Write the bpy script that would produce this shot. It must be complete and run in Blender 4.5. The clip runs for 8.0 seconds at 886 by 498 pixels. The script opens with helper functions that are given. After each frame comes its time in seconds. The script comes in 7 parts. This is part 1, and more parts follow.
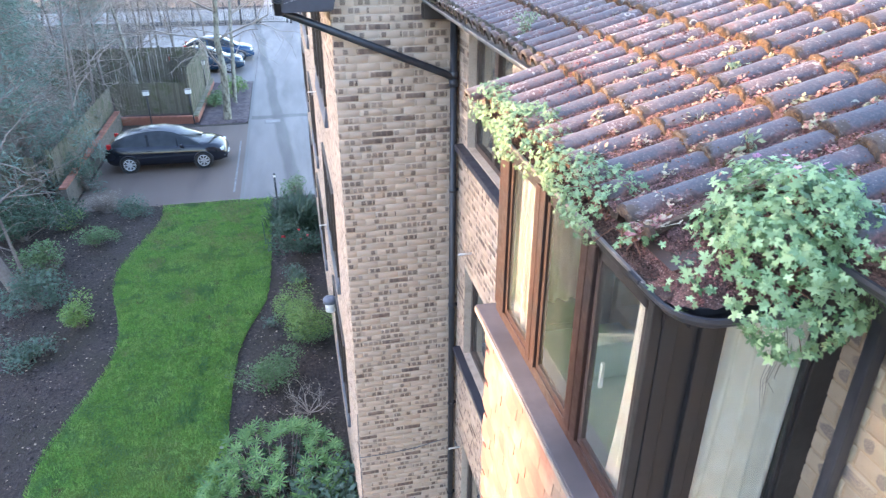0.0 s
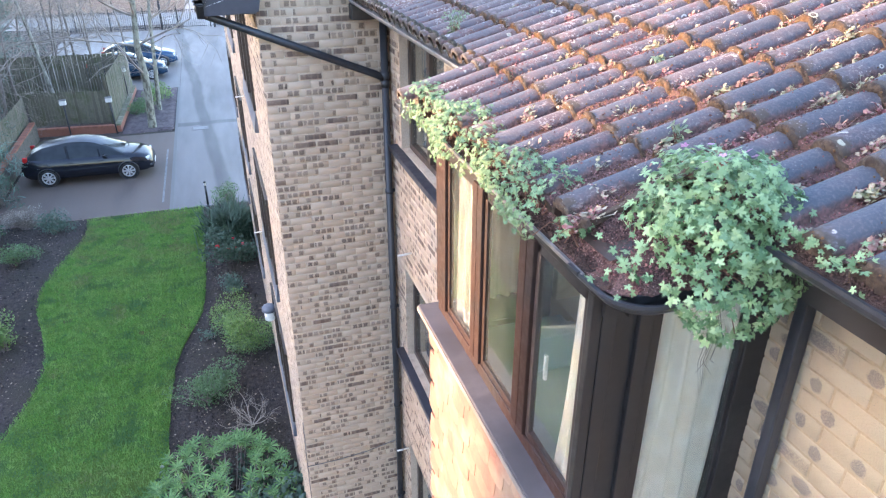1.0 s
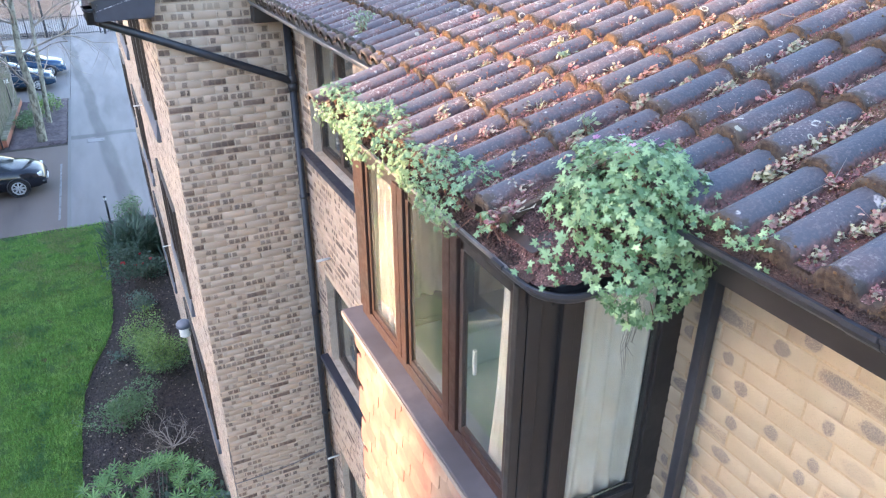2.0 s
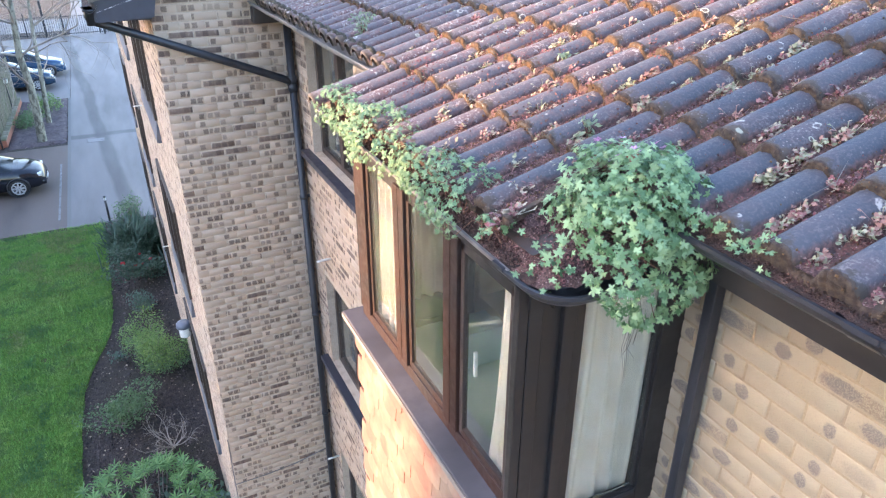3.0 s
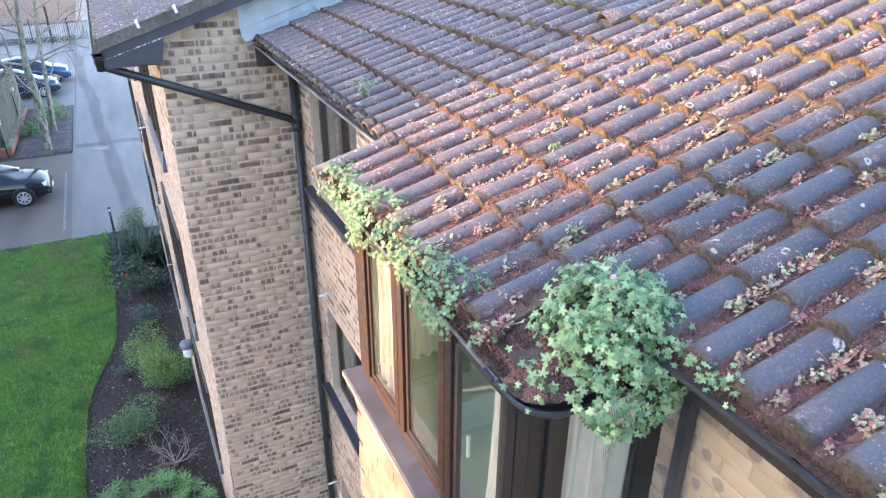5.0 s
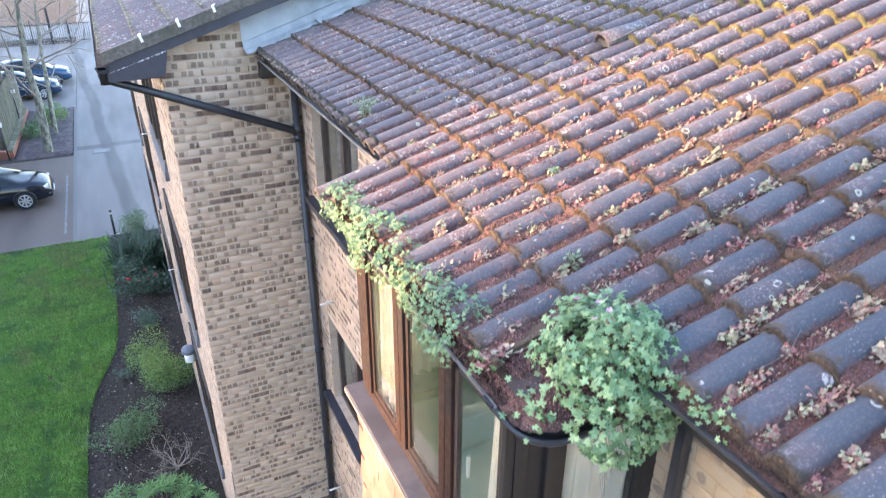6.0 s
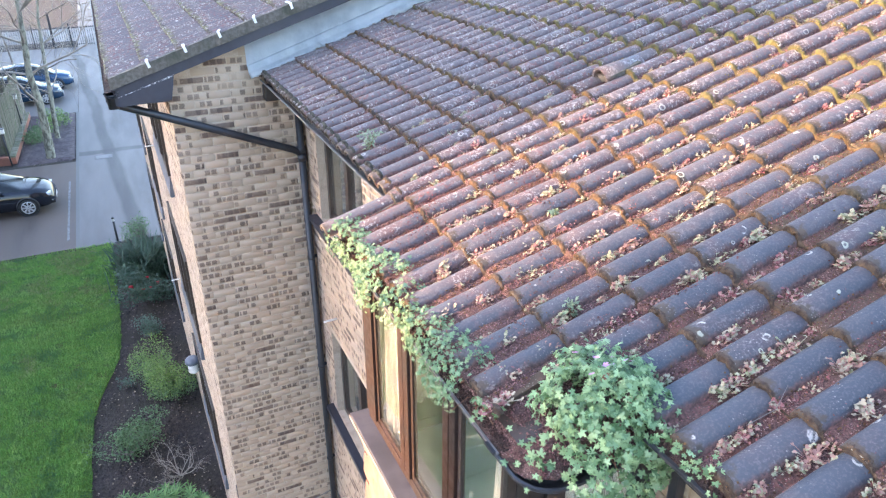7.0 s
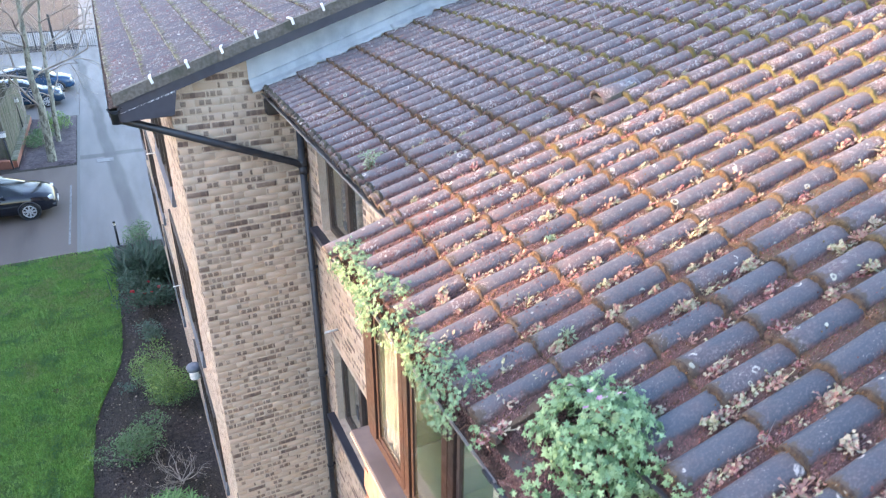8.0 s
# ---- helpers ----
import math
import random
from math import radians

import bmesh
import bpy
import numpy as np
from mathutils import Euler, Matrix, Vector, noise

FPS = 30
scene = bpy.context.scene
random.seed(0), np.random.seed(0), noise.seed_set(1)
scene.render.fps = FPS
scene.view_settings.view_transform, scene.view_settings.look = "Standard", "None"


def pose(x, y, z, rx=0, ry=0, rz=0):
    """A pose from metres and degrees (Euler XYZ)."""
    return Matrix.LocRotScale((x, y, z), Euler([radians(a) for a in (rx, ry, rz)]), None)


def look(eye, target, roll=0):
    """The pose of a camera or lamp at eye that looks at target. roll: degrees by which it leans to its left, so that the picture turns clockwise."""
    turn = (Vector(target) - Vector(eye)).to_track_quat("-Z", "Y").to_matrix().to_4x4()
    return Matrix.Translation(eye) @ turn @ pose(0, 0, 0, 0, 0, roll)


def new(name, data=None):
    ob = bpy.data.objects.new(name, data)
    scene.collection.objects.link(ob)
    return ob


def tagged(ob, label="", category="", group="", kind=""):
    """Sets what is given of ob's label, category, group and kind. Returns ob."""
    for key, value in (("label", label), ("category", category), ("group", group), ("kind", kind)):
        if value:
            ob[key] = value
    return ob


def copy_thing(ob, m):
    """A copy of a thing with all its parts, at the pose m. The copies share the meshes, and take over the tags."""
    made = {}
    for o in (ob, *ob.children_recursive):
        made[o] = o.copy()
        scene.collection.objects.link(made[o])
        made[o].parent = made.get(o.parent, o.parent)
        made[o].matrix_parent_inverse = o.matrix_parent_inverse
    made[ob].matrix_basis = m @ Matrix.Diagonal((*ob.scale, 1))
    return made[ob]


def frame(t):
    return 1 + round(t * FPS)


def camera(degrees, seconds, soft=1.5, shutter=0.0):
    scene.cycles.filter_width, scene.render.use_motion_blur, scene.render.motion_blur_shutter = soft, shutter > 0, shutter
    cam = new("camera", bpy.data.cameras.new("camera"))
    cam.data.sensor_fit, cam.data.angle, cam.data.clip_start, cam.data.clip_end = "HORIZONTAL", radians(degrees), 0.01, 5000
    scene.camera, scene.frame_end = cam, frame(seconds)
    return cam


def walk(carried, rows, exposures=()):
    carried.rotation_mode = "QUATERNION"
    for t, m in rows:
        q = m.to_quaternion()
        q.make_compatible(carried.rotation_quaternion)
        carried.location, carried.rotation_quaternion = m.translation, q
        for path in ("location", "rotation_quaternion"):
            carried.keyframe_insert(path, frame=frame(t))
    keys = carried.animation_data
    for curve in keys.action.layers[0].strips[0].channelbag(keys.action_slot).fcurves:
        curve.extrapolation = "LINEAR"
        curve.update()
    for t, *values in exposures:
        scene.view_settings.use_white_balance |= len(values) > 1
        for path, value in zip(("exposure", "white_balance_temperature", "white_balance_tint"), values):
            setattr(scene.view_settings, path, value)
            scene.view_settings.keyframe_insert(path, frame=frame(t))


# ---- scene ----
cam = camera(65.9, 8.0, soft=1.2, shutter=0.7)
PATH = [
    (0, (-1.653, -6.722, 9.118), (-1.267, -4.982, 8.212), 0.10),
    (0.1, (-1.653, -6.721, 9.116), (-1.254, -4.985, 8.210), 0.11),
    (0.2, (-1.653, -6.720, 9.114), (-1.228, -4.990, 8.209), 0.13),
    (0.3, (-1.652, -6.720, 9.113), (-1.183, -5.001, 8.208), 0.16),
    (0.4, (-1.652, -6.719, 9.111), (-1.145, -5.010, 8.207), 0.19),
    (0.5, (-1.652, -6.718, 9.109), (-1.125, -5.014, 8.206), 0.20),
    (0.6, (-1.652, -6.717, 9.109), (-1.105, -5.019, 8.205), 0.07),
    (0.7, (-1.653, -6.715, 9.110), (-1.096, -5.021, 8.205), 0.01),
    (0.8, (-1.653, -6.714, 9.110), (-1.095, -5.020, 8.205), 0.00),
    (0.9, (-1.654, -6.712, 9.111), (-1.096, -5.018, 8.206), 0.00),
    (1, (-1.654, -6.711, 9.111), (-1.096, -5.017, 8.206), 0.00),
    (1.1, (-1.656, -6.710, 9.110), (-1.098, -5.016, 8.205), 0.00),
    (1.2, (-1.659, -6.709, 9.109), (-1.093, -5.018, 8.204), 0.01),
    (1.3, (-1.661, -6.708, 9.107), (-1.053, -5.033, 8.204), 0.09),
    (1.4, (-1.664, -6.707, 9.106), (-1.002, -5.052, 8.204), 0.18),
    (1.5, (-1.666, -6.706, 9.105), (-0.934, -5.078, 8.204), 0.30),
    (1.6, (-1.667, -6.705, 9.105), (-0.904, -5.092, 8.202), 0.11),
    (1.7, (-1.669, -6.704, 9.106), (-0.888, -5.100, 8.201), 0.00),
    (2.8, (-1.672, -6.697, 9.114), (-0.891, -5.093, 8.209), 0.00),
    (3, (-1.672, -6.696, 9.116), (-0.891, -5.093, 8.211), 0.00),
    (3.5, (-1.656, -6.680, 9.235), (-0.876, -5.075, 8.333), 0.20),
    (4, (-1.644, -6.676, 9.320), (-0.865, -5.069, 8.421), 0.20),
    (4.5, (-1.633, -6.680, 9.428), (-0.855, -5.072, 8.529), 0.30),
    (4.7, (-1.634, -6.681, 9.458), (-0.857, -5.073, 8.559), 0.30),
    (5.8, (-1.641, -6.686, 9.554), (-0.865, -5.077, 8.654), 0.30),
    (6, (-1.641, -6.686, 9.599), (-0.865, -5.077, 8.699), 0.30),
    (6.5, (-1.641, -6.692, 9.741), (-0.866, -5.082, 8.843), 0.20),
    (7, (-1.657, -6.691, 9.803), (-0.882, -5.080, 8.905), 0.20),
    (7.5, (-1.672, -6.688, 9.826), (-0.898, -5.077, 8.929), 0.30),
    (8, (-1.655, -6.699, 9.935), (-0.881, -5.088, 9.039), 0.20),
]
walk(cam, [(t, look(eye, target, roll)) for t, eye, target, roll in PATH], [(0.0, 3.76, 6230, 21.0), (1.2, 3.64, 6230, 21.0), (3.0, 3.5, 6230, 21.0), (4.5, 3.56, 6300, 21.0), (8.0, 3.6, 6420, 20.0)])

# ---- light ----
SUN_EL, SUN_AZ = radians(10.0), math.atan2(-1.0, 0.26)
world = bpy.data.worlds.new("evening_sky")
scene.world = world
world.use_nodes = True
wn = world.node_tree
sky = wn.nodes.new("ShaderNodeTexSky")
sky.sky_type = "NISHITA"
sky.sun_disc = False
sky.sun_elevation, sky.sun_rotation = SUN_EL, SUN_AZ
sky.air_density, sky.dust_density, sky.ozone_density = 1.0, 1.2, 1.5
wn.links.new(sky.outputs[0], wn.nodes["Background"].inputs[0])
wn.nodes["Background"].inputs[1].default_value = 0.15

sun_data = bpy.data.lights.new("sun", "SUN")
sun_data.energy, sun_data.angle, sun_data.color = 1.8, radians(0.5), (1.0, 0.70, 0.40)
sun_to = Vector((math.cos(SUN_EL) * math.sin(SUN_AZ), math.cos(SUN_EL) * math.cos(SUN_AZ), math.sin(SUN_EL)))
sun = new("sun", sun_data)
sun.matrix_world = look(sun_to * 50, (0, 0, 0))

# ---- materials ----
class Nodes:
    """A material under construction, with short names for the nodes used here."""

    def __init__(self, name, rough=0.8, metal=0.0):
        self.m = bpy.data.materials.new(name)
        self.m.use_nodes = True
        self.t = self.m.node_tree
        self.b = self.t.nodes["Principled BSDF"]
        self.b.inputs["Roughness"].default_value = rough
        self.b.inputs["Metallic"].default_value = metal
        self.geo = self.t.nodes.new("ShaderNodeNewGeometry")
        self.pos = self.geo.outputs["Position"]

    def put(self, socket, value):
        if isinstance(value, bpy.types.NodeSocket):
            self.t.links.new(value, socket)
        elif isinstance(value, tuple) and len(value) == 3 and socket.type == "RGBA":
            socket.default_value = (*value, 1.0)
        else:
            socket.default_value = value

    def noise(self, scale, detail=3.0, rough=0.55, vec=None, out="Fac"):
        n = self.t.nodes.new("ShaderNodeTexNoise")
        n.inputs["Scale"].default_value = scale
        n.inputs["Detail"].default_value = detail
        n.inputs["Roughness"].default_value = rough
        self.put(n.inputs["Vector"], vec or self.pos)
        return n.outputs[out]

    def voronoi(self, scale, out="Distance", vec=None, feature="F1"):
        n = self.t.nodes.new("ShaderNodeTexVoronoi")
        n.feature = feature
        n.inputs["Scale"].default_value = scale
        self.put(n.inputs["Vector"], vec or self.pos)
        return n.outputs[out]

    def stretch(self, x, y, z, vec=None):
        n = self.t.nodes.new("ShaderNodeVectorMath")
        n.operation = "MULTIPLY"
        self.put(n.inputs[0], vec or self.pos)
        n.inputs[1].default_value = (x, y, z)
        return n.outputs[0]

    def math(self, op, a, b=0.0, c=0.0, clamp=False):
        n = self.t.nodes.new("ShaderNodeMath")
        n.operation, n.use_clamp = op, clamp
        for i, v in enumerate((a, b, c)):
            self.put(n.inputs[i], v)
        return n.outputs[0]

    def step(self, v, lo, hi, to0=0.0, to1=1.0):
        n = self.t.nodes.new("ShaderNodeMapRange")
        n.interpolation_type = "SMOOTHSTEP"
        for key, val in (("Value", v), ("From Min", lo), ("From Max", hi), ("To Min", to0), ("To Max", to1)):
            self.put(n.inputs[key], val)
        return n.outputs[0]

    def mix(self, f, a, b, kind="MIX"):
        n = self.t.nodes.new("ShaderNodeMix")
        n.data_type, n.blend_type = "RGBA", kind
        self.put(n.inputs[0], f)
        self.put(n.inputs[6], a)
        self.put(n.inputs[7], b)
        return n.outputs[2]

    def random(self):
        """A number of its own for each object and each loose piece."""
        o = self.t.nodes.new("ShaderNodeObjectInfo").outputs["Random"]
        s = self.math("ADD", o, self.geo.outputs["Random Per Island"])
        return self.math("FRACT", s)

    def again(self, r, k):
        return self.math("FRACT", self.math("MULTIPLY", r, k))

    def uv(self):
        return self.t.nodes.new("ShaderNodeTexCoord").outputs["UV"]

    def split(self, vec):
        n = self.t.nodes.new("ShaderNodeSeparateXYZ")
        self.put(n.inputs[0], vec)
        return n.outputs

    def bump(self, height, strength=0.4, dist=0.01):
        n = self.t.nodes.new("ShaderNodeBump")
        n.inputs["Strength"].default_value = strength
        n.inputs["Distance"].default_value = dist
        self.put(n.inputs["Height"], height)
        self.t.links.new(n.outputs[0], self.b.inputs["Normal"])

    def color(self, c):
        self.put(self.b.inputs["Base Color"], c)

    def rough(self, v):
        self.put(self.b.inputs["Roughness"], v)


def plain(name, c1, c2, scale=20.0, rough=0.7, bump=0.2, metal=0.0, big=None, vary=0.0, dist=0.004):
    """Two colours by grain, a third by large stains, a little variation from piece to piece."""
    n = Nodes(name, rough, metal)
    g = n.noise(scale, 4.0)
    c = n.mix(n.step(g, 0.3, 0.7), c1, c2)
    if big:
        c = n.mix(n.step(n.noise(scale * 0.13, 3.0), 0.45, 0.72), c, big)
    if vary:
        k = n.math("ADD", 1.0 - vary, n.math("MULTIPLY", n.random(), 2 * vary))
        v = n.t.nodes.new("ShaderNodeHueSaturation")
        n.put(v.inputs["Value"], k)
        n.put(v.inputs["Color"], c)
        c = v.outputs[0]
    n.color(c)
    n.rough(n.step(g, 0.2, 0.8, max(0.02, rough - 0.12), min(1.0, rough + 0.12)))
    if bump:
        n.bump(n.noise(scale * 2.5, 4.0), bump, dist)
    return n.m


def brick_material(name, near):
    """Buff brick: paler and browner pieces, square dark kiss marks along the face; close to, the marks are speckled
    patches on a shade-toned base.
    """
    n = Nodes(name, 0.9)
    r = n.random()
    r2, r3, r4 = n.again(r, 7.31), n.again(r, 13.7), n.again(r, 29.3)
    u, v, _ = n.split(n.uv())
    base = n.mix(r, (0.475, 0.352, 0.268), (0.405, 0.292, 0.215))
    # Near base darker and yellower: shade and bounced light put into the colour.
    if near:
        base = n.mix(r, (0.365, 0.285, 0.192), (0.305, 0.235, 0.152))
    base = n.mix(n.math("MULTIPLY", n.noise(9.0, 5.0), 0.45), base, (0.50, 0.42, 0.30))
    dark = (0.100, 0.069, 0.054)
    wob = n.math("MULTIPLY", n.math("SUBTRACT", n.noise(45.0, 3.0), 0.5), 0.5)
    cells = n.math("ADD", n.math("ADD", n.math("MULTIPLY", u, 3.5), wob), r3)
    w = n.t.nodes.new("ShaderNodeTexWhiteNoise")
    w.noise_dimensions = "2D"
    at = n.t.nodes.new("ShaderNodeCombineXYZ")
    n.put(at.inputs[0], n.math("FLOOR", cells))
    n.put(at.inputs[1], n.math("MULTIPLY", r, 91.0))
    n.put(w.inputs["Vector"], at.outputs[0])
    f = n.math("FRACT", cells)
    square = n.math("MULTIPLY", n.step(f, 0.06, 0.18), n.step(f, 0.94, 0.82))
    vv = n.math("ADD", v, n.math("MULTIPLY", wob, 0.25))
    square = n.math("MULTIPLY", square, n.math("MULTIPLY", n.step(vv, 0.06, 0.2), n.step(vv, 0.94, 0.8)))
    marks = n.math("MULTIPLY", square, n.step(w.outputs["Value"], 0.48, 0.52))
    marks = n.math("MULTIPLY", marks, n.step(r2, 0.14, 0.18))
    inside = n.math("MULTIPLY", n.step(u, 0.02, 0.08), n.math("MULTIPLY", n.step(vv, 0.05, 0.2), n.step(vv, 0.95, 0.8)))
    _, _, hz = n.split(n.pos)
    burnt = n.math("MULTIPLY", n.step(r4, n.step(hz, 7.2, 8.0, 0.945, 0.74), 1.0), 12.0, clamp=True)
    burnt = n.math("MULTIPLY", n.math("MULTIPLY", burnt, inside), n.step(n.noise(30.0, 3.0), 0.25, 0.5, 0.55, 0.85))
    speck = n.step(n.noise(210.0, 3.0, 0.7), 0.34, 0.54, 0.45, 1.0)
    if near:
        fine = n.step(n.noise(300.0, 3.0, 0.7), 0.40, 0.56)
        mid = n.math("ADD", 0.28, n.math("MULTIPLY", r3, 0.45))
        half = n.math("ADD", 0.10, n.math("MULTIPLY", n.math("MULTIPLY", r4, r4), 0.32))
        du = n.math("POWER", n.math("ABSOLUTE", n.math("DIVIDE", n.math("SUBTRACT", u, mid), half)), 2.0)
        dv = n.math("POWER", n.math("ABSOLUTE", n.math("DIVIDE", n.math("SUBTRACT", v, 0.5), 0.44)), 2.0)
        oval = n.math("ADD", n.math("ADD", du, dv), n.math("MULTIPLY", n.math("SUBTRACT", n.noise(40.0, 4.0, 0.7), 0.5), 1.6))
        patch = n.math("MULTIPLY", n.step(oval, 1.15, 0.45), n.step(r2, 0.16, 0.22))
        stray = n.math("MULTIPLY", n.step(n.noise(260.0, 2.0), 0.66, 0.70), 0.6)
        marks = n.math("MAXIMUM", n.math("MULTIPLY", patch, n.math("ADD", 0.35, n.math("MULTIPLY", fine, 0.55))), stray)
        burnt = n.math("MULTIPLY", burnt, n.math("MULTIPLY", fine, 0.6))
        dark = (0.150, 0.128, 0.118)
    else:
        marks = n.math("MULTIPLY", n.math("MULTIPLY", marks, speck), n.math("ADD", 0.55, n.math("MULTIPLY", r3, 0.42)))
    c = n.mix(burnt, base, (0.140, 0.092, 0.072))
    c = n.mix(marks, c, dark)
    c = n.mix(n.math("MULTIPLY", n.step(n.noise(1.1, 4.0), 0.5, 0.75), 0.25), c, (0.22, 0.17, 0.12))
    n.color(c)
    n.bump(n.noise(160.0, 5.0), 0.5, 0.004)
    return n.m


BRICK = brick_material("buff_brick", False)
BRICK_SPECKLED_SHADED = brick_material("speckled_shaded_buff_brick", True)


def mortar_material():
    n = Nodes("mortar", 0.95)
    g = n.step(n.noise(90.0, 4.0), 0.3, 0.7)
    x, y, _ = n.split(n.pos)
    # Mortar of the near wall takes the same shade tint as its brick.
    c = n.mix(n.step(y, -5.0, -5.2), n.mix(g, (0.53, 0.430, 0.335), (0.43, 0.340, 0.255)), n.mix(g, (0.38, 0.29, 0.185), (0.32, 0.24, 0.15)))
    n.color(n.mix(n.math("MULTIPLY", n.step(n.noise(9.0, 3.0), 0.5, 0.72), 0.5), c, (0.28, 0.22, 0.16)))
    n.bump(n.noise(220.0, 4.0), 0.5, 0.004)
    return n.m


MORTAR = mortar_material()


def tile_material():
    """Weathered concrete roof tile: purple-brown to slate, soil and moss in the pans, lichen on the crowns."""
    n = Nodes("weathered_roof_tile", 0.68)
    r = n.random()
    u, v, _ = n.split(n.uv())  # u: height of the roll, v: up the slope
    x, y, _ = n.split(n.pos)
    # Far and high tiles paler, purpler: brighter light and wear mixed into the colour.
    lit_worn = n.math("ADD", n.math("MAXIMUM", n.step(y, -5.4, -3.4), n.step(x, 0.3, 1.6, 0.0, 0.75)), n.math("MULTIPLY", n.math("SUBTRACT", n.noise(0.8, 3.0), 0.5), 0.8))
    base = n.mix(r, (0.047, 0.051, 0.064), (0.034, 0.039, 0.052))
    base = n.mix(n.math("MULTIPLY", lit_worn, 0.9, clamp=True), base, n.mix(r, (0.118, 0.094, 0.092), (0.092, 0.078, 0.083)))
    base = n.mix(n.math("MULTIPLY", n.step(n.noise(6.0, 5.0), 0.45, 0.75), n.math("ADD", 0.4, n.math("MULTIPLY", lit_worn, 0.6), clamp=True)), base, (0.120, 0.064, 0.056))
    base = n.mix(n.math("MULTIPLY", n.step(n.noise(120.0, 4.0), 0.45, 0.75), 0.3), base, (0.19, 0.16, 0.15))
    # Pale freckles thinned low on the roof, to offset strong sun there.
    bloom = n.math("MULTIPLY", n.step(n.noise(38.0, 5.0, 0.7), 0.50, 0.66), n.math("MULTIPLY", n.step(n.noise(2.2, 3.0), 0.38, 0.62, 0.25, 1.0), n.step(x, -0.6, 0.4, 0.3, 1.0)))
    base = n.mix(n.math("MULTIPLY", bloom, n.math("MULTIPLY", lit_worn, 0.85, clamp=True)), base, (0.31, 0.270, 0.265))
    soil = n.mix(n.step(n.noise(70.0, 5.0), 0.35, 0.65), (0.140, 0.070, 0.060), (0.058, 0.035, 0.030))
    edge = n.math("ADD", u, n.math("MULTIPLY", n.math("SUBTRACT", n.noise(16.0, 5.0), 0.5), 1.1))
    edge = n.math("SUBTRACT", edge, n.math("MULTIPLY", n.step(x, 0.5, -0.5, 0.0, 0.26), n.step(n.noise(4.0, 3.0), 0.35, 0.6)))
    red = n.math("MULTIPLY", n.step(n.noise(28.0, 6.0, 0.7), 0.50, 0.62), n.step(n.noise(2.5, 3.0), 0.35, 0.6))
    base = n.mix(n.math("MULTIPLY", red, n.math("MULTIPLY", lit_worn, 0.8, clamp=True)), base, (0.155, 0.064, 0.055))
    c = n.mix(n.step(edge, 0.60, 0.28), base, soil)
    # a band of moss along the lower lip
    moss = n.mix(n.step(n.noise(3.0, 3.0), 0.35, 0.65), (0.062, 0.040, 0.026), (0.042, 0.032, 0.024))
    moss = n.mix(n.math("MULTIPLY", n.step(y, -0.1, 0.1), n.step(n.noise(9.0, 3.0), 0.4, 0.6)), moss, (0.120, 0.110, 0.048))
    lip = n.math("ADD", v, n.math("MULTIPLY", n.math("SUBTRACT", n.noise(30.0, 3.0), 0.5), 0.16))
    c = n.mix(n.step(lip, n.step(y, -0.1, 0.1, 0.045, 0.075), 0.005), c, moss)
    # lichen: pale rosettes, some of them rings
    d = n.voronoi(15.0)
    cell = n.split(n.voronoi(15.0, "Color"))
    size = n.math("MULTIPLY", n.math("POWER", cell[1], 1.6), 0.27)
    wob = n.math("ADD", d, n.math("MULTIPLY", n.math("SUBTRACT", n.noise(70.0, 3.0), 0.5), 0.16))
    disc = n.math("MULTIPLY", n.step(wob, n.math("ADD", size, 0.05), size), n.step(cell[0], 0.36, 0.38))
    hole = n.math("MULTIPLY", n.step(wob, n.math("MULTIPLY", size, 0.85), n.math("MULTIPLY", size, 0.6)), n.step(cell[2], 0.04, 0.06))
    hole = n.math("MAXIMUM", hole, n.step(n.noise(24.0, 3.0), 0.47, 0.56))
    disc = n.math("MULTIPLY", disc, n.math("SUBTRACT", 1.0, hole))
    disc = n.math("MULTIPLY", disc, n.step(u, 0.25, 0.5))
    c = n.mix(n.math("MULTIPLY", disc, 0.72), c, n.mix(cell[2], (0.50, 0.45, 0.42), (0.40, 0.41, 0.31)))
    # larger open rings of white lichen
    big = n.voronoi(6.5)
    bc = n.split(n.voronoi(6.5, "Color"))
    rad = n.math("ADD", 0.07, n.math("MULTIPLY", bc[1], 0.10))
    wave = n.math("ADD", big, n.math("MULTIPLY", n.math("SUBTRACT", n.noise(34.0, 4.0, 0.7), 0.5), 0.14))
    band = n.step(n.math("ABSOLUTE", n.math("SUBTRACT", wave, rad)), 0.028, 0.010)
    band = n.math("MULTIPLY", n.math("MULTIPLY", band, n.step(bc[0], 0.56, 0.58)), n.math("MULTIPLY", n.step(n.noise(13.0, 3.0), 0.46, 0.56), n.step(u, 0.30, 0.5)))
    c = n.mix(n.math("MULTIPLY", band, 0.70), c, n.mix(bc[2], (0.52, 0.49, 0.46), (0.40, 0.43, 0.36)))
    rife = n.math("ADD", n.noise(6.0, 4.0, 0.6), n.math("ADD", n.math("ADD", n.step(y, -3.0, -0.5, 0.0, 0.05), n.step(x, 0.3, 1.4, 0.0, 0.06)), n.step(y, -0.1, 0.1, 0.0, 0.04)))
    crust = n.math("MULTIPLY", n.step(n.noise(60.0, 5.0, 0.75), 0.53, 0.60), n.step(rife, 0.54, 0.63))
    c = n.mix(n.math("MULTIPLY", n.math("MULTIPLY", n.math("MULTIPLY", crust, n.step(u, 0.1, 0.5)), n.math("ADD", 0.15, n.math("MULTIPLY", lit_worn, 0.6), clamp=True)), 1.0), c, (0.40, 0.37, 0.335))
    small = n.math("MULTIPLY", n.step(n.voronoi(80.0), 0.26, 0.12), n.step(n.noise(7.0, 3.0), 0.50, 0.62))
    c = n.mix(n.math("MULTIPLY", small, 0.42), c, (0.38, 0.345, 0.31))
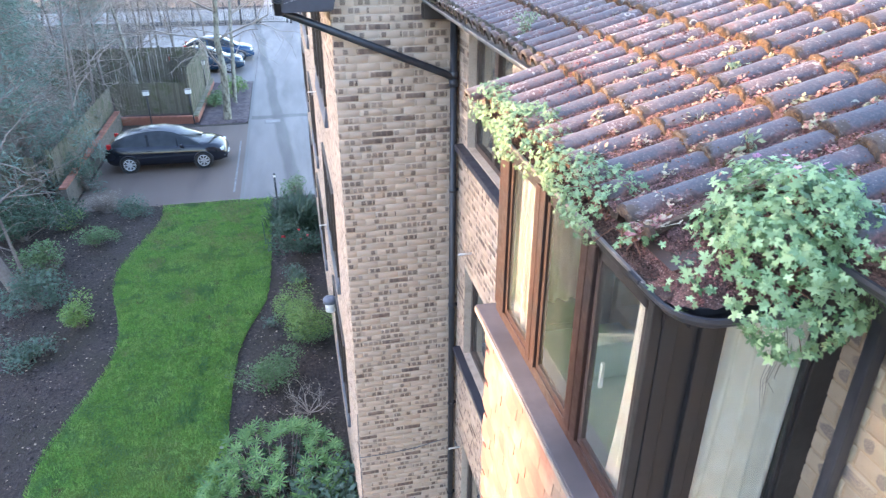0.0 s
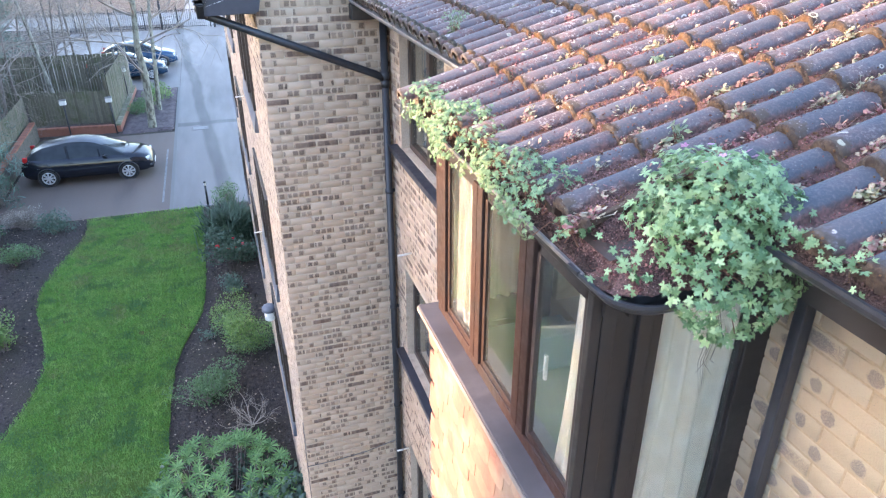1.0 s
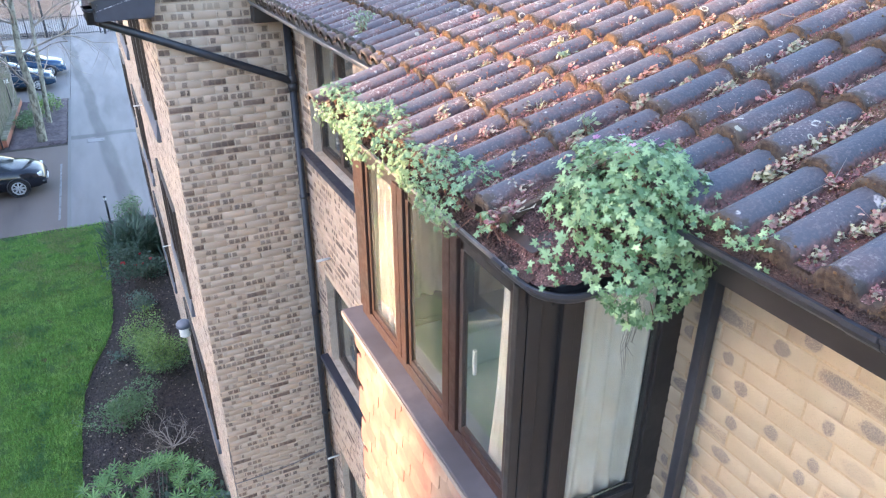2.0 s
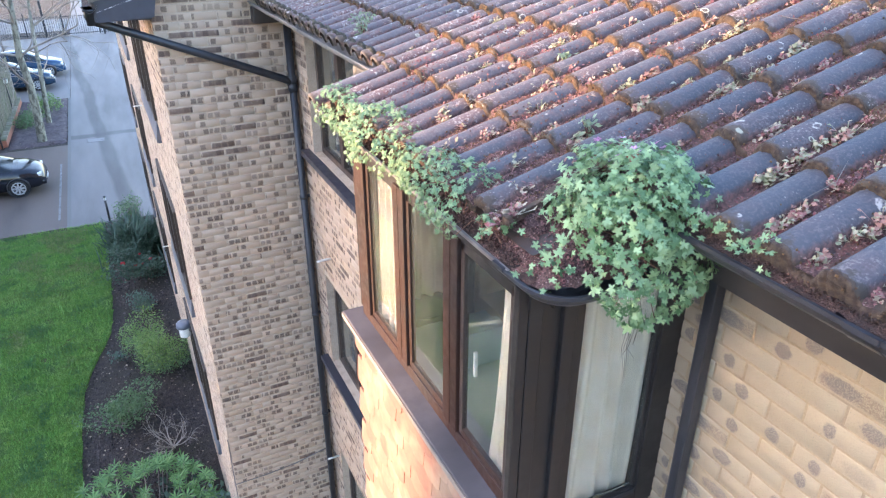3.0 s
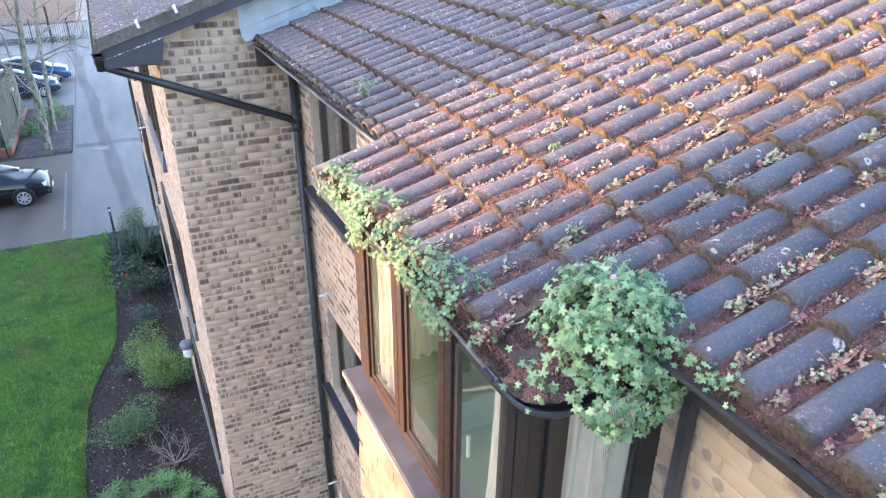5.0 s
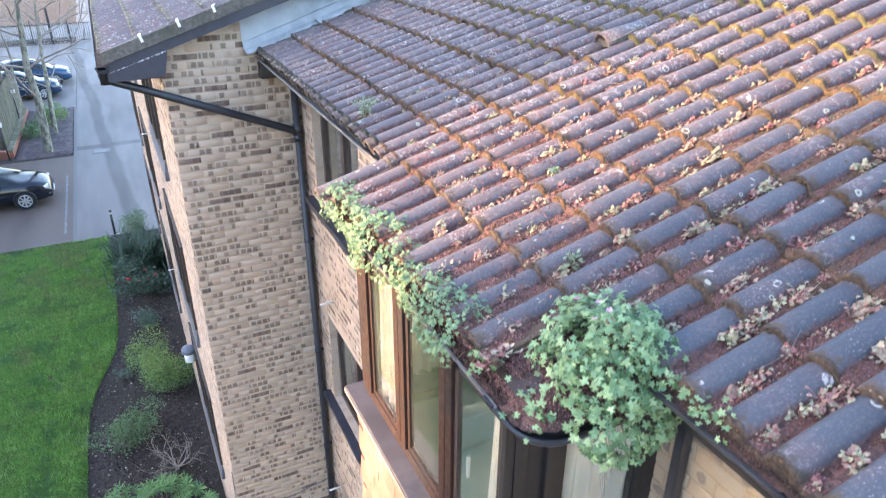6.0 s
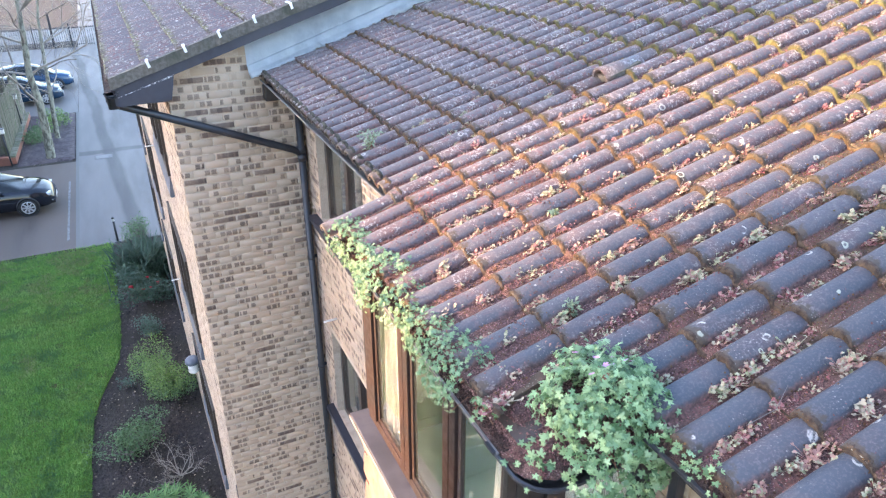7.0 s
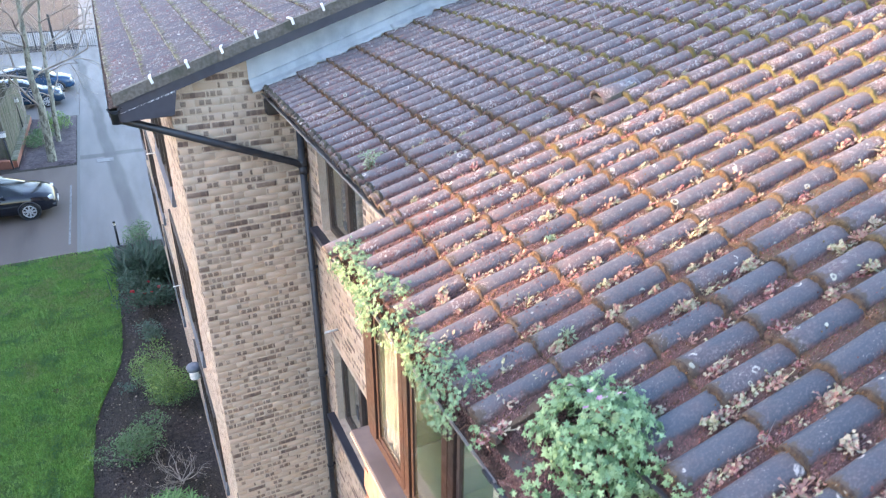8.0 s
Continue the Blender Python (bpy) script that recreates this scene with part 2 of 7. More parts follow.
    n.color(c)
    n.rough(n.step(edge, 0.1, 0.45, 0.98, 0.66))
    n.bump(n.math("ADD", n.noise(90.0, 5.0), n.math("MULTIPLY", disc, 0.5)), 0.5, 0.006)
    return n.m


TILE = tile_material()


def moss_material():
    n = Nodes("orange_brown_moss", 1.0)
    c = n.mix(n.random(), (0.150, 0.078, 0.030), (0.060, 0.036, 0.022))
    x, y, _ = n.split(n.pos)
    far = n.math("ADD", n.math("MULTIPLY", x, 0.45), n.math("MULTIPLY", n.math("SUBTRACT", n.noise(1.6, 3.0), 0.5), 1.8))
    c = n.mix(n.step(far, 0.25, 0.9), c, n.mix(n.random(), (0.205, 0.150, 0.050), (0.130, 0.110, 0.042)))
    n.color(c)
    return n.m


MOSS = moss_material()


def lip_moss_material():
    n = Nodes("orange_brown_moss_cushion", 1.0)
    x, y, _ = n.split(n.pos)
    c = n.mix(n.step(n.noise(34.0, 5.0, 0.7), 0.35, 0.65), (0.046, 0.031, 0.022), (0.135, 0.070, 0.030))
    up = n.math("ADD", n.math("MULTIPLY", x, 0.5), n.math("MULTIPLY", n.math("SUBTRACT", n.noise(2.3, 4.0), 0.5), 2.2))
    c = n.mix(n.math("MULTIPLY", n.step(up, 0.15, 0.9), 0.85), c, n.mix(n.step(n.noise(22.0, 4.0), 0.35, 0.65), (0.142, 0.130, 0.044), (0.088, 0.092, 0.038)))
    c = n.mix(n.math("MULTIPLY", n.step(n.noise(5.0, 4.0), 0.50, 0.66), 0.7), c, (0.040, 0.032, 0.026))
    near = n.math("MULTIPLY", n.step(y, -4.2, -5.0), n.step(x, 1.4, 0.6))
    c = n.mix(n.math("MULTIPLY", near, 0.85), c, n.mix(n.step(n.noise(60.0, 4.0), 0.35, 0.65), (0.040, 0.026, 0.020), (0.085, 0.058, 0.040)))
    c = n.mix(n.math("MULTIPLY", n.math("MULTIPLY", n.step(y, -3.4, -3.1), n.step(x, -0.1, -0.25)), 0.9), c, n.mix(n.step(n.noise(60.0, 4.0), 0.35, 0.65), (0.026, 0.024, 0.018), (0.075, 0.070, 0.050)))
    n.color(c)
    n.bump(n.noise(140.0, 5.0, 0.7), 0.9, 0.008)
    return n.m


def pan_soil_material():
    n = Nodes("rotted_leaf_soil", 1.0)
    c = n.mix(n.step(n.noise(150.0, 5.0, 0.75), 0.36, 0.64), (0.050, 0.028, 0.026), (0.180, 0.094, 0.084))
    c = n.mix(n.math("MULTIPLY", n.step(n.noise(7.0, 4.0), 0.46, 0.66), 0.7), c, n.mix(n.step(n.noise(120.0, 4.0), 0.4, 0.6), (0.165, 0.064, 0.050), (0.115, 0.066, 0.050)))
    x, y, _ = n.split(n.pos)
    up = n.math("ADD", n.math("MULTIPLY", x, 0.6), n.math("MULTIPLY", n.math("SUBTRACT", n.noise(3.0, 4.0), 0.5), 1.6))
    c = n.mix(n.math("MULTIPLY", n.step(up, 0.0, 0.65), 0.8), c, n.mix(n.step(n.noise(60.0, 5.0, 0.7), 0.35, 0.65), (0.135, 0.108, 0.052), (0.080, 0.060, 0.038)))
    specks = n.math("MULTIPLY", n.step(n.voronoi(120.0), 0.30, 0.16), n.step(n.split(n.voronoi(120.0, "Color"))[0], 0.42, 0.47))
    c = n.mix(n.math("MULTIPLY", specks, 0.8), c, (0.38, 0.245, 0.222))
    n.color(c)
    n.bump(n.noise(130.0, 6.0, 0.75), 1.0, 0.010)
    return n.m


LIP_MOSS = lip_moss_material()
PAN_SOIL = pan_soil_material()
DEBRIS = plain("red_brown_debris", (0.190, 0.068, 0.066), (0.090, 0.038, 0.035), 9.0, 1.0, 0.0, big=(0.21, 0.115, 0.105), vary=0.5)
SILT = plain("gutter_silt", (0.062, 0.030, 0.025), (0.024, 0.015, 0.013), 70.0, 1.0, 1.0, big=(0.080, 0.040, 0.032), dist=0.02)
GUTTER_LITTER = plain("dark_gutter_litter", (0.072, 0.036, 0.030), (0.032, 0.020, 0.017), 9.0, 1.0, 0.0, big=(0.090, 0.050, 0.040), vary=0.3)
BLACK_PLASTIC = plain("black_plastic", (0.018, 0.020, 0.026), (0.030, 0.032, 0.038), 12.0, 0.42, 0.08, big=(0.045, 0.045, 0.050))
GREY_PLASTIC = plain("faded_grey_plastic", (0.13, 0.12, 0.115), (0.22, 0.205, 0.195), 30.0, 0.6, 0.15, big=(0.09, 0.08, 0.078))
BLACK_BOARD = plain("black_painted_board", (0.015, 0.013, 0.013), (0.024, 0.021, 0.020), 18.0, 0.5, 0.12, big=(0.034, 0.030, 0.028))
NAVY_BOARD = plain("dark_blue_black_board", (0.022, 0.024, 0.036), (0.034, 0.036, 0.050), 14.0, 0.5, 0.12, big=(0.05, 0.05, 0.06))


def flaked_board():
    n = Nodes("flaking_navy_board", 0.5)
    c = n.mix(n.noise(14.0, 3.0), (0.022, 0.024, 0.036), (0.040, 0.042, 0.058))
    x, y, z = n.split(n.pos)
    line = n.math("ABSOLUTE", n.math("SUBTRACT", n.math("SUBTRACT", z, n.math("MULTIPLY", x, 0.30)), 8.815))
    bare = n.math("MULTIPLY", n.step(line, 0.014, 0.003), n.step(n.noise(34.0, 5.0, 0.75), 0.47, 0.56))
    n.color(n.mix(bare, c, (0.55, 0.55, 0.56)))
    return n.m


FLAKED = flaked_board()
WHITE_PLASTIC = plain("white_plastic", (0.72, 0.71, 0.68), (0.60, 0.58, 0.55), 25.0, 0.5, 0.05)
WOOD = plain("brown_window_wood", (0.022, 0.0074, 0.0038), (0.034, 0.0112, 0.0055), 22.0, 0.58, 0.2, big=(0.016, 0.010, 0.009))
DARK_WOOD = plain("dark_brown_frame", (0.040, 0.028, 0.024), (0.060, 0.042, 0.034), 22.0, 0.5, 0.15)
SILL = plain("mauve_brown_sill", (0.075, 0.062, 0.064), (0.105, 0.088, 0.088), 16.0, 0.6, 0.15, big=(0.060, 0.048, 0.048))
LIT_SILL_EDGE = plain("sunlit_weathered_timber", (0.17, 0.145, 0.125), (0.25, 0.215, 0.185), 14.0, 0.8, 0.3, big=(0.10, 0.08, 0.07))
LEAD = plain("lead_flashing", (0.60, 0.64, 0.66), (0.45, 0.49, 0.52), 7.0, 0.45, 0.4, big=(0.72, 0.75, 0.77), dist=0.02)
CEMENT = plain("mossy_cement", (0.135, 0.118, 0.100), (0.085, 0.075, 0.062), 35.0, 0.95, 0.9, big=(0.055, 0.055, 0.038))
HANGING = plain("orange_hanging_tile", (0.178, 0.084, 0.060), (0.225, 0.118, 0.084), 30.0, 0.8, 0.3, big=(0.27, 0.185, 0.128), vary=0.2)
STEEL_BLUE = plain("blue_grey_sill_sheet", (0.095, 0.105, 0.130), (0.125, 0.135, 0.165), 14.0, 0.5, 0.1)
CURTAIN = plain("white_curtain", (0.76, 0.655, 0.53), (0.83, 0.745, 0.64), 10.0, 0.95, 0.1)
GREY_BACKING = plain("grey_pane_backing", (0.20, 0.205, 0.215), (0.26, 0.265, 0.275), 10.0, 0.95, 0.1)
# Toned far below cream: the strong sun on it is offset in the colour.
CREAM_CURTAIN_SUN = plain("cream_curtain_toned_for_sun", (0.078, 0.077, 0.076), (0.105, 0.103, 0.100), 10.0, 0.95, 0.1)
PLASTER = plain("room_plaster", (0.165, 0.205, 0.210), (0.205, 0.248, 0.250), 8.0, 0.9, 0.05)
# White desk and papers: their shade is put into this blue-grey.
SHADED_WHITE = plain("shade_toned_white_paint", (0.26, 0.33, 0.355), (0.31, 0.38, 0.40), 10.0, 0.6, 0.05)
TEAL = plain("teal_fabric", (0.05, 0.16, 0.15), (0.07, 0.20, 0.18), 60.0, 0.9, 0.3)
CARPET = plain("teal_carpet", (0.035, 0.085, 0.080), (0.050, 0.110, 0.100), 80.0, 1.0, 0.4)


def glass_material():
    n = Nodes("window_glass", 0.03)
    n.b.inputs["Transmission Weight"].default_value = 1.0
    n.b.inputs["IOR"].default_value = 1.45
    n.color((0.93, 0.97, 0.96))
    n.bump(n.noise(2.2, 1.0), 0.03, 0.01)
    film = n.t.nodes.new("ShaderNodeBsdfDiffuse")
    film.inputs[0].default_value = (0.46, 0.52, 0.48, 1.0)
    mx = n.t.nodes.new("ShaderNodeMixShader")
    n.put(mx.inputs[0], n.step(n.noise(5.0, 5.0, 0.65), 0.3, 0.75, 0.010, 0.034))
    n.t.links.new(n.b.outputs[0], mx.inputs[1])
    n.t.links.new(film.outputs[0], mx.inputs[2])
    n.t.links.new(mx.outputs[0], n.t.nodes["Material Output"].inputs["Surface"])
    return n.m


GLASS = glass_material()


def ground_material():
    n = Nodes("dark_bed_soil", 0.97)
    c = n.mix(n.step(n.noise(11.0, 7.0, 0.7), 0.32, 0.68), (0.032, 0.024, 0.022), (0.088, 0.066, 0.058))
    c = n.mix(n.step(n.noise(0.9, 5.0), 0.40, 0.68), c, (0.052, 0.042, 0.030))
    chips = n.math("MULTIPLY", n.step(n.voronoi(7.0), 0.17, 0.10), n.step(n.split(n.voronoi(7.0, "Color"))[0], 0.60, 0.64))
    c = n.mix(n.math("MULTIPLY", chips, 0.75), c, (0.26, 0.21, 0.16))
    n.color(c)
    n.bump(n.noise(18.0, 8.0, 0.7), 1.0, 0.12)
    return n.m


SOIL = ground_material()
SOIL_CRUMB = plain("soil_crumb", (0.030, 0.023, 0.022), (0.100, 0.080, 0.074), 5.0, 1.0, 0.0, vary=0.6)
BED_LITTER = plain("purple_brown_leaf_litter", (0.105, 0.078, 0.082), (0.055, 0.040, 0.042), 9.0, 1.0, 0.8, big=(0.13, 0.10, 0.095), dist=0.03)
LITTER = plain("dead_leaf", (0.22, 0.16, 0.11), (0.34, 0.28, 0.21), 2.0, 0.9, 0.0, vary=0.4)


def lawn_material():
    n = Nodes("lawn_turf", 0.95)
    c = n.mix(n.step(n.noise(22.0, 6.0, 0.7), 0.3, 0.7), (0.045, 0.120, 0.014), (0.190, 0.340, 0.055))
    c = n.mix(n.math("MULTIPLY", n.step(n.noise(5.0, 6.0, 0.7), 0.42, 0.62), 0.7), c, (0.110, 0.230, 0.030))
    c = n.mix(n.step(n.noise(0.55, 5.0), 0.44, 0.70), c, (0.120, 0.185, 0.030))
    c = n.mix(n.step(n.noise(2.1, 6.0, 0.65), 0.58, 0.70), c, (0.105, 0.100, 0.036))
    c = n.mix(n.math("MULTIPLY", n.step(n.noise(1.3, 5.0), 0.52, 0.66), 0.6), c, (0.050, 0.130, 0.040))
    n.color(c)
    n.bump(n.noise(40.0, 7.0, 0.7), 1.0, 0.10)
    return n.m


LAWN = lawn_material()


def blade_material():
    n = Nodes("grass_blade", 0.75)
    c = n.mix(n.random(), (0.065, 0.205, 0.026), (0.205, 0.400, 0.075))
    c = n.mix(n.math("MULTIPLY", n.step(n.noise(2.6, 5.0, 0.7), 0.50, 0.62), 0.7), c, (0.270, 0.430, 0.095))
    c = n.mix(n.math("MULTIPLY", n.step(n.noise(0.55, 6.0, 0.7), 0.48, 0.58), 0.8), c, (0.215, 0.370, 0.085))
    c = n.mix(n.math("MULTIPLY", n.step(n.noise(1.5, 6.0, 0.7), 0.52, 0.60), 0.8), c, (0.040, 0.130, 0.045))
    _, y, _ = n.split(n.pos)
    worn = n.math("ADD", n.noise(0.9, 6.0, 0.7), n.step(y, 8.0, 15.0, -0.04, 0.07))
    c = n.mix(n.math("MULTIPLY", n.step(worn, 0.54, 0.63), 0.75), c, (0.220, 0.215, 0.090))
    c = n.mix(n.math("MULTIPLY", n.step(n.noise(7.0, 4.0, 0.7), 0.50, 0.62), 0.55), c, (0.036, 0.105, 0.030))
    n.color(c)
    return n.m


BLADE = blade_material()


def asphalt_material(name, c1, c2, wet):
    n = Nodes(name, 0.7)
    c = n.mix(n.noise(140.0, 3.0), c1, c2)
    c = n.mix(n.step(n.noise(0.8, 5.0, vec=n.stretch(1.0, 0.15, 1.0)), 0.45, 0.75), c, tuple(0.75 * v for v in c1))
    x, y, _ = n.split(n.pos)
    if wet > 0.2:
        path = n.math("ADD", n.math("MULTIPLY", n.math("SUBTRACT", y, 22.0), -0.055), n.math("MULTIPLY", n.noise(0.2, 2.0), 0.5))
        path = n.math("ABSOLUTE", n.math("SUBTRACT", n.math("ADD", x, 2.45), path))
        c = n.mix(n.math("MULTIPLY", n.step(path, 0.36, 0.16), 0.8), c, tuple(0.45 * v for v in c1))
        drain = n.math("ABSOLUTE", n.math("ADD", n.math("SUBTRACT", y, 26.2), n.math("MULTIPLY", n.noise(0.6, 2.0), 0.4)))
        c = n.mix(n.math("MULTIPLY", n.step(drain, 0.40, 0.15), 0.8), c, tuple(0.45 * v for v in c1))
    n.color(c)
    w = n.step(n.noise(0.9, 3.0, vec=n.stretch(1.0, 0.16, 1.0)), 0.25, 0.75)
    n.rough(n.math("SUBTRACT", 0.75, n.math("MULTIPLY", w, wet)))
    n.bump(n.noise(180.0, 3.0), 0.35, 0.006)
    return n.m


ASPHALT = asphalt_material("damp_asphalt", (0.130, 0.114, 0.105), (0.168, 0.150, 0.139), 0.24)
PARKING = asphalt_material("damp_brown_tarmac", (0.098, 0.070, 0.055), (0.138, 0.102, 0.082), 0.10)
KERB = plain("concrete_kerb", (0.13, 0.122, 0.112), (0.17, 0.162, 0.150), 30.0, 0.9, 0.3)
LINE = plain("worn_white_line", (0.24, 0.23, 0.22), (0.10, 0.095, 0.09), 14.0, 0.8, 0.1)
RED_BRICK = plain("red_brick", (0.25, 0.095, 0.060), (0.31, 0.13, 0.085), 40.0, 0.9, 0.4, vary=0.2)
MOSSY_COPING = plain("mossy_coping", (0.20, 0.185, 0.125), (0.13, 0.135, 0.075), 14.0, 0.95, 0.4, big=(0.26, 0.225, 0.17), vary=0.2)
FENCE = plain("weathered_fence_wood", (0.105, 0.095, 0.068), (0.150, 0.138, 0.100), 18.0, 0.9, 0.3, big=(0.080, 0.090, 0.046), vary=0.22)
BARK = plain("grey_brown_bark", (0.140, 0.115, 0.098), (0.21, 0.18, 0.155), 14.0, 0.95, 0.5)
TWIG = plain("pale_twig", (0.36, 0.315, 0.26), (0.26, 0.22, 0.18), 20.0, 0.9, 0.2)


def birch_material():
    n = Nodes("birch_bark", 0.8)
    c = n.mix(n.noise(5.0, 3.0), (0.34, 0.325, 0.270), (0.20, 0.200, 0.145))
    c = n.mix(n.math("MULTIPLY", n.step(n.noise(1.0, 6.0, 0.7, n.stretch(7.0, 7.0, 3.0)), 0.46, 0.58), 0.85), c, (0.070, 0.064, 0.046))
    n.color(c)
    n.bump(n.noise(30.0, 3.0), 0.4, 0.02)
    return n.m


BIRCH = birch_material()
HAZE_TWIG = plain("grey_winter_twig", (0.215, 0.180, 0.150), (0.33, 0.285, 0.240), 3.0, 0.95, 0.0)


def leaf_material(name, c1, c2, rough=0.6, light=0.25):
    n = Nodes(name, rough)
    c = n.mix(n.random(), c1, c2)
    c = n.mix(n.math("MULTIPLY", n.noise(25.0, 2.0), 0.4), c, tuple(0.6 * v for v in c1))
    n.color(c)
    n.b.inputs["Subsurface Weight"].default_value = 0.0
    tr = n.t.nodes.new("ShaderNodeBsdfTranslucent")
    n.put(tr.inputs[0], c)
    mx = n.t.nodes.new("ShaderNodeMixShader")
    mx.inputs[0].default_value = light
    n.t.links.new(n.b.outputs[0], mx.inputs[1])
    n.t.links.new(tr.outputs[0], mx.inputs[2])
    n.t.links.new(mx.outputs[0], n.t.nodes["Material Output"].inputs["Surface"])
    return n.m


GERANIUM = leaf_material("geranium_leaf", (0.082, 0.170, 0.066), (0.375, 0.530, 0.265), 0.45)
GERANIUM_PALE = leaf_material("pale_geranium_leaf", (0.120, 0.220, 0.105), (0.270, 0.380, 0.200))
PINK = leaf_material("pink_petal", (0.62, 0.26, 0.48), (0.70, 0.40, 0.58))
DEAD_LEAF = leaf_material("dead_red_leaf", (0.20, 0.055, 0.035), (0.26, 0.12, 0.06))
STEM = plain("red_brown_stem", (0.14, 0.060, 0.040), (0.20, 0.10, 0.065), 30.0, 0.8, 0.1)


def seedling_material(name, c1, c2, c3):
    """Small leaves that turn from one colour to another leaf by leaf within a clump."""
    n = Nodes(name, 0.7)
    r = n.random()
    g = n.noise(70.0, 2.0)
    c = n.mix(n.step(g, 0.36, 0.60), c1, c2)
    c = n.mix(n.math("MULTIPLY", n.step(n.math("ADD", n.noise(45.0, 2.0), n.math("MULTIPLY", r, 0.2)), 0.56, 0.66), 0.9), c, c3)
    n.color(c)
    return n.m


SEDUM = seedling_material("pale_seedling_leaf", (0.175, 0.190, 0.098), (0.310, 0.280, 0.185), (0.25, 0.115, 0.095))
SEDUM_RED = seedling_material("red_seedling_leaf", (0.150, 0.040, 0.043), (0.260, 0.120, 0.112), (0.28, 0.250, 0.175))
SHRUB_DARK = leaf_material("dark_shrub_leaf", (0.035, 0.078, 0.044), (0.070, 0.125, 0.075), 0.5, 0.12)
SHRUB_BLUE = leaf_material("blue_green_leaf", (0.075, 0.130, 0.090), (0.120, 0.185, 0.135), 0.55, 0.12)
SHRUB_LIME = leaf_material("lime_leaf", (0.125, 0.230, 0.062), (0.270, 0.390, 0.120), 0.55, 0.2)
SHRUB_MID = leaf_material("mid_green_leaf", (0.095, 0.175, 0.072), (0.165, 0.260, 0.115), 0.55, 0.15)
SPURGE = leaf_material("spurge_leaf", (0.085, 0.200, 0.060), (0.215, 0.370, 0.110), 0.6, 0.18)
RED_FLOWER = leaf_material("red_petal", (0.50, 0.02, 0.03), (0.60, 0.05, 0.06))
NEEDLE = leaf_material("conifer_needle", (0.110, 0.178, 0.138), (0.215, 0.300, 0.245), 0.7, 0.1)

# ---- mesh helpers ----
rng = np.random.default_rng(7)


def mesh_of(name, verts, faces, uvs=None, smooth=False):
    """A mesh from arrays: faces all of one length, uvs one row a vertex."""
    verts, faces = np.asarray(verts, dtype=np.float32), np.asarray(faces, dtype=np.int32)
    me = bpy.data.meshes.new(name)
    k = faces.shape[1]
    me.vertices.add(len(verts))
    me.vertices.foreach_set("co", verts.ravel())
    me.loops.add(faces.size)
    me.loops.foreach_set("vertex_index", faces.ravel())
    me.polygons.add(len(faces))
    me.polygons.foreach_set("loop_start", np.arange(0, faces.size, k, dtype=np.int32))
    if uvs is not None:
        layer = me.uv_layers.new(name="UVMap")
        layer.data.foreach_set("uv", np.asarray(uvs, dtype=np.float32)[faces.ravel()].ravel())
    me.update(calc_edges=True)
    me.validate()
    if smooth:
        me.polygons.foreach_set("use_smooth", np.ones(len(faces), dtype=bool))
    return me


def part(name, me, material, parent=None, label="", m=None):
    """Links a mesh or a bmesh as one object under a thing or a part."""
    if isinstance(me, bmesh.types.BMesh):
        bm, me = me, bpy.data.meshes.new(name)
        bm.to_mesh(me)
        bm.free()
    if material and not me.materials:
        me.materials.append(material)
    ob = new(name, me)
    if parent:
        ob.parent = parent
    if m is not None:
        ob.matrix_basis = m
    if label:
        ob["label"] = label
    return ob


def thing(name, label, category, at=(0, 0, 0), group="", kind="", turn=0.0):
    ob = new(name)
    ob.empty_display_size = 0.2
    ob.matrix_basis = pose(*at, 0, 0, turn)
    return tagged(ob, label, category, group, kind)


def box(cx, cy, cz, sx, sy, sz, bevel=0.0, bm=None):
    bm = bm or bmesh.new()
    got = bmesh.ops.create_cube(bm, size=1.0, matrix=Matrix.Translation((cx, cy, cz)) @ Matrix.Diagonal((sx, sy, sz, 1)))
    if bevel:
        edges = list({e for v in got["verts"] for e in v.link_edges})
        bmesh.ops.bevel(bm, geom=edges, offset=bevel, segments=2, affect="EDGES", profile=0.6)
    return bm


def span(x0, x1, y0, y1, z0, z1, bevel=0.0, bm=None):
    return box((x0 + x1) / 2, (y0 + y1) / 2, (z0 + z1) / 2, abs(x1 - x0), abs(y1 - y0), abs(z1 - z0), bevel, bm)


class Tubes:
    """Tapered tubes along lines of points, gathered into one mesh."""

    def __init__(self):
        self.v, self.f, self.n = [], [], 0

    def add(self, points, radii, sides=5):
        pts = np.asarray(points, float)
        k = len(pts)
        radii = np.broadcast_to(np.asarray(radii, float), (k,))
        d = np.gradient(pts, axis=0)
        d /= np.linalg.norm(d, axis=1)[:, None] + 1e-9
        up = np.array((0.0, 0.0, 1.0)) if abs(d[0][2]) < 0.9 else np.array((1.0, 0.0, 0.0))
        a = np.cross(d, up)
        a /= np.linalg.norm(a, axis=1)[:, None] + 1e-9
        b = np.cross(d, a)
        ang = np.arange(sides) * 2 * math.pi / sides
        ring = a[:, None] * np.cos(ang)[None, :, None] + b[:, None] * np.sin(ang)[None, :, None]
        self.v.append((pts[:, None] + ring * radii[:, None, None]).reshape(-1, 3))
        i, j = np.meshgrid(np.arange(k - 1), np.arange(sides), indexing="ij")
        q = np.stack([i * sides + j, i * sides + (j + 1) % sides, (i + 1) * sides + (j + 1) % sides, (i + 1) * sides + j], -1)
        self.f.append(q.reshape(-1, 4) + self.n)
        caps = [[c * sides, c * sides + 1, c * sides + 2, c * sides + 3 % sides] for c in (0, k - 1)] if sides == 4 else []
        if caps:
            self.f.append(np.array(caps) + self.n)
        self.n += k * sides
        return self

    def mesh(self, name):
        return mesh_of(name, np.concatenate(self.v), np.concatenate(self.f), smooth=True)


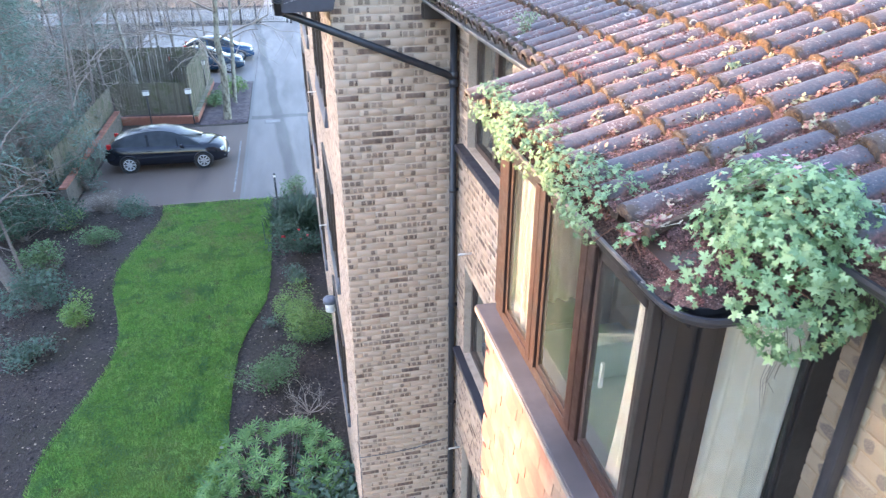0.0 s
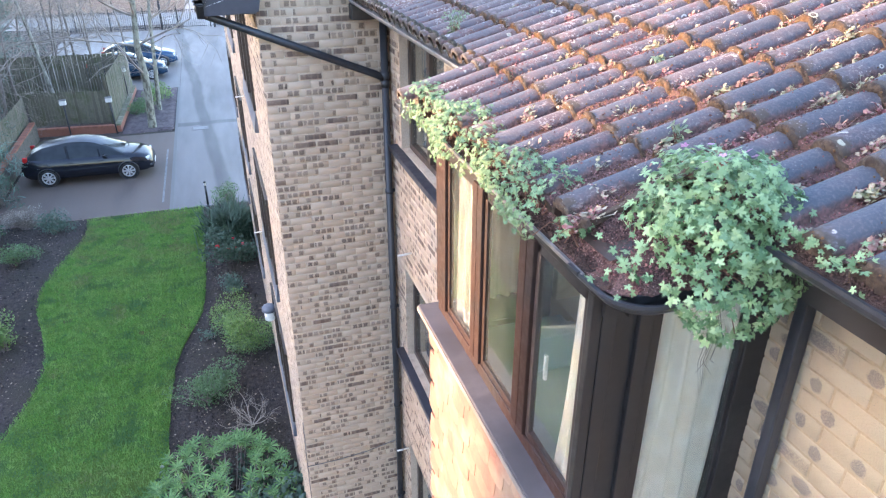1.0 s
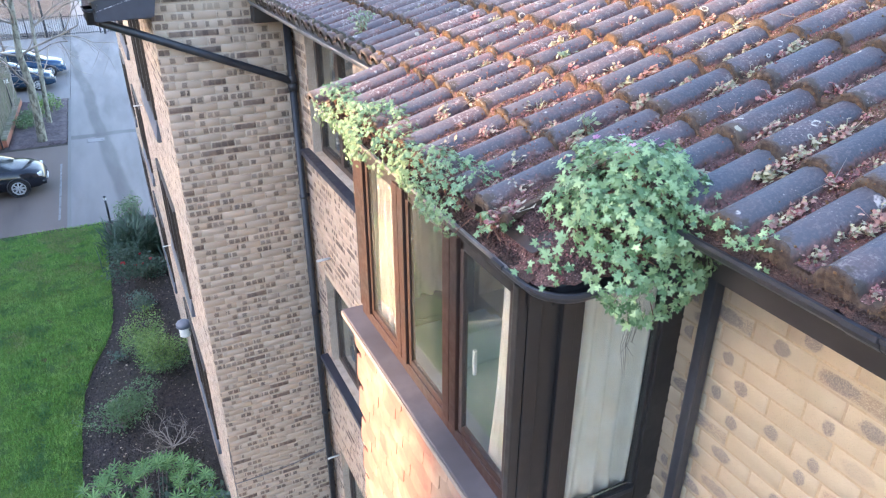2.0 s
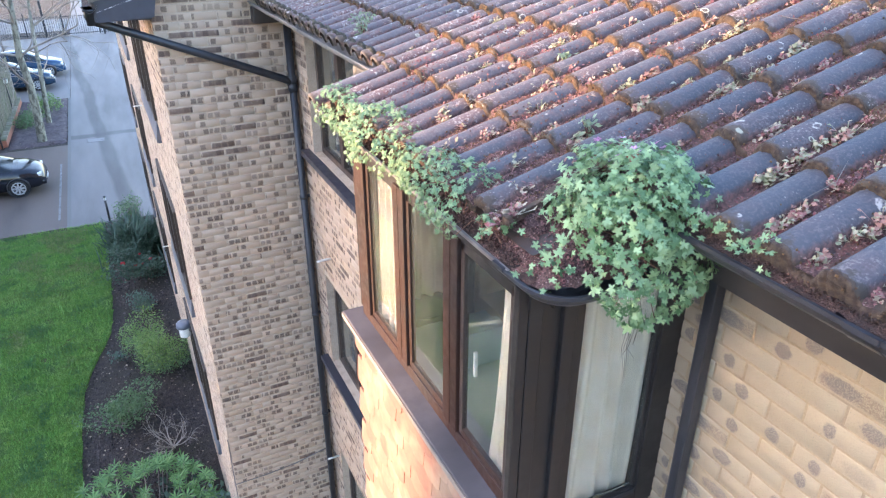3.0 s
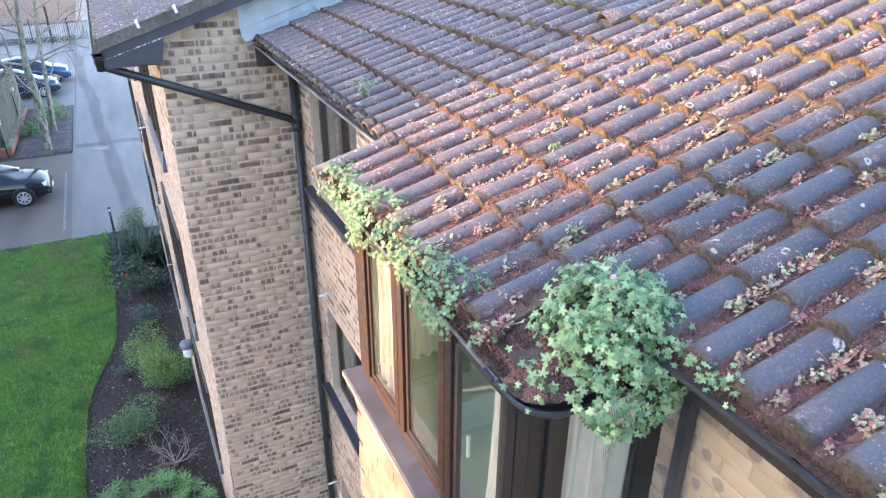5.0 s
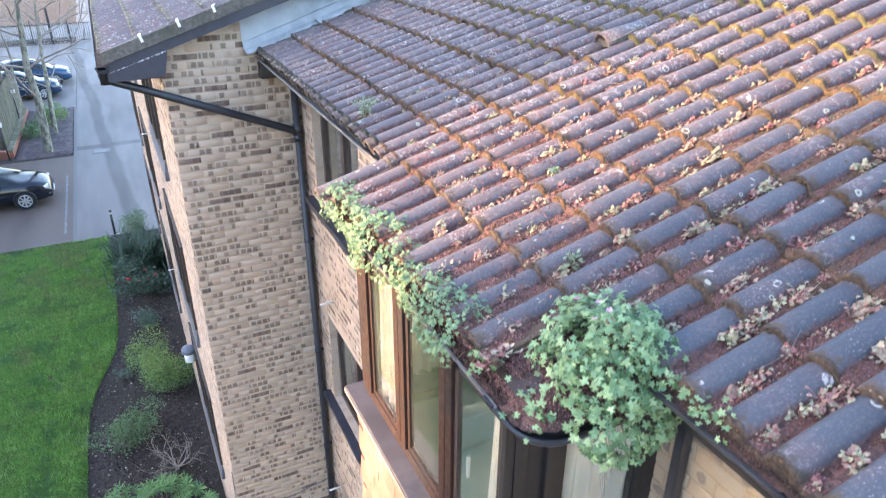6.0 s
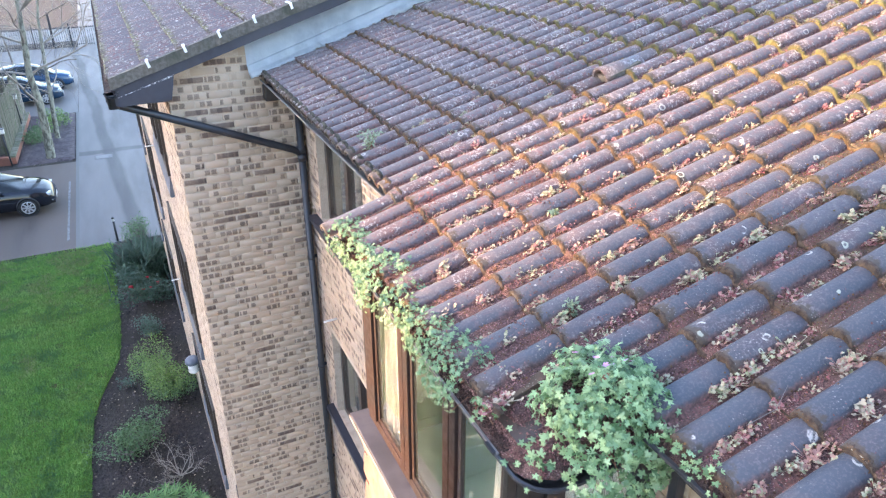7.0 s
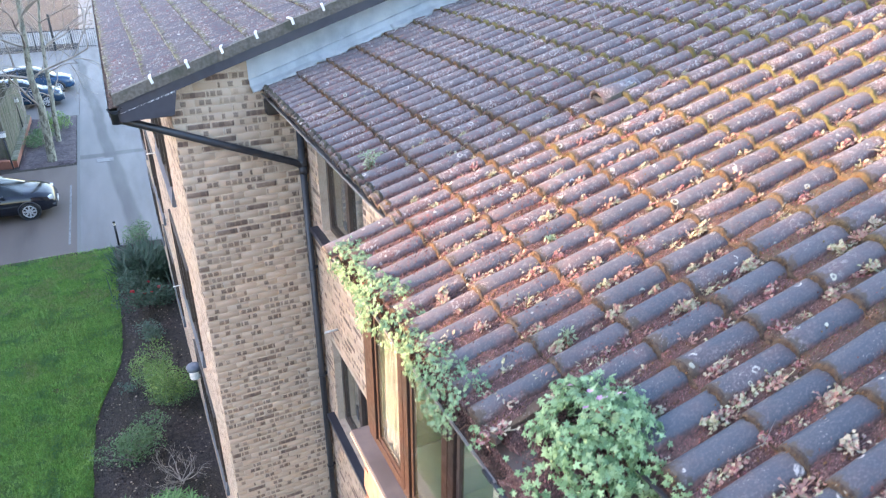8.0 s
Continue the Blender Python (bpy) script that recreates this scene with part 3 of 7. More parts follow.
def tube_mesh(name, points, radius, sides=14):
    """A round tube with closed ends."""
    bm = bmesh.new()
    pts = [Vector(p) for p in points]
    rings = []
    for i, p in enumerate(pts):
        d = (pts[min(i + 1, len(pts) - 1)] - pts[max(i - 1, 0)]).normalized()
        a = d.cross(Vector((0, 0, 1)) if abs(d.z) < 0.9 else Vector((1, 0, 0))).normalized()
        b = d.cross(a)
        rings.append([bm.verts.new(p + radius * (a * math.cos(t) + b * math.sin(t))) for t in [2 * math.pi * k / sides for k in range(sides)]])
    for r0, r1 in zip(rings, rings[1:]):
        for k in range(sides):
            bm.faces.new((r0[k], r0[(k + 1) % sides], r1[(k + 1) % sides], r1[k])).smooth = True
    bm.faces.new(rings[0][::-1])
    bm.faces.new(rings[-1])
    bmesh.ops.recalc_face_normals(bm, faces=bm.faces)
    me = bpy.data.meshes.new(name)
    bm.to_mesh(me)
    bm.free()
    return me


def lathe(profile, sides=20):
    """A turned shape round z from (radius, height) rows."""
    bm = bmesh.new()
    rings = [[bm.verts.new((max(r, 1e-4) * math.cos(2 * math.pi * k / sides), max(r, 1e-4) * math.sin(2 * math.pi * k / sides), z)) for k in range(sides)] for r, z in profile]
    for r0, r1 in zip(rings, rings[1:]):
        for k in range(sides):
            bm.faces.new((r0[k], r0[(k + 1) % sides], r1[(k + 1) % sides], r1[k])).smooth = True
    bm.faces.new(rings[0][::-1])
    bm.faces.new(rings[-1])
    return bm


def sweep_gutter(points, radius=0.056, lip=0.007):
    """A half-round gutter channel with a rolled lip, along level points (its centre at rim height)."""
    prof = [(math.cos(a), math.sin(a)) for a in [math.pi + k * math.pi / 10 for k in range(11)]]
    outer = [(radius * c, radius * s) for c, s in prof]
    inner = [((radius - 0.004) * c, (radius - 0.004) * s) for c, s in prof[::-1]]
    loop = [(-radius - lip, 0.0), (-radius - lip, -lip * 1.6)] + outer[1:-1] + [(radius + lip, -lip * 1.6), (radius + lip, 0.0)] + inner
    bm = bmesh.new()
    pts = [Vector(p) for p in points]
    rings = []
    for i, p in enumerate(pts):
        d0 = (pts[i] - pts[i - 1]).normalized() if i else (pts[1] - pts[0]).normalized()
        d1 = (pts[i + 1] - pts[i]).normalized() if i < len(pts) - 1 else d0
        side0, side1 = Vector((d0.y, -d0.x, 0)), Vector((d1.y, -d1.x, 0))
        side = (side0 + side1).normalized()
        side /= max(0.3, side.dot(side0))
        rings.append([bm.verts.new(p + side * u + Vector((0, 0, v))) for u, v in loop])
    n = len(loop)
    for r0, r1 in zip(rings, rings[1:]):
        for k in range(n):
            bm.faces.new((r0[k], r0[(k + 1) % n], r1[(k + 1) % n], r1[k]))
    for r in (rings[0], rings[-1]):
        bm.faces.new(r)
    bmesh.ops.recalc_face_normals(bm, faces=bm.faces)
    return bm


def scatter(template, faces, places, turns, sizes, uvs=None):
    """Copies of a small shape as arrays: places (n,3), turns (n,3,3), sizes (n,) or (n,3)."""
    template, faces = np.asarray(template, float), np.asarray(faces, int)
    sizes = np.asarray(sizes, float)
    sizes = sizes[:, None] if sizes.ndim == 1 else sizes
    n, k = len(places), len(template)
    v = np.einsum("nij,nkj->nki", turns, template[None] * sizes[:, None, :]) + np.asarray(places)[:, None, :]
    f = faces[None] + (np.arange(n) * k)[:, None, None]
    return v.reshape(-1, 3), f.reshape(-1, faces.shape[1])


def turns_random(n, upright=0.0):
    """Random turns; upright 1: only about z."""
    q = rng.normal(size=(n, 4))
    q[:, 1:3] *= 1.0 - upright
    q /= np.linalg.norm(q, axis=1)[:, None]
    w, x, y, z = q.T
    return np.stack([np.stack([1 - 2 * (y * y + z * z), 2 * (x * y - z * w), 2 * (x * z + y * w)], -1),
                     np.stack([2 * (x * y + z * w), 1 - 2 * (x * x + z * z), 2 * (y * z - x * w)], -1),
                     np.stack([2 * (x * z - y * w), 2 * (y * z + x * w), 1 - 2 * (x * x + y * y)], -1)], 1)


CLUMP_V = [(1, 0, 0), (-1, 0, 0), (0, 1, 0), (0, -1, 0), (0, 0, 1), (0, 0, -1)]
CLUMP_F = [(0, 2, 4), (2, 1, 4), (1, 3, 4), (3, 0, 4), (2, 0, 5), (1, 2, 5), (3, 1, 5), (0, 3, 5)]

# ---- walls of brick ----
BL, BH, JOINT, PROUD = 0.215, 0.065, 0.010, 0.0045
# heights at which windows of each wall stand
GROUND, EAVE = 0.0, 8.30


def brick_mesh(length):
    """One brick face with chamfered arrises, its face looking to -y, its foot at the origin."""
    c, d = 0.003, 0.03
    xs, zs = (0.0, length), (0.0, BH)
    v = [(x, -PROUD + c, z) for x in xs for z in zs] + [(x, d, z) for x in xs for z in zs]
    v += [(x, -PROUD, z) for x in (c, length - c) for z in (c, BH - c)]
    f = [(8, 10, 11, 9), (0, 2, 10, 8), (2, 3, 11, 10), (3, 1, 9, 11), (1, 0, 8, 9), (0, 1, 5, 4), (2, 6, 7, 3), (1, 3, 7, 5), (0, 4, 6, 2)]
    uv = [(x / BL, z / BH) for x, _, z in v]
    return v, f, uv


def courses(u0, u1, z0, z1, openings=(), top=None):
    """The bricks (u, z, length) of a stretcher-bond wall from u0 to u1, cut at openings (u0, u1, z0, z1) and under a sloping top."""
    rows = []
    for k in range(int((z1 - z0) / 0.075)):
        z = z0 + k * 0.075
        u = u0 - (0.1125 if k % 2 else 0.0)
        while u < u1 - 0.02:
            a, b = max(u, u0), min(u + BL, u1)
            u += 0.225
            pieces = [(a, b)]
            for p, q, s, t in openings:
                if z + BH > s and z < t:
                    pieces = [w for a0, b0 in pieces for w in ((a0, min(b0, p)), (max(a0, q), b0)) if w[1] - w[0] > 0.03]
            for a0, b0 in pieces:
                if b0 - a0 > 0.03 and (top is None or z + BH < min(top(a0), top(b0))):
                    rows.append((a0, z, b0 - a0))
    return rows


BRICK_CACHE = {}


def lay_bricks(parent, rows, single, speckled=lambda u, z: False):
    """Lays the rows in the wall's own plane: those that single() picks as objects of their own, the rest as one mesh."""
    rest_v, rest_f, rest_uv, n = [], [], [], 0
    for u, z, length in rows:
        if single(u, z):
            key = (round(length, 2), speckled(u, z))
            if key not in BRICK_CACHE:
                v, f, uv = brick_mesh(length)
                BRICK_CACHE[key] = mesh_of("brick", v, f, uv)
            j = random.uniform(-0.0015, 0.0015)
            part("brick", BRICK_CACHE[key], BRICK_SPECKLED_SHADED if key[1] else BRICK, parent, m=pose(u, j, z, 0, random.uniform(-0.25, 0.25), 0))
        else:
            v, f, uv = brick_mesh(length)
            j = random.uniform(-0.0015, 0.0015)
            rest_v.append(np.array(v) + (u, j, z))
            rest_f.append(np.array(f) + n)
            rest_uv.append(uv)
            n += len(v)
    if rest_v:
        ob = part("brickwork", mesh_of("brickwork", np.concatenate(rest_v), np.concatenate(rest_f), np.concatenate(rest_uv)), BRICK, parent)
        ob["kind"] = "stuff"


def wall_core(name, label, u0, u1, z0, z1, thick, m, openings=(), material=None):
    """The body of a wall in the plane m, with its openings cut through."""
    us = sorted({u0, u1, *[v for o in openings for v in o[:2]]})
    zs = sorted({z0, z1, *[v for o in openings for v in o[2:]]})
    bm = bmesh.new()
    for a, b in zip(us, us[1:]):
        for s, t in zip(zs, zs[1:]):
            if not any(p < (a + b) / 2 < q and e < (s + t) / 2 < g for p, q, e, g in openings):
                span(a, b, 0.0, thick, s, t, bm=bm)
    bmesh.ops.remove_doubles(bm, verts=bm.verts, dist=0.0005)
    bm.verts.index_update()
    inner = {}
    for f in bm.faces:
        inner.setdefault(frozenset(v.index for v in f.verts), []).append(f)
    bmesh.ops.delete(bm, geom=[f for fs in inner.values() if len(fs) > 1 for f in fs], context="FACES_ONLY")
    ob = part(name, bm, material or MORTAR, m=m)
    return tagged(ob, label, "wall", kind="structure")


FACE_S = Matrix.Identity(4)  # a wall that looks to -y: u runs along x
FACE_W = pose(0, 0, 0, 0, 0, -90)  # a wall that looks to -x: u runs along -y
WING_W = -1.2375
WING_END = 15.0


def wing_roof(x):
    return 8.98 + 0.325 * x


def main_roof(x):
    return 8.455 + 0.335 * x


# window openings: along u, and heights
main_windows = [(0.38, 1.72, 6.92, 8.06), (0.38, 1.72, 4.42, 5.56), (0.38, 1.72, 1.92, 3.06)]
wing_windows = [(y0, y0 + 2.3, z0, z0 + 1.3) for y0 in (2.0, 7.4, 11.9) for z0 in (1.78, 4.28, 6.78)]

# front of the wing, looking south
w = wall_core("wall_wing_front", "buff brick end wall with dark kiss marks", WING_W, 0.0, 0.0, 8.36, 0.22, FACE_S)
top_bm = bmesh.new()
tv = [top_bm.verts.new(p) for p in [(WING_W, 0, 8.36), (0.0, 0, 8.36), (1.6, 0, 8.36), (1.6, 0, wing_roof(1.6) - 0.15), (WING_W, 0, wing_roof(WING_W) - 0.15)]]
got = bmesh.ops.extrude_face_region(top_bm, geom=[top_bm.faces.new(tv)])
bmesh.ops.translate(top_bm, verts=[v for v in got["geom"] if isinstance(v, bmesh.types.BMVert)], vec=(0, 0.22, 0))
bmesh.ops.recalc_face_normals(top_bm, faces=top_bm.faces)
part("gable_top", top_bm, MORTAR, w)
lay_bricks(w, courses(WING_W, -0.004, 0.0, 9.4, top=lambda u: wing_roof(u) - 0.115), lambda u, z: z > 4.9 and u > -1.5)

# garden face of the wing, looking west
M = Matrix.Translation((WING_W, 0, 0)) @ FACE_W
wing_open = [(-y1, -y0, z0, z1) for y0, y1, z0, z1 in wing_windows]
w = wall_core("wall_wing_garden", "long pale buff brick wall above the garden bed", -WING_END, -0.22, 0.0, 8.42, 0.22, M, wing_open)
lay_bricks(w, courses(-WING_END, -0.012, 0.0, 8.4, [(a - 0.005, b + 0.005, s, t) for a, b, s, t in wing_open]), lambda u, z: False)
w = wall_core("wall_wing_end", "plain buff brick far end wall", WING_W, 6.0, 0.0, 8.4, 0.22, Matrix.Translation((0, WING_END, 0)))

# main wall, looking west
bay_hole = [(3.75, 5.12, 7.1, 8.02)]
near_end = 9.0
w = wall_core("wall_main", "buff brick wall with dark burnt marks", 0.0, near_end, 0.0, 8.28, 0.24, FACE_W, main_windows + bay_hole)
rows = courses(0.0, near_end, 0.0, 8.27, [(a - 0.004, b + 0.004, s, t) for a, b, s, t in main_windows] + [(3.70, 5.20, 0.0, 8.3)])
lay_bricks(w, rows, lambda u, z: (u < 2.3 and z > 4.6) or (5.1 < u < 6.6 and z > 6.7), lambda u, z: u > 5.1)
w = wall_core("wall_south", "plain brick end wall", 0.0, 9.0, 0.0, 8.3, 0.24, Matrix.Translation((0, -near_end - 0.002, 0)))
w = wall_core("wall_back", "plain brick back wall", -WING_END, near_end, 0.0, 8.3, 0.24, Matrix.Translation((9.0, 0, 0)) @ FACE_W)

# tall plain unseen walls, added west to shade garden and roof round a gap
for k, (y0, y1) in enumerate(((8.65, 75.0), (-60.0, 6.95))):
    w = tagged(part("wall_west_%d" % (k + 1), span(-45.6, -45.0, y0, y1, 0, 18.6), RED_BRICK), "unseen plain wall added to shade the garden and roof", "wall", kind="structure")

# ---- ground ----
g = bmesh.new()
bmesh.ops.create_grid(g, x_segments=40, y_segments=40, size=600, matrix=Matrix.Translation((0, 200, 0)))
tagged(part("ground", g, SOIL), "dark bare soil with scattered leaf litter", "ground", kind="structure")


def lawn_left(y):
    return -6.5 - 0.34 * math.sin(2 * math.pi * (y - 9.2) / 7.6)


def lawn_right(y):
    return -3.06 + 0.40 * math.tanh((y - 8.0) / 1.2)


LAWN_Y0, LAWN_Y1 = -9.0, 15.75
ny, nx = 160, 40
vs, fs = [], []
for j in range(ny + 1):
    y = LAWN_Y0 + (LAWN_Y1 - LAWN_Y0) * j / ny
    a, b = lawn_left(y) + 0.05 * noise.noise((0, y * 2.3, 0)), lawn_right(y) + 0.04 * noise.noise((5, y * 2.3, 0))
    for i in range(nx + 1):
        t = i / nx
        x = a + (b - a) * t
        edge = 0.0 if i in (0, nx) or j in (0, ny) else 1.0
        vs.append((x, y, -0.03 + edge * (0.085 + 0.02 * noise.noise((x * 1.4, y * 1.4, 3)))))
        if i < nx and j < ny:
            p = j * (nx + 1) + i
            fs.append((p, p + 1, p + nx + 2, p + nx + 1))
lawn = tagged(part("lawn", mesh_of("lawn", vs, fs, smooth=True), LAWN), "green mown lawn with mossy yellow patches and curved edges", "lawn", kind="structure")

nb = 80000
ys = rng.uniform(1.5, LAWN_Y1, nb) ** 1.0
tt = rng.uniform(0.005, 0.995, nb)
la = np.array([lawn_left(y) for y in ys])
ra = np.array([lawn_right(y) for y in ys])
pts = np.stack([la + (ra - la) * tt, ys, np.full(nb, 0.052)], 1)
bv, bf = scatter([(-0.09, 0, 0), (0.09, 0, 0), (0.05, 0.35, 1.0)], [(0, 1, 2)], pts, turns_random(nb, 0.82), rng.uniform(0.035, 0.105, nb))
tagged(part("grass", mesh_of("grass", bv, bf), BLADE), "short green grass blades on the lawn", "grass", kind="stuff")


def sheet(name, x0, x1, y0, y1, z, material, label, seg=1):
    bm = bmesh.new()
    span(x0, x1, y0, y1, -0.05, z, bm=bm)
    return tagged(part(name, bm, material), label, "paving", kind="structure")


sheet("road", -3.64, 3.2, 15.8, 90.0, 0.020, ASPHALT, "damp grey asphalt driveway with wheel marks")
sheet("road_court", -12.0, -3.66, 33.6, 54.0, 0.018, ASPHALT, "damp asphalt court with parked cars")
sheet("pavement", -9.1, -3.76, 15.9, 25.0, 0.016, PARKING, "damp dark brown tarmac parking bay")
sheet("kerb", -3.76, -3.64, 15.8, 33.6, 0.028, KERB, "flush pale concrete kerb edging")
for x0, x1, y0, y1 in ((-4.02, -3.95, 16.6, 22.5),):
    tagged(part("trim", span(x0, x1, y0, y1, 0.012, 0.022), LINE), "worn white painted parking line", "line", kind="structure")
man = thing("manhole_cover", "pale rectangular manhole cover set in the driveway", "manhole", (-2.68, 25.2, 0.02))
part("frame", span(-0.36, 0.36, -0.28, 0.28, -0.01, 0.006, 0.002), KERB, man)
part("plate", span(-0.31, 0.31, -0.23, 0.23, -0.01, 0.011, 0.002), GREY_PLASTIC, man)

# crumbs of soil and fallen leaves on the beds
n = 9000
px, py = rng.uniform(-10.5, -1.3, n), rng.uniform(1.0, 16.0, n)
bed = np.array([not (lawn_left(b) - 0.03 < a < lawn_right(b) + 0.03) for a, b in zip(px, py)])
px, py = px[bed], py[bed]
v_, f_ = scatter([(1, 0, 0), (-1, 0, 0), (0, 1, 0), (0, -1, 0), (0, 0, 1), (0, 0, -1)], [(0, 2, 4), (2, 1, 4), (1, 3, 4), (3, 0, 4), (2, 0, 5), (1, 2, 5), (3, 1, 5), (0, 3, 5)], np.stack([px, py, np.full(len(px), 0.006)], 1), turns_random(len(px)), rng.uniform(0.012, 0.05, len(px))[:, None] * np.array([1.0, 0.8, 0.5]))
tagged(part("soil_crumbs", mesh_of("soil_crumbs", v_, f_), SOIL_CRUMB), "dark crumbs of soil on the beds", "soil", kind="stuff")
n = 2600
px, py = rng.uniform(-10.0, -1.3, n), rng.uniform(1.0, 16.0, n)
bed = np.array([not (lawn_left(b) - 0.03 < a < lawn_right(b) + 0.03) for a, b in zip(px, py)])
px, py = np.append(px[bed], rng.uniform(-5.9, -3.8, 700)), np.append(py[bed], rng.uniform(25.2, 33.0, 700))
v_, f_ = scatter([(0, 0, 0), (-0.5, 0.5, 0.2), (0, 1, 0), (0.5, 0.5, 0.25)], [(0, 1, 2, 3)], np.stack([px, py, np.full(len(px), 0.03)], 1), turns_random(len(px), 0.8), rng.uniform(0.015, 0.055, len(px)))
tagged(part("leaf_litter", mesh_of("leaf_litter", v_, f_), LITTER), "pale fallen leaves lying on the soil", "leaves", kind="stuff")

# ---- windows, doors, pipes of the building ----
def window_unit(name, label, width, height, bars, frame_mat, curtain=None, group="windows", sill=None):
    """A window in the plane y = 0, its left foot at the origin, looking to -y."""
    t = thing(name, label, "window", group=group, kind="structure")
    fw = 0.06
    for nm, a in (("jamb", (0, fw, 0, height)), ("jamb", (width - fw, width, 0, height)), ("head", (fw, width - fw, height - fw, height)), ("window_sill", (fw, width - fw, 0, fw))):
        part(nm, span(a[0], a[1], 0.02, 0.09, a[2], a[3], 0.005), frame_mat, t)
    edges = [fw] + [width * b for b in bars] + [width - fw]
    for b in bars:
        part("mullion", span(width * b - 0.045, width * b + 0.045, 0.012, 0.085, fw, height - fw, 0.006), frame_mat, t)
    for a, b in zip(edges, edges[1:]):
        p = part("pane", span(a + (0.045 if a != fw else 0), b - (0.045 if b != width - fw else 0), 0.048, 0.054, fw, height - fw), GLASS, t)
        p.visible_shadow = False
    if curtain:
        part("curtain", pleats(width - 0.1, height - 0.08), curtain, t, m=pose(0.05, 0.17, 0.04))
    part("back", span(-0.25, width + 0.25, 1.9, 1.95, -0.6, height + 0.2), PLASTER, t, "plain room wall behind the glass")
    return t


def pleats(width, height, n=60, depth=0.03, waves=9.0, lean=0.0):
    """A hanging cloth with soft folds, its left foot at the origin."""
    bm = bmesh.new()
    rows = 14
    grid = []
    for j in range(rows + 1):
        t = j / rows
        row = []
        for i in range(n + 1):
            s = i / n
            y = depth * (math.sin(s * waves * 2 * math.pi + 0.6 * math.sin(t * 3 + s * 9)) * (0.6 + 0.4 * (1 - t)) + 0.5 * noise.noise((s * 7, t * 1.5, waves)))
            row.append(bm.verts.new((s * width + lean * (1 - t) ** 1.5 * (1 - 0.3 * s), y, t * height)))
        grid.append(row)
    for a, b in zip(grid, grid[1:]):
        for i in range(n):
            bm.faces.new((a[i], a[i + 1], b[i + 1], b[i])).smooth = True
    return bm


# Grey pleated cloth added behind these panes to give them a grey tone.
wu = window_unit("window_1", "dark-framed two-light window with added grey backing in the main wall", 1.34, 1.14, (0.5,), DARK_WOOD, GREY_BACKING)
wu.matrix_basis = pose(0.06, -0.38, 6.92, 0, 0, -90)
for z in (4.42, 1.92):
    copy_thing(wu, pose(0.06, -0.38, z, 0, 0, -90))
ledge = tagged(part("window_sill", span(0, 1.62, -0.09, 0.1, -0.06, 0.0, 0.006), NAVY_BOARD), "dark projecting sill board under a window", "sill", group="dark sills", kind="structure")
ledge.matrix_basis = pose(0, -0.20, 6.915, 0, 0, -90)
for z in (4.415, 1.915):
    copy_thing(ledge, pose(0, -0.20, z, 0, 0, -90))

ww = window_unit("window_2", "dark-framed three-light window in the garden wall", 2.3, 1.3, (0.33, 0.66), DARK_WOOD, CURTAIN, "garden wall windows")
apron = thing("sloping_sill", "blue-grey sheet sill sloping out under a window", "sill", group="sloping sills", kind="structure")
bm = bmesh.new()
vv = [bm.verts.new((x, y, z)) for x in (0, 2.34) for y, z in ((-0.02, 0.0), (-0.055, -0.26), (-0.04, -0.275), (0.02, -0.27))]
for f in ((0, 1, 5, 4), (1, 2, 6, 5), (2, 3, 7, 6), (3, 0, 4, 7), (0, 3, 2, 1), (4, 5, 6, 7)):
    bm.faces.new([vv[i] for i in f])
bmesh.ops.recalc_face_normals(bm, faces=bm.faces)
part("sheet", bm, STEEL_BLUE, apron)
first = True
for y0, y1, z0, z1 in wing_windows:
    mw, ms = pose(WING_W - 0.055, y1, z0, 0, 0, -90), pose(WING_W, y1 + 0.02, z0, 0, 0, -90)
    if first:
        ww.matrix_basis, apron.matrix_basis, first = mw, ms, False
    else:
        copy_thing(ww, mw)
        copy_thing(apron, ms)

# ---- bay ----
BX, BY0, BY1, BZ0, BZ1 = -0.66, -3.66, -5.20, 7.13, 8.06
bay = thing("bay_window", "projecting bay with brown timber windows and black boarded corner", "bay window", (0, 0, 0), kind="structure")
# posts along the front: far jamb, two double mullions, corner
for y0, y1, mt in ((-3.66, -3.800, WOOD), (-4.17, -4.225, WOOD), (-4.228, -4.285, WOOD), (-4.665, -4.725, WOOD), (-4.728, -4.785, WOOD)):
    part("post", span(BX - 0.025, BX + 0.022, y0, y1, BZ0 + 0.05, BZ1, 0.006), mt, bay, "weathered brown timber post")
part("bottom_rail", span(BX - 0.016, BX + 0.03, BY0, -5.17, BZ0 - 0.01, BZ0 + 0.055, 0.006), WOOD, bay)
part("top_rail", span(BX - 0.012, BX + 0.03, BY0, -5.17, BZ1 - 0.005, BZ1 + 0.03, 0.004), BLACK_BOARD, bay)
for y0, y1 in ((-3.800, -4.17), (-4.285, -4.665), (-4.785, -5.155)):
    for a, b, c, d in ((y0, y0 - 0.028, BZ0 + 0.055, BZ1 - 0.005), (y1 + 0.028, y1, BZ0 + 0.055, BZ1 - 0.005)):
        part("casement_stile", span(BX - 0.010, BX + 0.018, a, b, c, d, 0.004), WOOD if y0 > -4.7 else DARK_WOOD, bay)
    part("casement_rail", span(BX - 0.010, BX + 0.018, y0 - 0.028, y1 + 0.028, BZ0 + 0.055, BZ0 + 0.09, 0.004), WOOD, bay)
    p = part("pane", span(BX + 0.000, BX + 0.006, y0 - 0.028, y1 + 0.028, BZ0 + 0.09, BZ1 - 0.005), GLASS, bay)
    p.visible_shadow = False
part("far_return", span(BX + 0.031, -0.002, -3.70, -3.66, 7.0, BZ1, 0.004), DARK_WOOD, bay)
part("handle", span(BX + 0.020, BX + 0.034, -4.845, -4.860, 7.50, 7.61, 0.003), WHITE_PLASTIC, bay, "white casement handle")
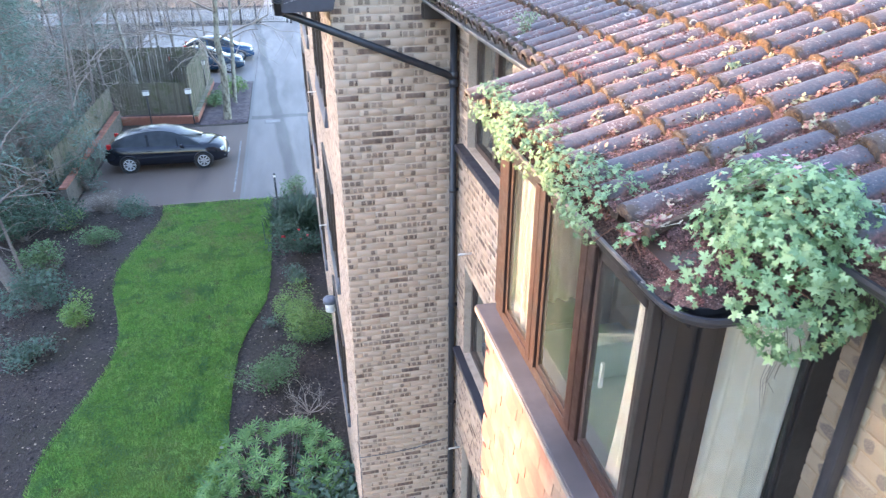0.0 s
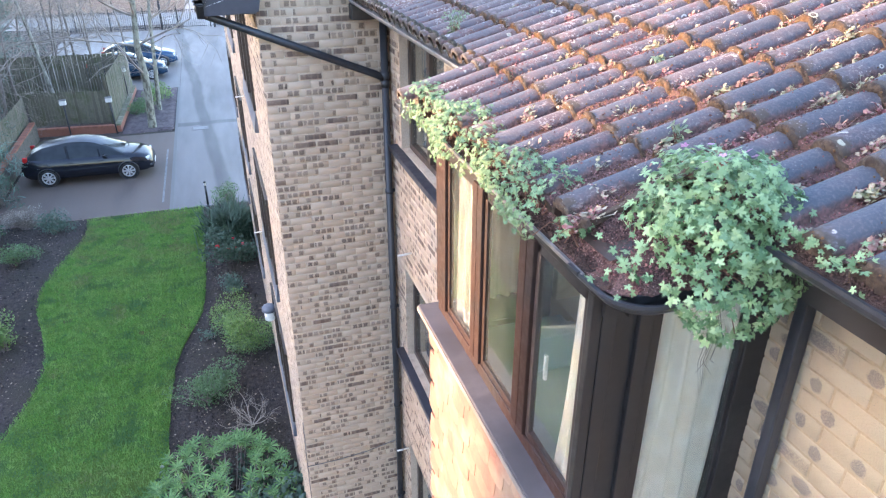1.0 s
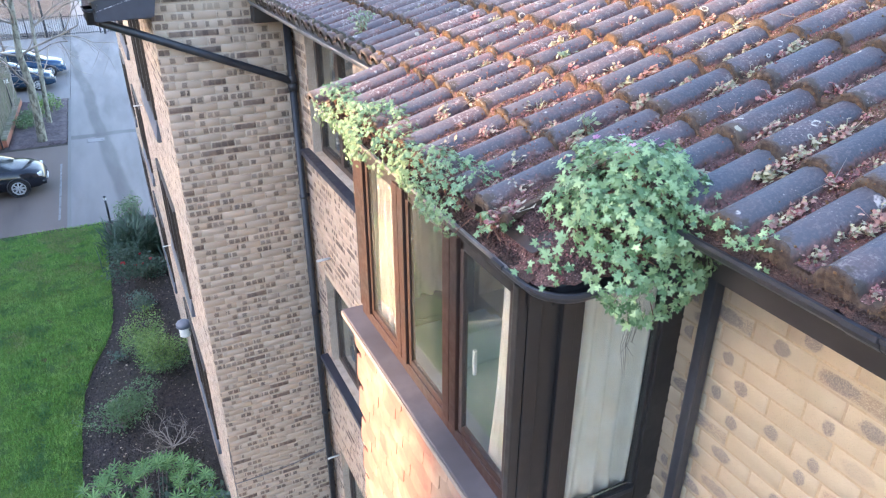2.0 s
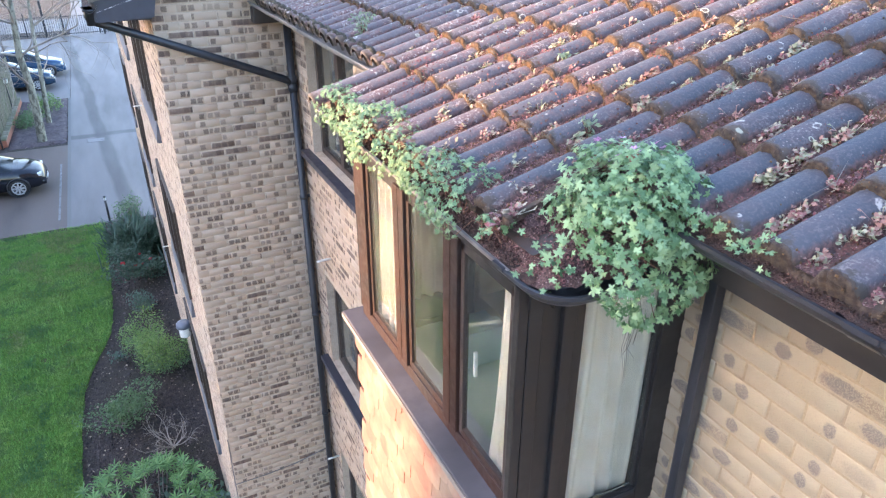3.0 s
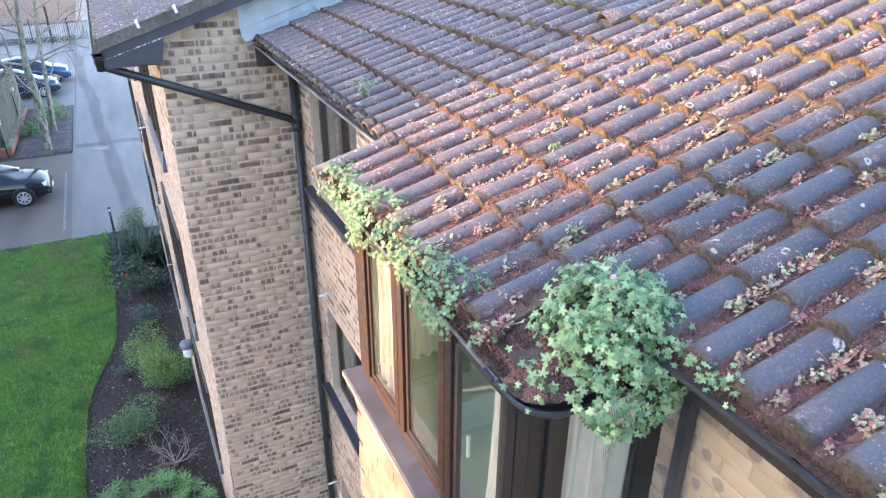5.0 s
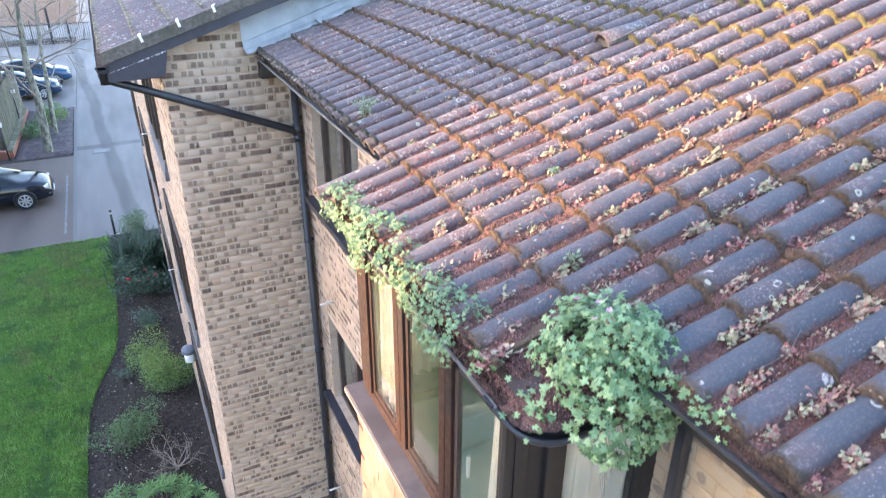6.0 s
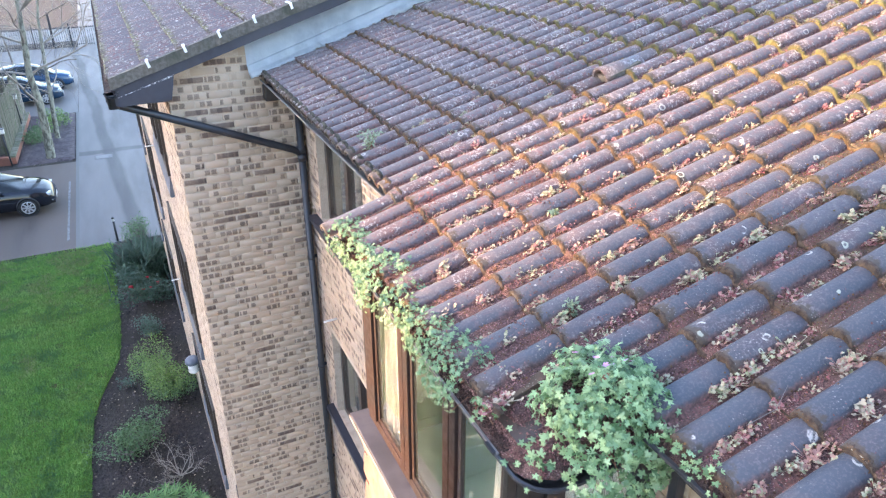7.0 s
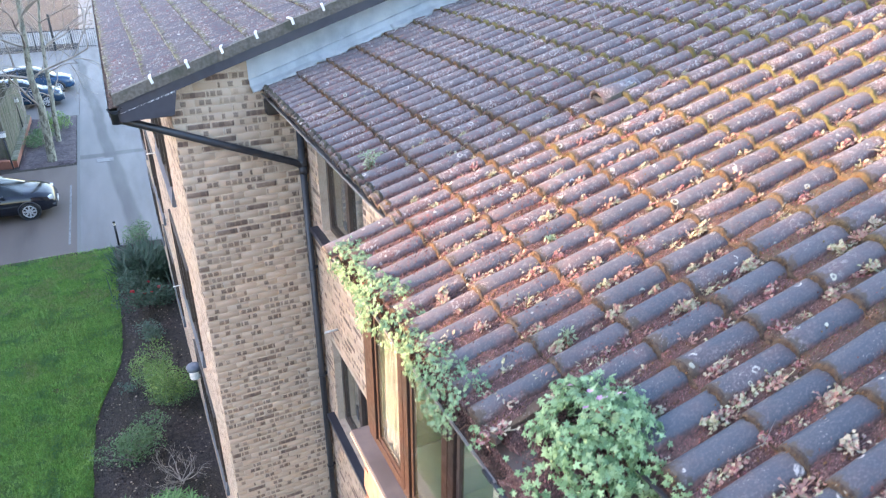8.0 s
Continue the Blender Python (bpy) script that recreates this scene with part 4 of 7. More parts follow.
# corner boards: front edge, return boards with cover strips
part("corner_post", span(BX - 0.02, BX + 0.03, -5.155, -5.19, 7.0, BZ1 + 0.03, 0.006), BLACK_BOARD, bay)
part("corner_board", span(BX + 0.0, -0.50, -5.192, -5.206, 6.93, BZ1 + 0.03, 0.003), BLACK_BOARD, bay)
for x0, x1 in ((BX - 0.042, BX - 0.006), (BX - 0.004, BX + 0.05), (-0.530, -0.478), (-0.474, -0.437)):
    part("cover_strip", span(x0, x1, -5.226 if x1 < -0.44 else -5.214, -5.193, 6.93, BZ1 + 0.03, 0.005), BLACK_BOARD, bay)
part("return_stile", span(-0.095, 0.004, -5.225, -5.12, 6.93, BZ1 + 0.03, 0.006), BLACK_BOARD, bay)
part("return_bead", span(-0.110, -0.096, -5.216, -5.190, 7.03, BZ1 + 0.03, 0.003), BLACK_BOARD, bay)
part("return_rail", span(-0.436, -0.096, -5.224, -5.185, 6.93, 7.028, 0.006), BLACK_BOARD, bay)
part("rail_bead", span(-0.436, -0.112, -5.232, -5.226, 7.005, 7.030, 0.002), BLACK_PLASTIC, bay)
p = part("pane", span(-0.436, -0.096, -5.204, -5.198, 7.03, BZ1 + 0.03), GLASS, bay)
p.visible_shadow = False
part("curtain", pleats(0.35, 1.13, depth=0.020, waves=4.0), CURTAIN, bay, "white pleated curtain", m=pose(-0.445, -5.162, 6.95))
part("curtain", pleats(0.33, 0.88, depth=0.014, waves=4.0), CREAM_CURTAIN_SUN, bay, "cream curtain lit by the sun", m=pose(BX + 0.042, -3.80, BZ0 + 0.06, 0, 0, -90))
part("curtain", pleats(0.13, 0.93, depth=0.010, waves=3.5, lean=-0.07), CURTAIN, bay, "white curtain drawn aside", m=pose(BX + 0.034, -5.03, BZ0 + 0.04, 0, 0, -90))
# Same curtain in a much paler material, as this part lies in shade.
part("curtain", pleats(0.42, 0.90, depth=0.018, waves=5.0), CURTAIN, bay, "cream curtain hanging across the far return", m=pose(BX + 0.045, -3.735, BZ0 + 0.05))
# sill and what is under it
bm = span(-0.775, BX + 0.05, -3.60, -5.24, 7.095, 7.128, 0.006)
part("window_sill", bm, SILL, bay, "wide mauve-brown sill board")
# Thin pale strip added: the sill edge's sunlight is set in its colour.
part("sill_nosing", span(-0.781, -0.7765, -3.602, -5.238, 7.092, 7.120, 0.002), LIT_SILL_EDGE, bay, "pale strip for the sunlit weathered sill edge")
part("apron_body", span(-0.700, -0.62, -3.66, -5.095, 3.9, 7.095), DARK_WOOD, bay)
part("far_body", span(-0.618, -0.002, -3.70, -3.66, 3.9, 6.998), DARK_WOOD, bay)
part("bay_base", span(-0.618, -0.002, -3.702, -5.096, 3.9, 4.0), DARK_WOOD, bay)
part("return_body", span(BX + 0.02, 0.0, -5.215, -5.098, 3.9, 6.93), BLACK_BOARD, bay)


def hanging_tile():
    """A plain clay tile with a rounded foot, face to -x, its top edge at the origin."""
    bm = bmesh.new()
    outline = [(0.0, 0.0), (0.163, 0.0)] + [(0.0815 + 0.0815 * math.cos(a), -0.135 - 0.028 * math.sin(a)) for a in [k * math.pi / 8 for k in range(9)]]
    front = [bm.verts.new((-0.030 + 0.012 * (1 + z / 0.163), -y, z)) for y, z in outline]
    back = [bm.verts.new((-0.018 + 0.012 * (1 + z / 0.163), -y, z)) for y, z in outline]
    bm.faces.new(front)
    n = len(front)
    for k in range(n):
        bm.faces.new((front[k], back[k], back[(k + 1) % n], front[(k + 1) % n]))
    bmesh.ops.recalc_face_normals(bm, faces=bm.faces)
    me = bpy.data.meshes.new("hanging_tile")
    bm.to_mesh(me)
    bm.free()
    return me


ht = hanging_tile()
for r in range(24):
    for k in range(9):
        y = -3.645 - k * 0.166 - (0.083 if r % 2 else 0.0)
        if y > -5.08:
            part("hanging_tile", ht, HANGING, bay, m=pose(-0.700, y, 7.075 - r * 0.114, random.uniform(-0.8, 0.8), random.uniform(-1.0, 0.6), 0))

# room behind the bay
room = thing("wall_room", "plain pale room behind the bay window", "room", kind="structure")
part("floor", span(0.245, 3.0, -5.1, -2.2, 6.28, 6.30), CARPET, room)
part("bay_floor", span(-0.615, -0.004, -5.09, -3.72, 6.28, 6.30), CARPET, room)
part("back", span(3.0, 3.05, -5.1, -2.2, 6.30, 8.2), PLASTER, room)
part("side", span(0.25, 3.0, -2.2, -2.15, 6.30, 8.2), PLASTER, room)
part("side", span(0.25, 3.0, -5.15, -5.1, 6.30, 8.2), PLASTER, room)
desk = thing("desk", "white desk toned blue-grey for shade inside the bay window", "desk", (-0.37, -4.45, 6.30))
part("top", span(-0.20, 0.35, -0.60, 0.60, 0.74, 0.77, 0.006), SHADED_WHITE, desk)
for x in (-0.16, 0.31):
    for y in (-0.56, 0.56):
        part("leg", span(x - 0.02, x + 0.02, y - 0.02, y + 0.02, 0.0, 0.74, 0.003), SHADED_WHITE, desk)
ch = thing("armchair", "teal upholstered chair beside the desk", "chair", (0.55, -4.75, 6.30))
part("seat", box(0, 0, 0.42, 0.55, 0.55, 0.18, 0.05), TEAL, ch)
part("backrest", box(0.24, 0, 0.78, 0.14, 0.55, 0.70, 0.06), TEAL, ch)
for x in (-0.22, 0.22):
    for y in (-0.22, 0.22):
        part("leg", span(x - 0.02, x + 0.02, y - 0.02, y + 0.02, 0, 0.34, 0.003), DARK_WOOD, ch)
pap = tagged(part("paper_sheet", span(-0.105, 0.105, -0.15, 0.15, 0, 0.004), SHADED_WHITE), "pale sheet of paper lying on the desk", "paper")
pap.matrix_basis = pose(-0.35, -4.92, 7.0715, 0, 0, 18)
bedding = tagged(part("box_file", box(0, 0, 0.10, 0.30, 0.10, 0.20, 0.01), SHADED_WHITE), "white box file toned blue-grey for shade on the desk", "box", kind="")
bedding.matrix_basis = pose(-0.30, -4.25, 7.0705, 0, 0, 0)

# ---- roofs ----
SLOPE = math.atan(0.335)
ROLL, GAUGE = 0.156, 0.320


def roof_frame(x, y, c=0.0):
    """The pose of a tile with its lower left corner at plan x, y: local x along -y, local y up the slope."""
    cs, sn = math.cos(SLOPE), math.sin(SLOPE)
    m = Matrix(((0, cs, -sn, x), (-1, 0, 0, y), (0, sn, cs, main_roof(x) + c), (0, 0, 0, 1)))
    return m


def tile_arrays(rolls=2, length=0.41, thick=0.016, lift=0.026, ripple=0.0, pitch=ROLL):
    """A bold-roll tile: pans with half-round rolls, a thick lower lip. uv: height of the roll, distance up the slope."""
    prof = []
    for r in range(rolls):
        o = r * ROLL
        prof += [(o + 0.000, 0.0), (o + 0.026, 0.0), (o + 0.031, 0.004)]
        prof += [(o + 0.0845 - 0.0505 * math.cos(a), 0.007 + 0.045 * math.sin(a)) for a in [math.pi * k / 8 for k in range(9)]]
        prof += [(o + 0.139, 0.003), (o + 0.145, 0.0)]
    prof.append((rolls * ROLL, 0.0))
    prof = [(u * pitch / ROLL, z * (pitch / ROLL) ** 0.8) for u, z in prof]
    n = len(prof)
    v, uv = [], []
    stations = ((0.0, lift), (0.012, lift + 0.002), (0.14, lift * 0.72), (length, 0.0))
    for s, h in stations:
        for u, z in prof:
            wear = ripple * noise.noise((u * 14, s * 9, ripple * 50))
            v.append((u, s, z * (0.95 if s == 0 else 1.0) + h + wear))
            uv.append((z / 0.051 * ROLL / pitch, s))
    for u, z in prof:
        v.append((u, 0.002, z + lift - thick))
        uv.append((z / 0.051, 0.0))
    f = []
    for k in range(len(stations) - 1):
        f += [(k * n + i, k * n + i + 1, (k + 1) * n + i + 1, (k + 1) * n + i) for i in range(n - 1)]
    b = len(stations) * n
    f += [(b + i, b + i + 1, i + 1, i) for i in range(n - 1)]
    return np.array(v), np.array(f), np.array(uv)


TILE_MESHES = []
for k in range(4):
    tv_, tf_, tuv_ = tile_arrays(ripple=0.0015 * k + 0.0005)
    me = mesh_of("roof_tile", tv_, tf_, tuv_, smooth=True)
    TILE_MESHES.append(me)

RIBBED = [mesh_of("roof_tile", *tile_arrays(3, ripple=0.001 * k + 0.0005, pitch=2 * ROLL / 3), smooth=True) for k in range(3)]
Y_TOP = -5.30 + 0.0845 + ROLL * 33  # a tile joint near the wing
COURSE_X = [-0.345 + GAUGE * math.cos(SLOPE) * k for k in range(12)]
roof = thing("roof_main", "weathered purple-brown bold-roll tiled roof with moss and lichen", "roof", kind="structure")
part("deck", mesh_of("deck", [(-0.33, 0, main_roof(-0.33) - 0.02), (-0.33, -9.2, main_roof(-0.33) - 0.02), (4.6, -9.2, main_roof(4.6) - 0.02), (4.6, 0, main_roof(4.6) - 0.02)], [(0, 1, 2, 3)]), DARK_WOOD, roof)
rest_v, rest_f, rest_uv, cnt = [], [], [], 0
for k, x in enumerate(COURSE_X + [COURSE_X[-1] + GAUGE * math.cos(SLOPE) * (j + 1) for j in range(4)]):
    j = 0
    while True:
        y = -0.02 - j * 2 * ROLL - ((-0.02 - Y_TOP) % (2 * ROLL))
        j += 1
        if y < -9.0:
            break
        near = y > -6.75 and k < 12
        m = roof_frame(x - (0.04 if k == 0 and y > -3.4 else 0.0), y) @ pose(random.uniform(-0.003, 0.003), random.uniform(-0.008, 0.008), random.uniform(-0.002, 0.003), random.uniform(-0.5, 0.4), random.uniform(-0.6, 0.6), random.uniform(-0.5, 0.5))
        if near:
            part("roof_tile", random.choice(TILE_MESHES), TILE, roof, m=m)
        else:
            mm = np.array(m)
            rest_v.append(tv_ @ mm[:3, :3].T + mm[:3, 3])
            rest_f.append(tf_ + cnt)
            rest_uv.append(tuv_)
            cnt += len(tv_)
ob = part("tiling", mesh_of("tiling", np.concatenate(rest_v), np.concatenate(rest_f), np.concatenate(rest_uv), smooth=True), TILE, roof)
ob["kind"] = "stuff"
part("far_slope", mesh_of("far_slope", [(4.55, 0, main_roof(4.5)), (4.55, -9.2, main_roof(4.5)), (9.6, -9.2, 8.2), (9.6, 0, 8.2)], [(0, 1, 2, 3)]), TILE, roof)



def crown_uv(bm, up=0.9):
    """Marks a turned tile as all crown for its material."""
    layer = bm.loops.layers.uv.new("UVMap")
    for f in bm.faces:
        for l in f.loops:
            l[layer].uv = (up, 0.25)
    return bm


BAY_EAVE = -0.690
bayroof = thing("roof_bay", "single course of mossy roll tiles over the bay window", "roof", kind="structure")
y = Y_TOP
while y > -3.30:
    y -= 2 * ROLL
y_start = y
for k in range(5):
    m = roof_frame(BAY_EAVE, y_start - k * 2 * ROLL) @ pose(0, random.uniform(-0.008, 0.008), 0.004, random.uniform(-0.4, 0.6), random.uniform(-0.6, 0.6), random.uniform(-0.6, 0.6))
    part("roof_tile", TILE_MESHES[k % 4], TILE, bayroof, m=m)
single = mesh_of("cut_tile", *tile_arrays(1, ripple=0.002), smooth=True)
part("cut_tile", span(0.0, 0.055, 0.02, 0.36, 0.006, 0.026, 0.004), TILE, bayroof, "cut flat end of a tile", m=roof_frame(BAY_EAVE + 0.02, y_start - 10 * ROLL) @ pose(0, 0, 0.006, 2.0, -9.0, -2.0))
part("verge_tile", single, TILE, bayroof, m=roof_frame(-0.783, y_start + ROLL) @ pose(0, 0, 0.010, 0.3, -1.0, 0.8))
bed = span(-0.72, -0.36, y_start + ROLL - 0.140, y_start + ROLL - 0.040, -0.016, 0.034, 0.004)
bed.transform(Matrix(((1, 0, 0, 0), (0, 1, 0, 0), (0.335, 0, 1, 8.455), (0, 0, 0, 1))))
part("verge_bed", bed, CEMENT, bayroof, "mossy cement under the verge tile")
part("deck", mesh_of("deck", [(-0.68, y_start, main_roof(-0.68) - 0.015), (-0.68, y_start - 5.6 * 2 * ROLL, main_roof(-0.68) - 0.015), (-0.2, y_start - 6 * 2 * ROLL, main_roof(-0.2) - 0.02), (-0.2, y_start, main_roof(-0.2) - 0.02)], [(0, 1, 2, 3)]), DARK_WOOD, bayroof)
part("soffit", span(-0.67, 0.0, y_start - 0.02, -5.24, 8.02, 8.075), BLACK_BOARD, bayroof)

# wing roof, one storey line higher
wing = thing("roof_wing", "purple-brown ribbed tile roof with cemented verge and white clips", "roof", kind="structure")
wslope = math.atan(0.325)


def wing_frame(x, y):
    cs, sn = math.cos(wslope), math.sin(wslope)
    return Matrix(((0, cs, -sn, x), (-1, 0, 0, y), (0, sn, cs, wing_roof(x)), (0, 0, 0, 1)))


wv, wf, wuv, cnt = [], [], [], 0
rv_, rf_, ruv_ = tile_arrays(3, pitch=2 * ROLL / 3)
for k in range(15):
    x = -1.70 + GAUGE * math.cos(wslope) * k
    for j in range(49):
        y = 15.1 - j * 2 * ROLL
        m = wing_frame(x, y) @ pose(0, random.uniform(-0.006, 0.006), 0, random.uniform(-0.4, 0.4), random.uniform(-0.5, 0.5), 0)
        if y < 4.4 and k < 9:
            part("roof_tile", random.choice(RIBBED), TILE, wing, m=m)
        else:
            mm = np.array(m)
            wv.append(rv_ @ mm[:3, :3].T + mm[:3, 3])
            wf.append(rf_ + cnt)
            wuv.append(ruv_)
            cnt += len(rv_)
ob = part("tiling", mesh_of("tiling", np.concatenate(wv), np.concatenate(wf), np.concatenate(wuv), smooth=True), TILE, wing)
ob["kind"] = "stuff"
VERGE_Y = 15.1 - 49 * 2 * ROLL


def slope_bar(x0, x1, y0, y1, lo, hi, roofline):
    """A bar that follows a roof slope: lo and hi are heights off the roof plane."""
    bm = bmesh.new()
    n = 90
    rings = []
    for k in range(n + 1):
        x = x0 + (x1 - x0) * k / n
        j = (0.022 if lo > -0.05 else 0.004) * noise.noise((x * 11, y0, 1))
        rings.append([bm.verts.new((x, y, roofline(x) + h)) for y, h in ((y0 + j, lo), (y1, lo), (y1, hi + j), (y0 + j, hi))])
    for a, b in zip(rings, rings[1:]):
        for i in range(4):
            bm.faces.new((a[i], a[(i + 1) % 4], b[(i + 1) % 4], b[i]))
    bm.faces.new(rings[0])
    bm.faces.new(rings[-1])
    bmesh.ops.recalc_face_normals(bm, faces=bm.faces)
    return bm


part("verge_mortar", slope_bar(-1.70, 2.9, VERGE_Y - 0.035, VERGE_Y + 0.03, -0.045, 0.055, wing_roof), CEMENT, wing, "mossy cement verge")
part("barge_board", slope_bar(-1.66, 2.9, VERGE_Y - 0.015, VERGE_Y + 0.008, -0.135, -0.046, wing_roof), NAVY_BOARD, wing, "dark blue-black barge board")
part("soffit", slope_bar(-1.60, 2.9, VERGE_Y + 0.01, 0.02, -0.135, -0.12, wing_roof), NAVY_BOARD, wing)
bm = bmesh.new()
vv = [bm.verts.new((x, y, z)) for y in (VERGE_Y - 0.02, VERGE_Y + 0.012) for x, z in ((-1.66, wing_roof(-1.66) - 0.13), (-1.66, 8.23), (-1.22, 8.25), (-1.17, wing_roof(-1.17) - 0.13))]
for f in ((0, 1, 2, 3), (7, 6, 5, 4), (0, 4, 5, 1), (1, 5, 6, 2), (2, 6, 7, 3), (3, 7, 4, 0)):
    bm.faces.new([vv[i] for i in f])
part("box_end", bm, FLAKED, wing, "boxed eave end board with flaking paint")
part("eave_soffit", span(-1.66, WING_W, VERGE_Y + 0.012, 15.1, 8.23, 8.25), NAVY_BOARD, wing)
part("fascia", span(-1.68, -1.66, VERGE_Y + 0.012, 15.1, 8.23, 8.42), NAVY_BOARD, wing)
for x in [-1.352 + 0.318 * k for k in range(9)]:
    cl = bmesh.new()
    span(-0.012, 0.012, -0.075, 0.045, 0.05, 0.056, bm=cl)
    span(-0.012, 0.012, -0.081, -0.074, 0.0, 0.056, bm=cl)
    part("verge_clip", cl, WHITE_PLASTIC, wing, "white plastic verge clip", m=Matrix.Translation((x, VERGE_Y + 0.02, wing_roof(x) + 0.012)) @ pose(0, 0, 0, 0, -18, random.uniform(-14, 14)))

# lead flashing between the two roofs
fl = thing("lead_flashing", "pale blue-grey stepped lead flashing against the higher roof", "flashing", kind="structure")


def flashing(x0, x1, up):
    bm = bmesh.new()
    rings = []
    n = 34
    for k in range(n + 1):
        x = x0 + (x1 - x0) * k / n
        j = 0.016 * noise.noise((x * 9, 2.0, 0)) + 0.010 * noise.noise((x * 31, 2.0, 0))
        rings.append([bm.verts.new(p) for p in ((x, -0.008, main_roof(x) + up), (x, -0.014, main_roof(x) + 0.165), (x, -0.032, main_roof(x) + 0.158), (x, -0.060, main_roof(x) + 0.105), (x, -0.125 + 1.5 * j, main_roof(x) + 0.088 + 1.6 * j), (x, -0.165 + 3.5 * j, main_roof(x) + 0.066 + 2 * j))])
    for a, b in zip(rings, rings[1:]):
        for i in range(5):
            bm.faces.new((a[i], a[i + 1], b[i + 1], b[i])).smooth = i > 2
    got = bmesh.ops.solidify(bm, geom=bm.faces[:], thickness=0.004)
    return bm


part("sheet", flashing(-0.50, 0.21, 0.42), LEAD, fl)
part("sheet", flashing(0.19, 0.95, 0.45), LEAD, fl, m=Matrix.Translation((0, -0.004, 0.004)))
part("sheet", flashing(0.93, 2.9, 0.45), LEAD, fl, m=Matrix.Translation((0, -0.008, 0.006)))
part("clip", span(0.42, 0.46, -0.03, -0.012, main_roof(0.44) + 0.10, main_roof(0.44) + 0.19, 0.002), LEAD, fl)

# gutters
gut = thing("gutter_main", "faded grey-black plastic eaves gutter with debris", "gutter", group="gutters")
part("channel", sweep_gutter([(-0.335, -0.02, 8.318), (-0.335, -3.30, 8.312)]), GREY_PLASTIC, gut)
part("end_bracket", span(-0.385, -0.10, -0.16, -0.02, 8.13, 8.27, 0.01), BLACK_BOARD, gut, "dark boxed eave end")
part("joint", sweep_gutter([(-0.335, -1.60, 8.320), (-0.335, -1.74, 8.320)], 0.060, 0.009), GREY_PLASTIC, gut)
gut = thing("gutter_near", "black plastic eaves gutter with moss along the tile edge", "gutter", group="gutters")
part("channel", sweep_gutter([(-0.327, -5.42, 8.334), (-0.327, -9.0, 8.330)]), BLACK_PLASTIC, gut)
part("joint", sweep_gutter([(-0.327, -5.98, 8.336), (-0.327, -6.06, 8.336)], 0.060, 0.009), BLACK_PLASTIC, gut)
part("fascia", span(-0.268, -0.250, -5.30, -9.0, 8.172, 8.37), BLACK_BOARD, gut)
part("soffit", span(-0.250, 0.0, -5.26, -9.0, 8.176, 8.197), BLACK_BOARD, gut)
gut = thing("gutter_bay", "black plastic gutter round the bay, full of plants", "gutter", group="gutters")
arc = [(-0.680 + 0.08 * (1 - math.cos(a)), -5.285 - 0.08 * math.sin(a), 8.154) for a in [k * math.pi / 14 for k in range(8)]]
part("channel", sweep_gutter([(-0.680, -3.30, 8.164), (-0.680, -5.20, 8.156)], 0.050, 0.006), GREY_PLASTIC, gut, "weathered grey straight channel")
part("corner_piece", sweep_gutter([(-0.680, -5.16, 8.152)] + arc + [(-0.30, -5.365, 8.154)], 0.054, 0.007), BLACK_PLASTIC, gut)
part("joint_strap", sweep_gutter([(-0.680, -5.13, 8.158), (-0.680, -5.19, 8.158)], 0.058, 0.008), BLACK_PLASTIC, gut)
part("fascia", span(-0.615, -0.60, -3.34, -5.24, 8.085, 8.225), BLACK_BOARD, gut)
part("fascia", span(-0.60, -0.02, -5.262, -5.242, 8.02, 8.24), BLACK_BOARD, gut)
gut = thing("gutter_wing", "dark plastic eaves gutter of the higher roof", "gutter", group="gutters")
part("channel", sweep_gutter([(-1.70, VERGE_Y - 0.03, 8.365), (-1.70, 15.1, 8.37)]), BLACK_PLASTIC, gut)
part("silt", mesh_of("silt", [(-1.75, VERGE_Y - 0.02, 8.362), (-1.75, 15.1, 8.367), (-1.665, 15.1, 8.372), (-1.665, VERGE_Y - 0.02, 8.367)], [(0, 1, 2, 3)]), SILT, gut, "dark silt in the gutter")
part("outlet", lathe([(0.045, -0.16), (0.045, -0.05), (0.06, -0.05), (0.06, -0.03)], 14), BLACK_PLASTIC, gut, m=pose(-1.70, VERGE_Y + 0.06, 8.365))

# rainwater pipes
dp = thing("rainwater_pipe", "black plastic downpipe in the wall corner with a sloping branch", "downpipe", kind="")
part("pipe", tube_mesh("pipe", [(-0.07, -0.06, 0.0), (-0.07, -0.06, 8.27)], 0.036), BLACK_PLASTIC, dp)
part("branch", tube_mesh("branch", [(-1.715, -0.09, 8.32), (-1.72, -0.085, 8.27), (-1.715, -0.075, 8.245), (-1.68, -0.07, 8.225), (-0.16, -0.07, 7.60), (-0.09, -0.065, 7.56)], 0.036), BLACK_PLASTIC, dp)
for z in (7.585, 7.50):
    part("collar", lathe([(0.036, -0.035), (0.046, -0.032), (0.046, 0.032), (0.036, 0.035)], 16), BLACK_PLASTIC, dp, m=pose(-0.07, -0.06, z))
for z in (6.35, 4.9, 3.45, 1.9):
    part("bracket", lathe([(0.036, -0.02), (0.043, -0.018), (0.043, 0.018), (0.036, 0.02)], 16), BLACK_PLASTIC, dp, m=pose(-0.07, -0.06, z))
    part("fixing", box(-0.02, -0.045, z, 0.07, 0.03, 0.03, 0.004), BLACK_PLASTIC, dp)
part("clip", box(-1.0, -0.04, 7.94, 0.03, 0.08, 0.05, 0.004), BLACK_PLASTIC, dp, m=pose(0, 0, 0))
dp2 = thing("square_pipe", "black square plastic downpipe on the near brick wall", "downpipe")
part("pipe", span(-0.062, -0.016, -5.385, -5.342, 3.5, 8.27, 0.008), BLACK_PLASTIC, dp2)
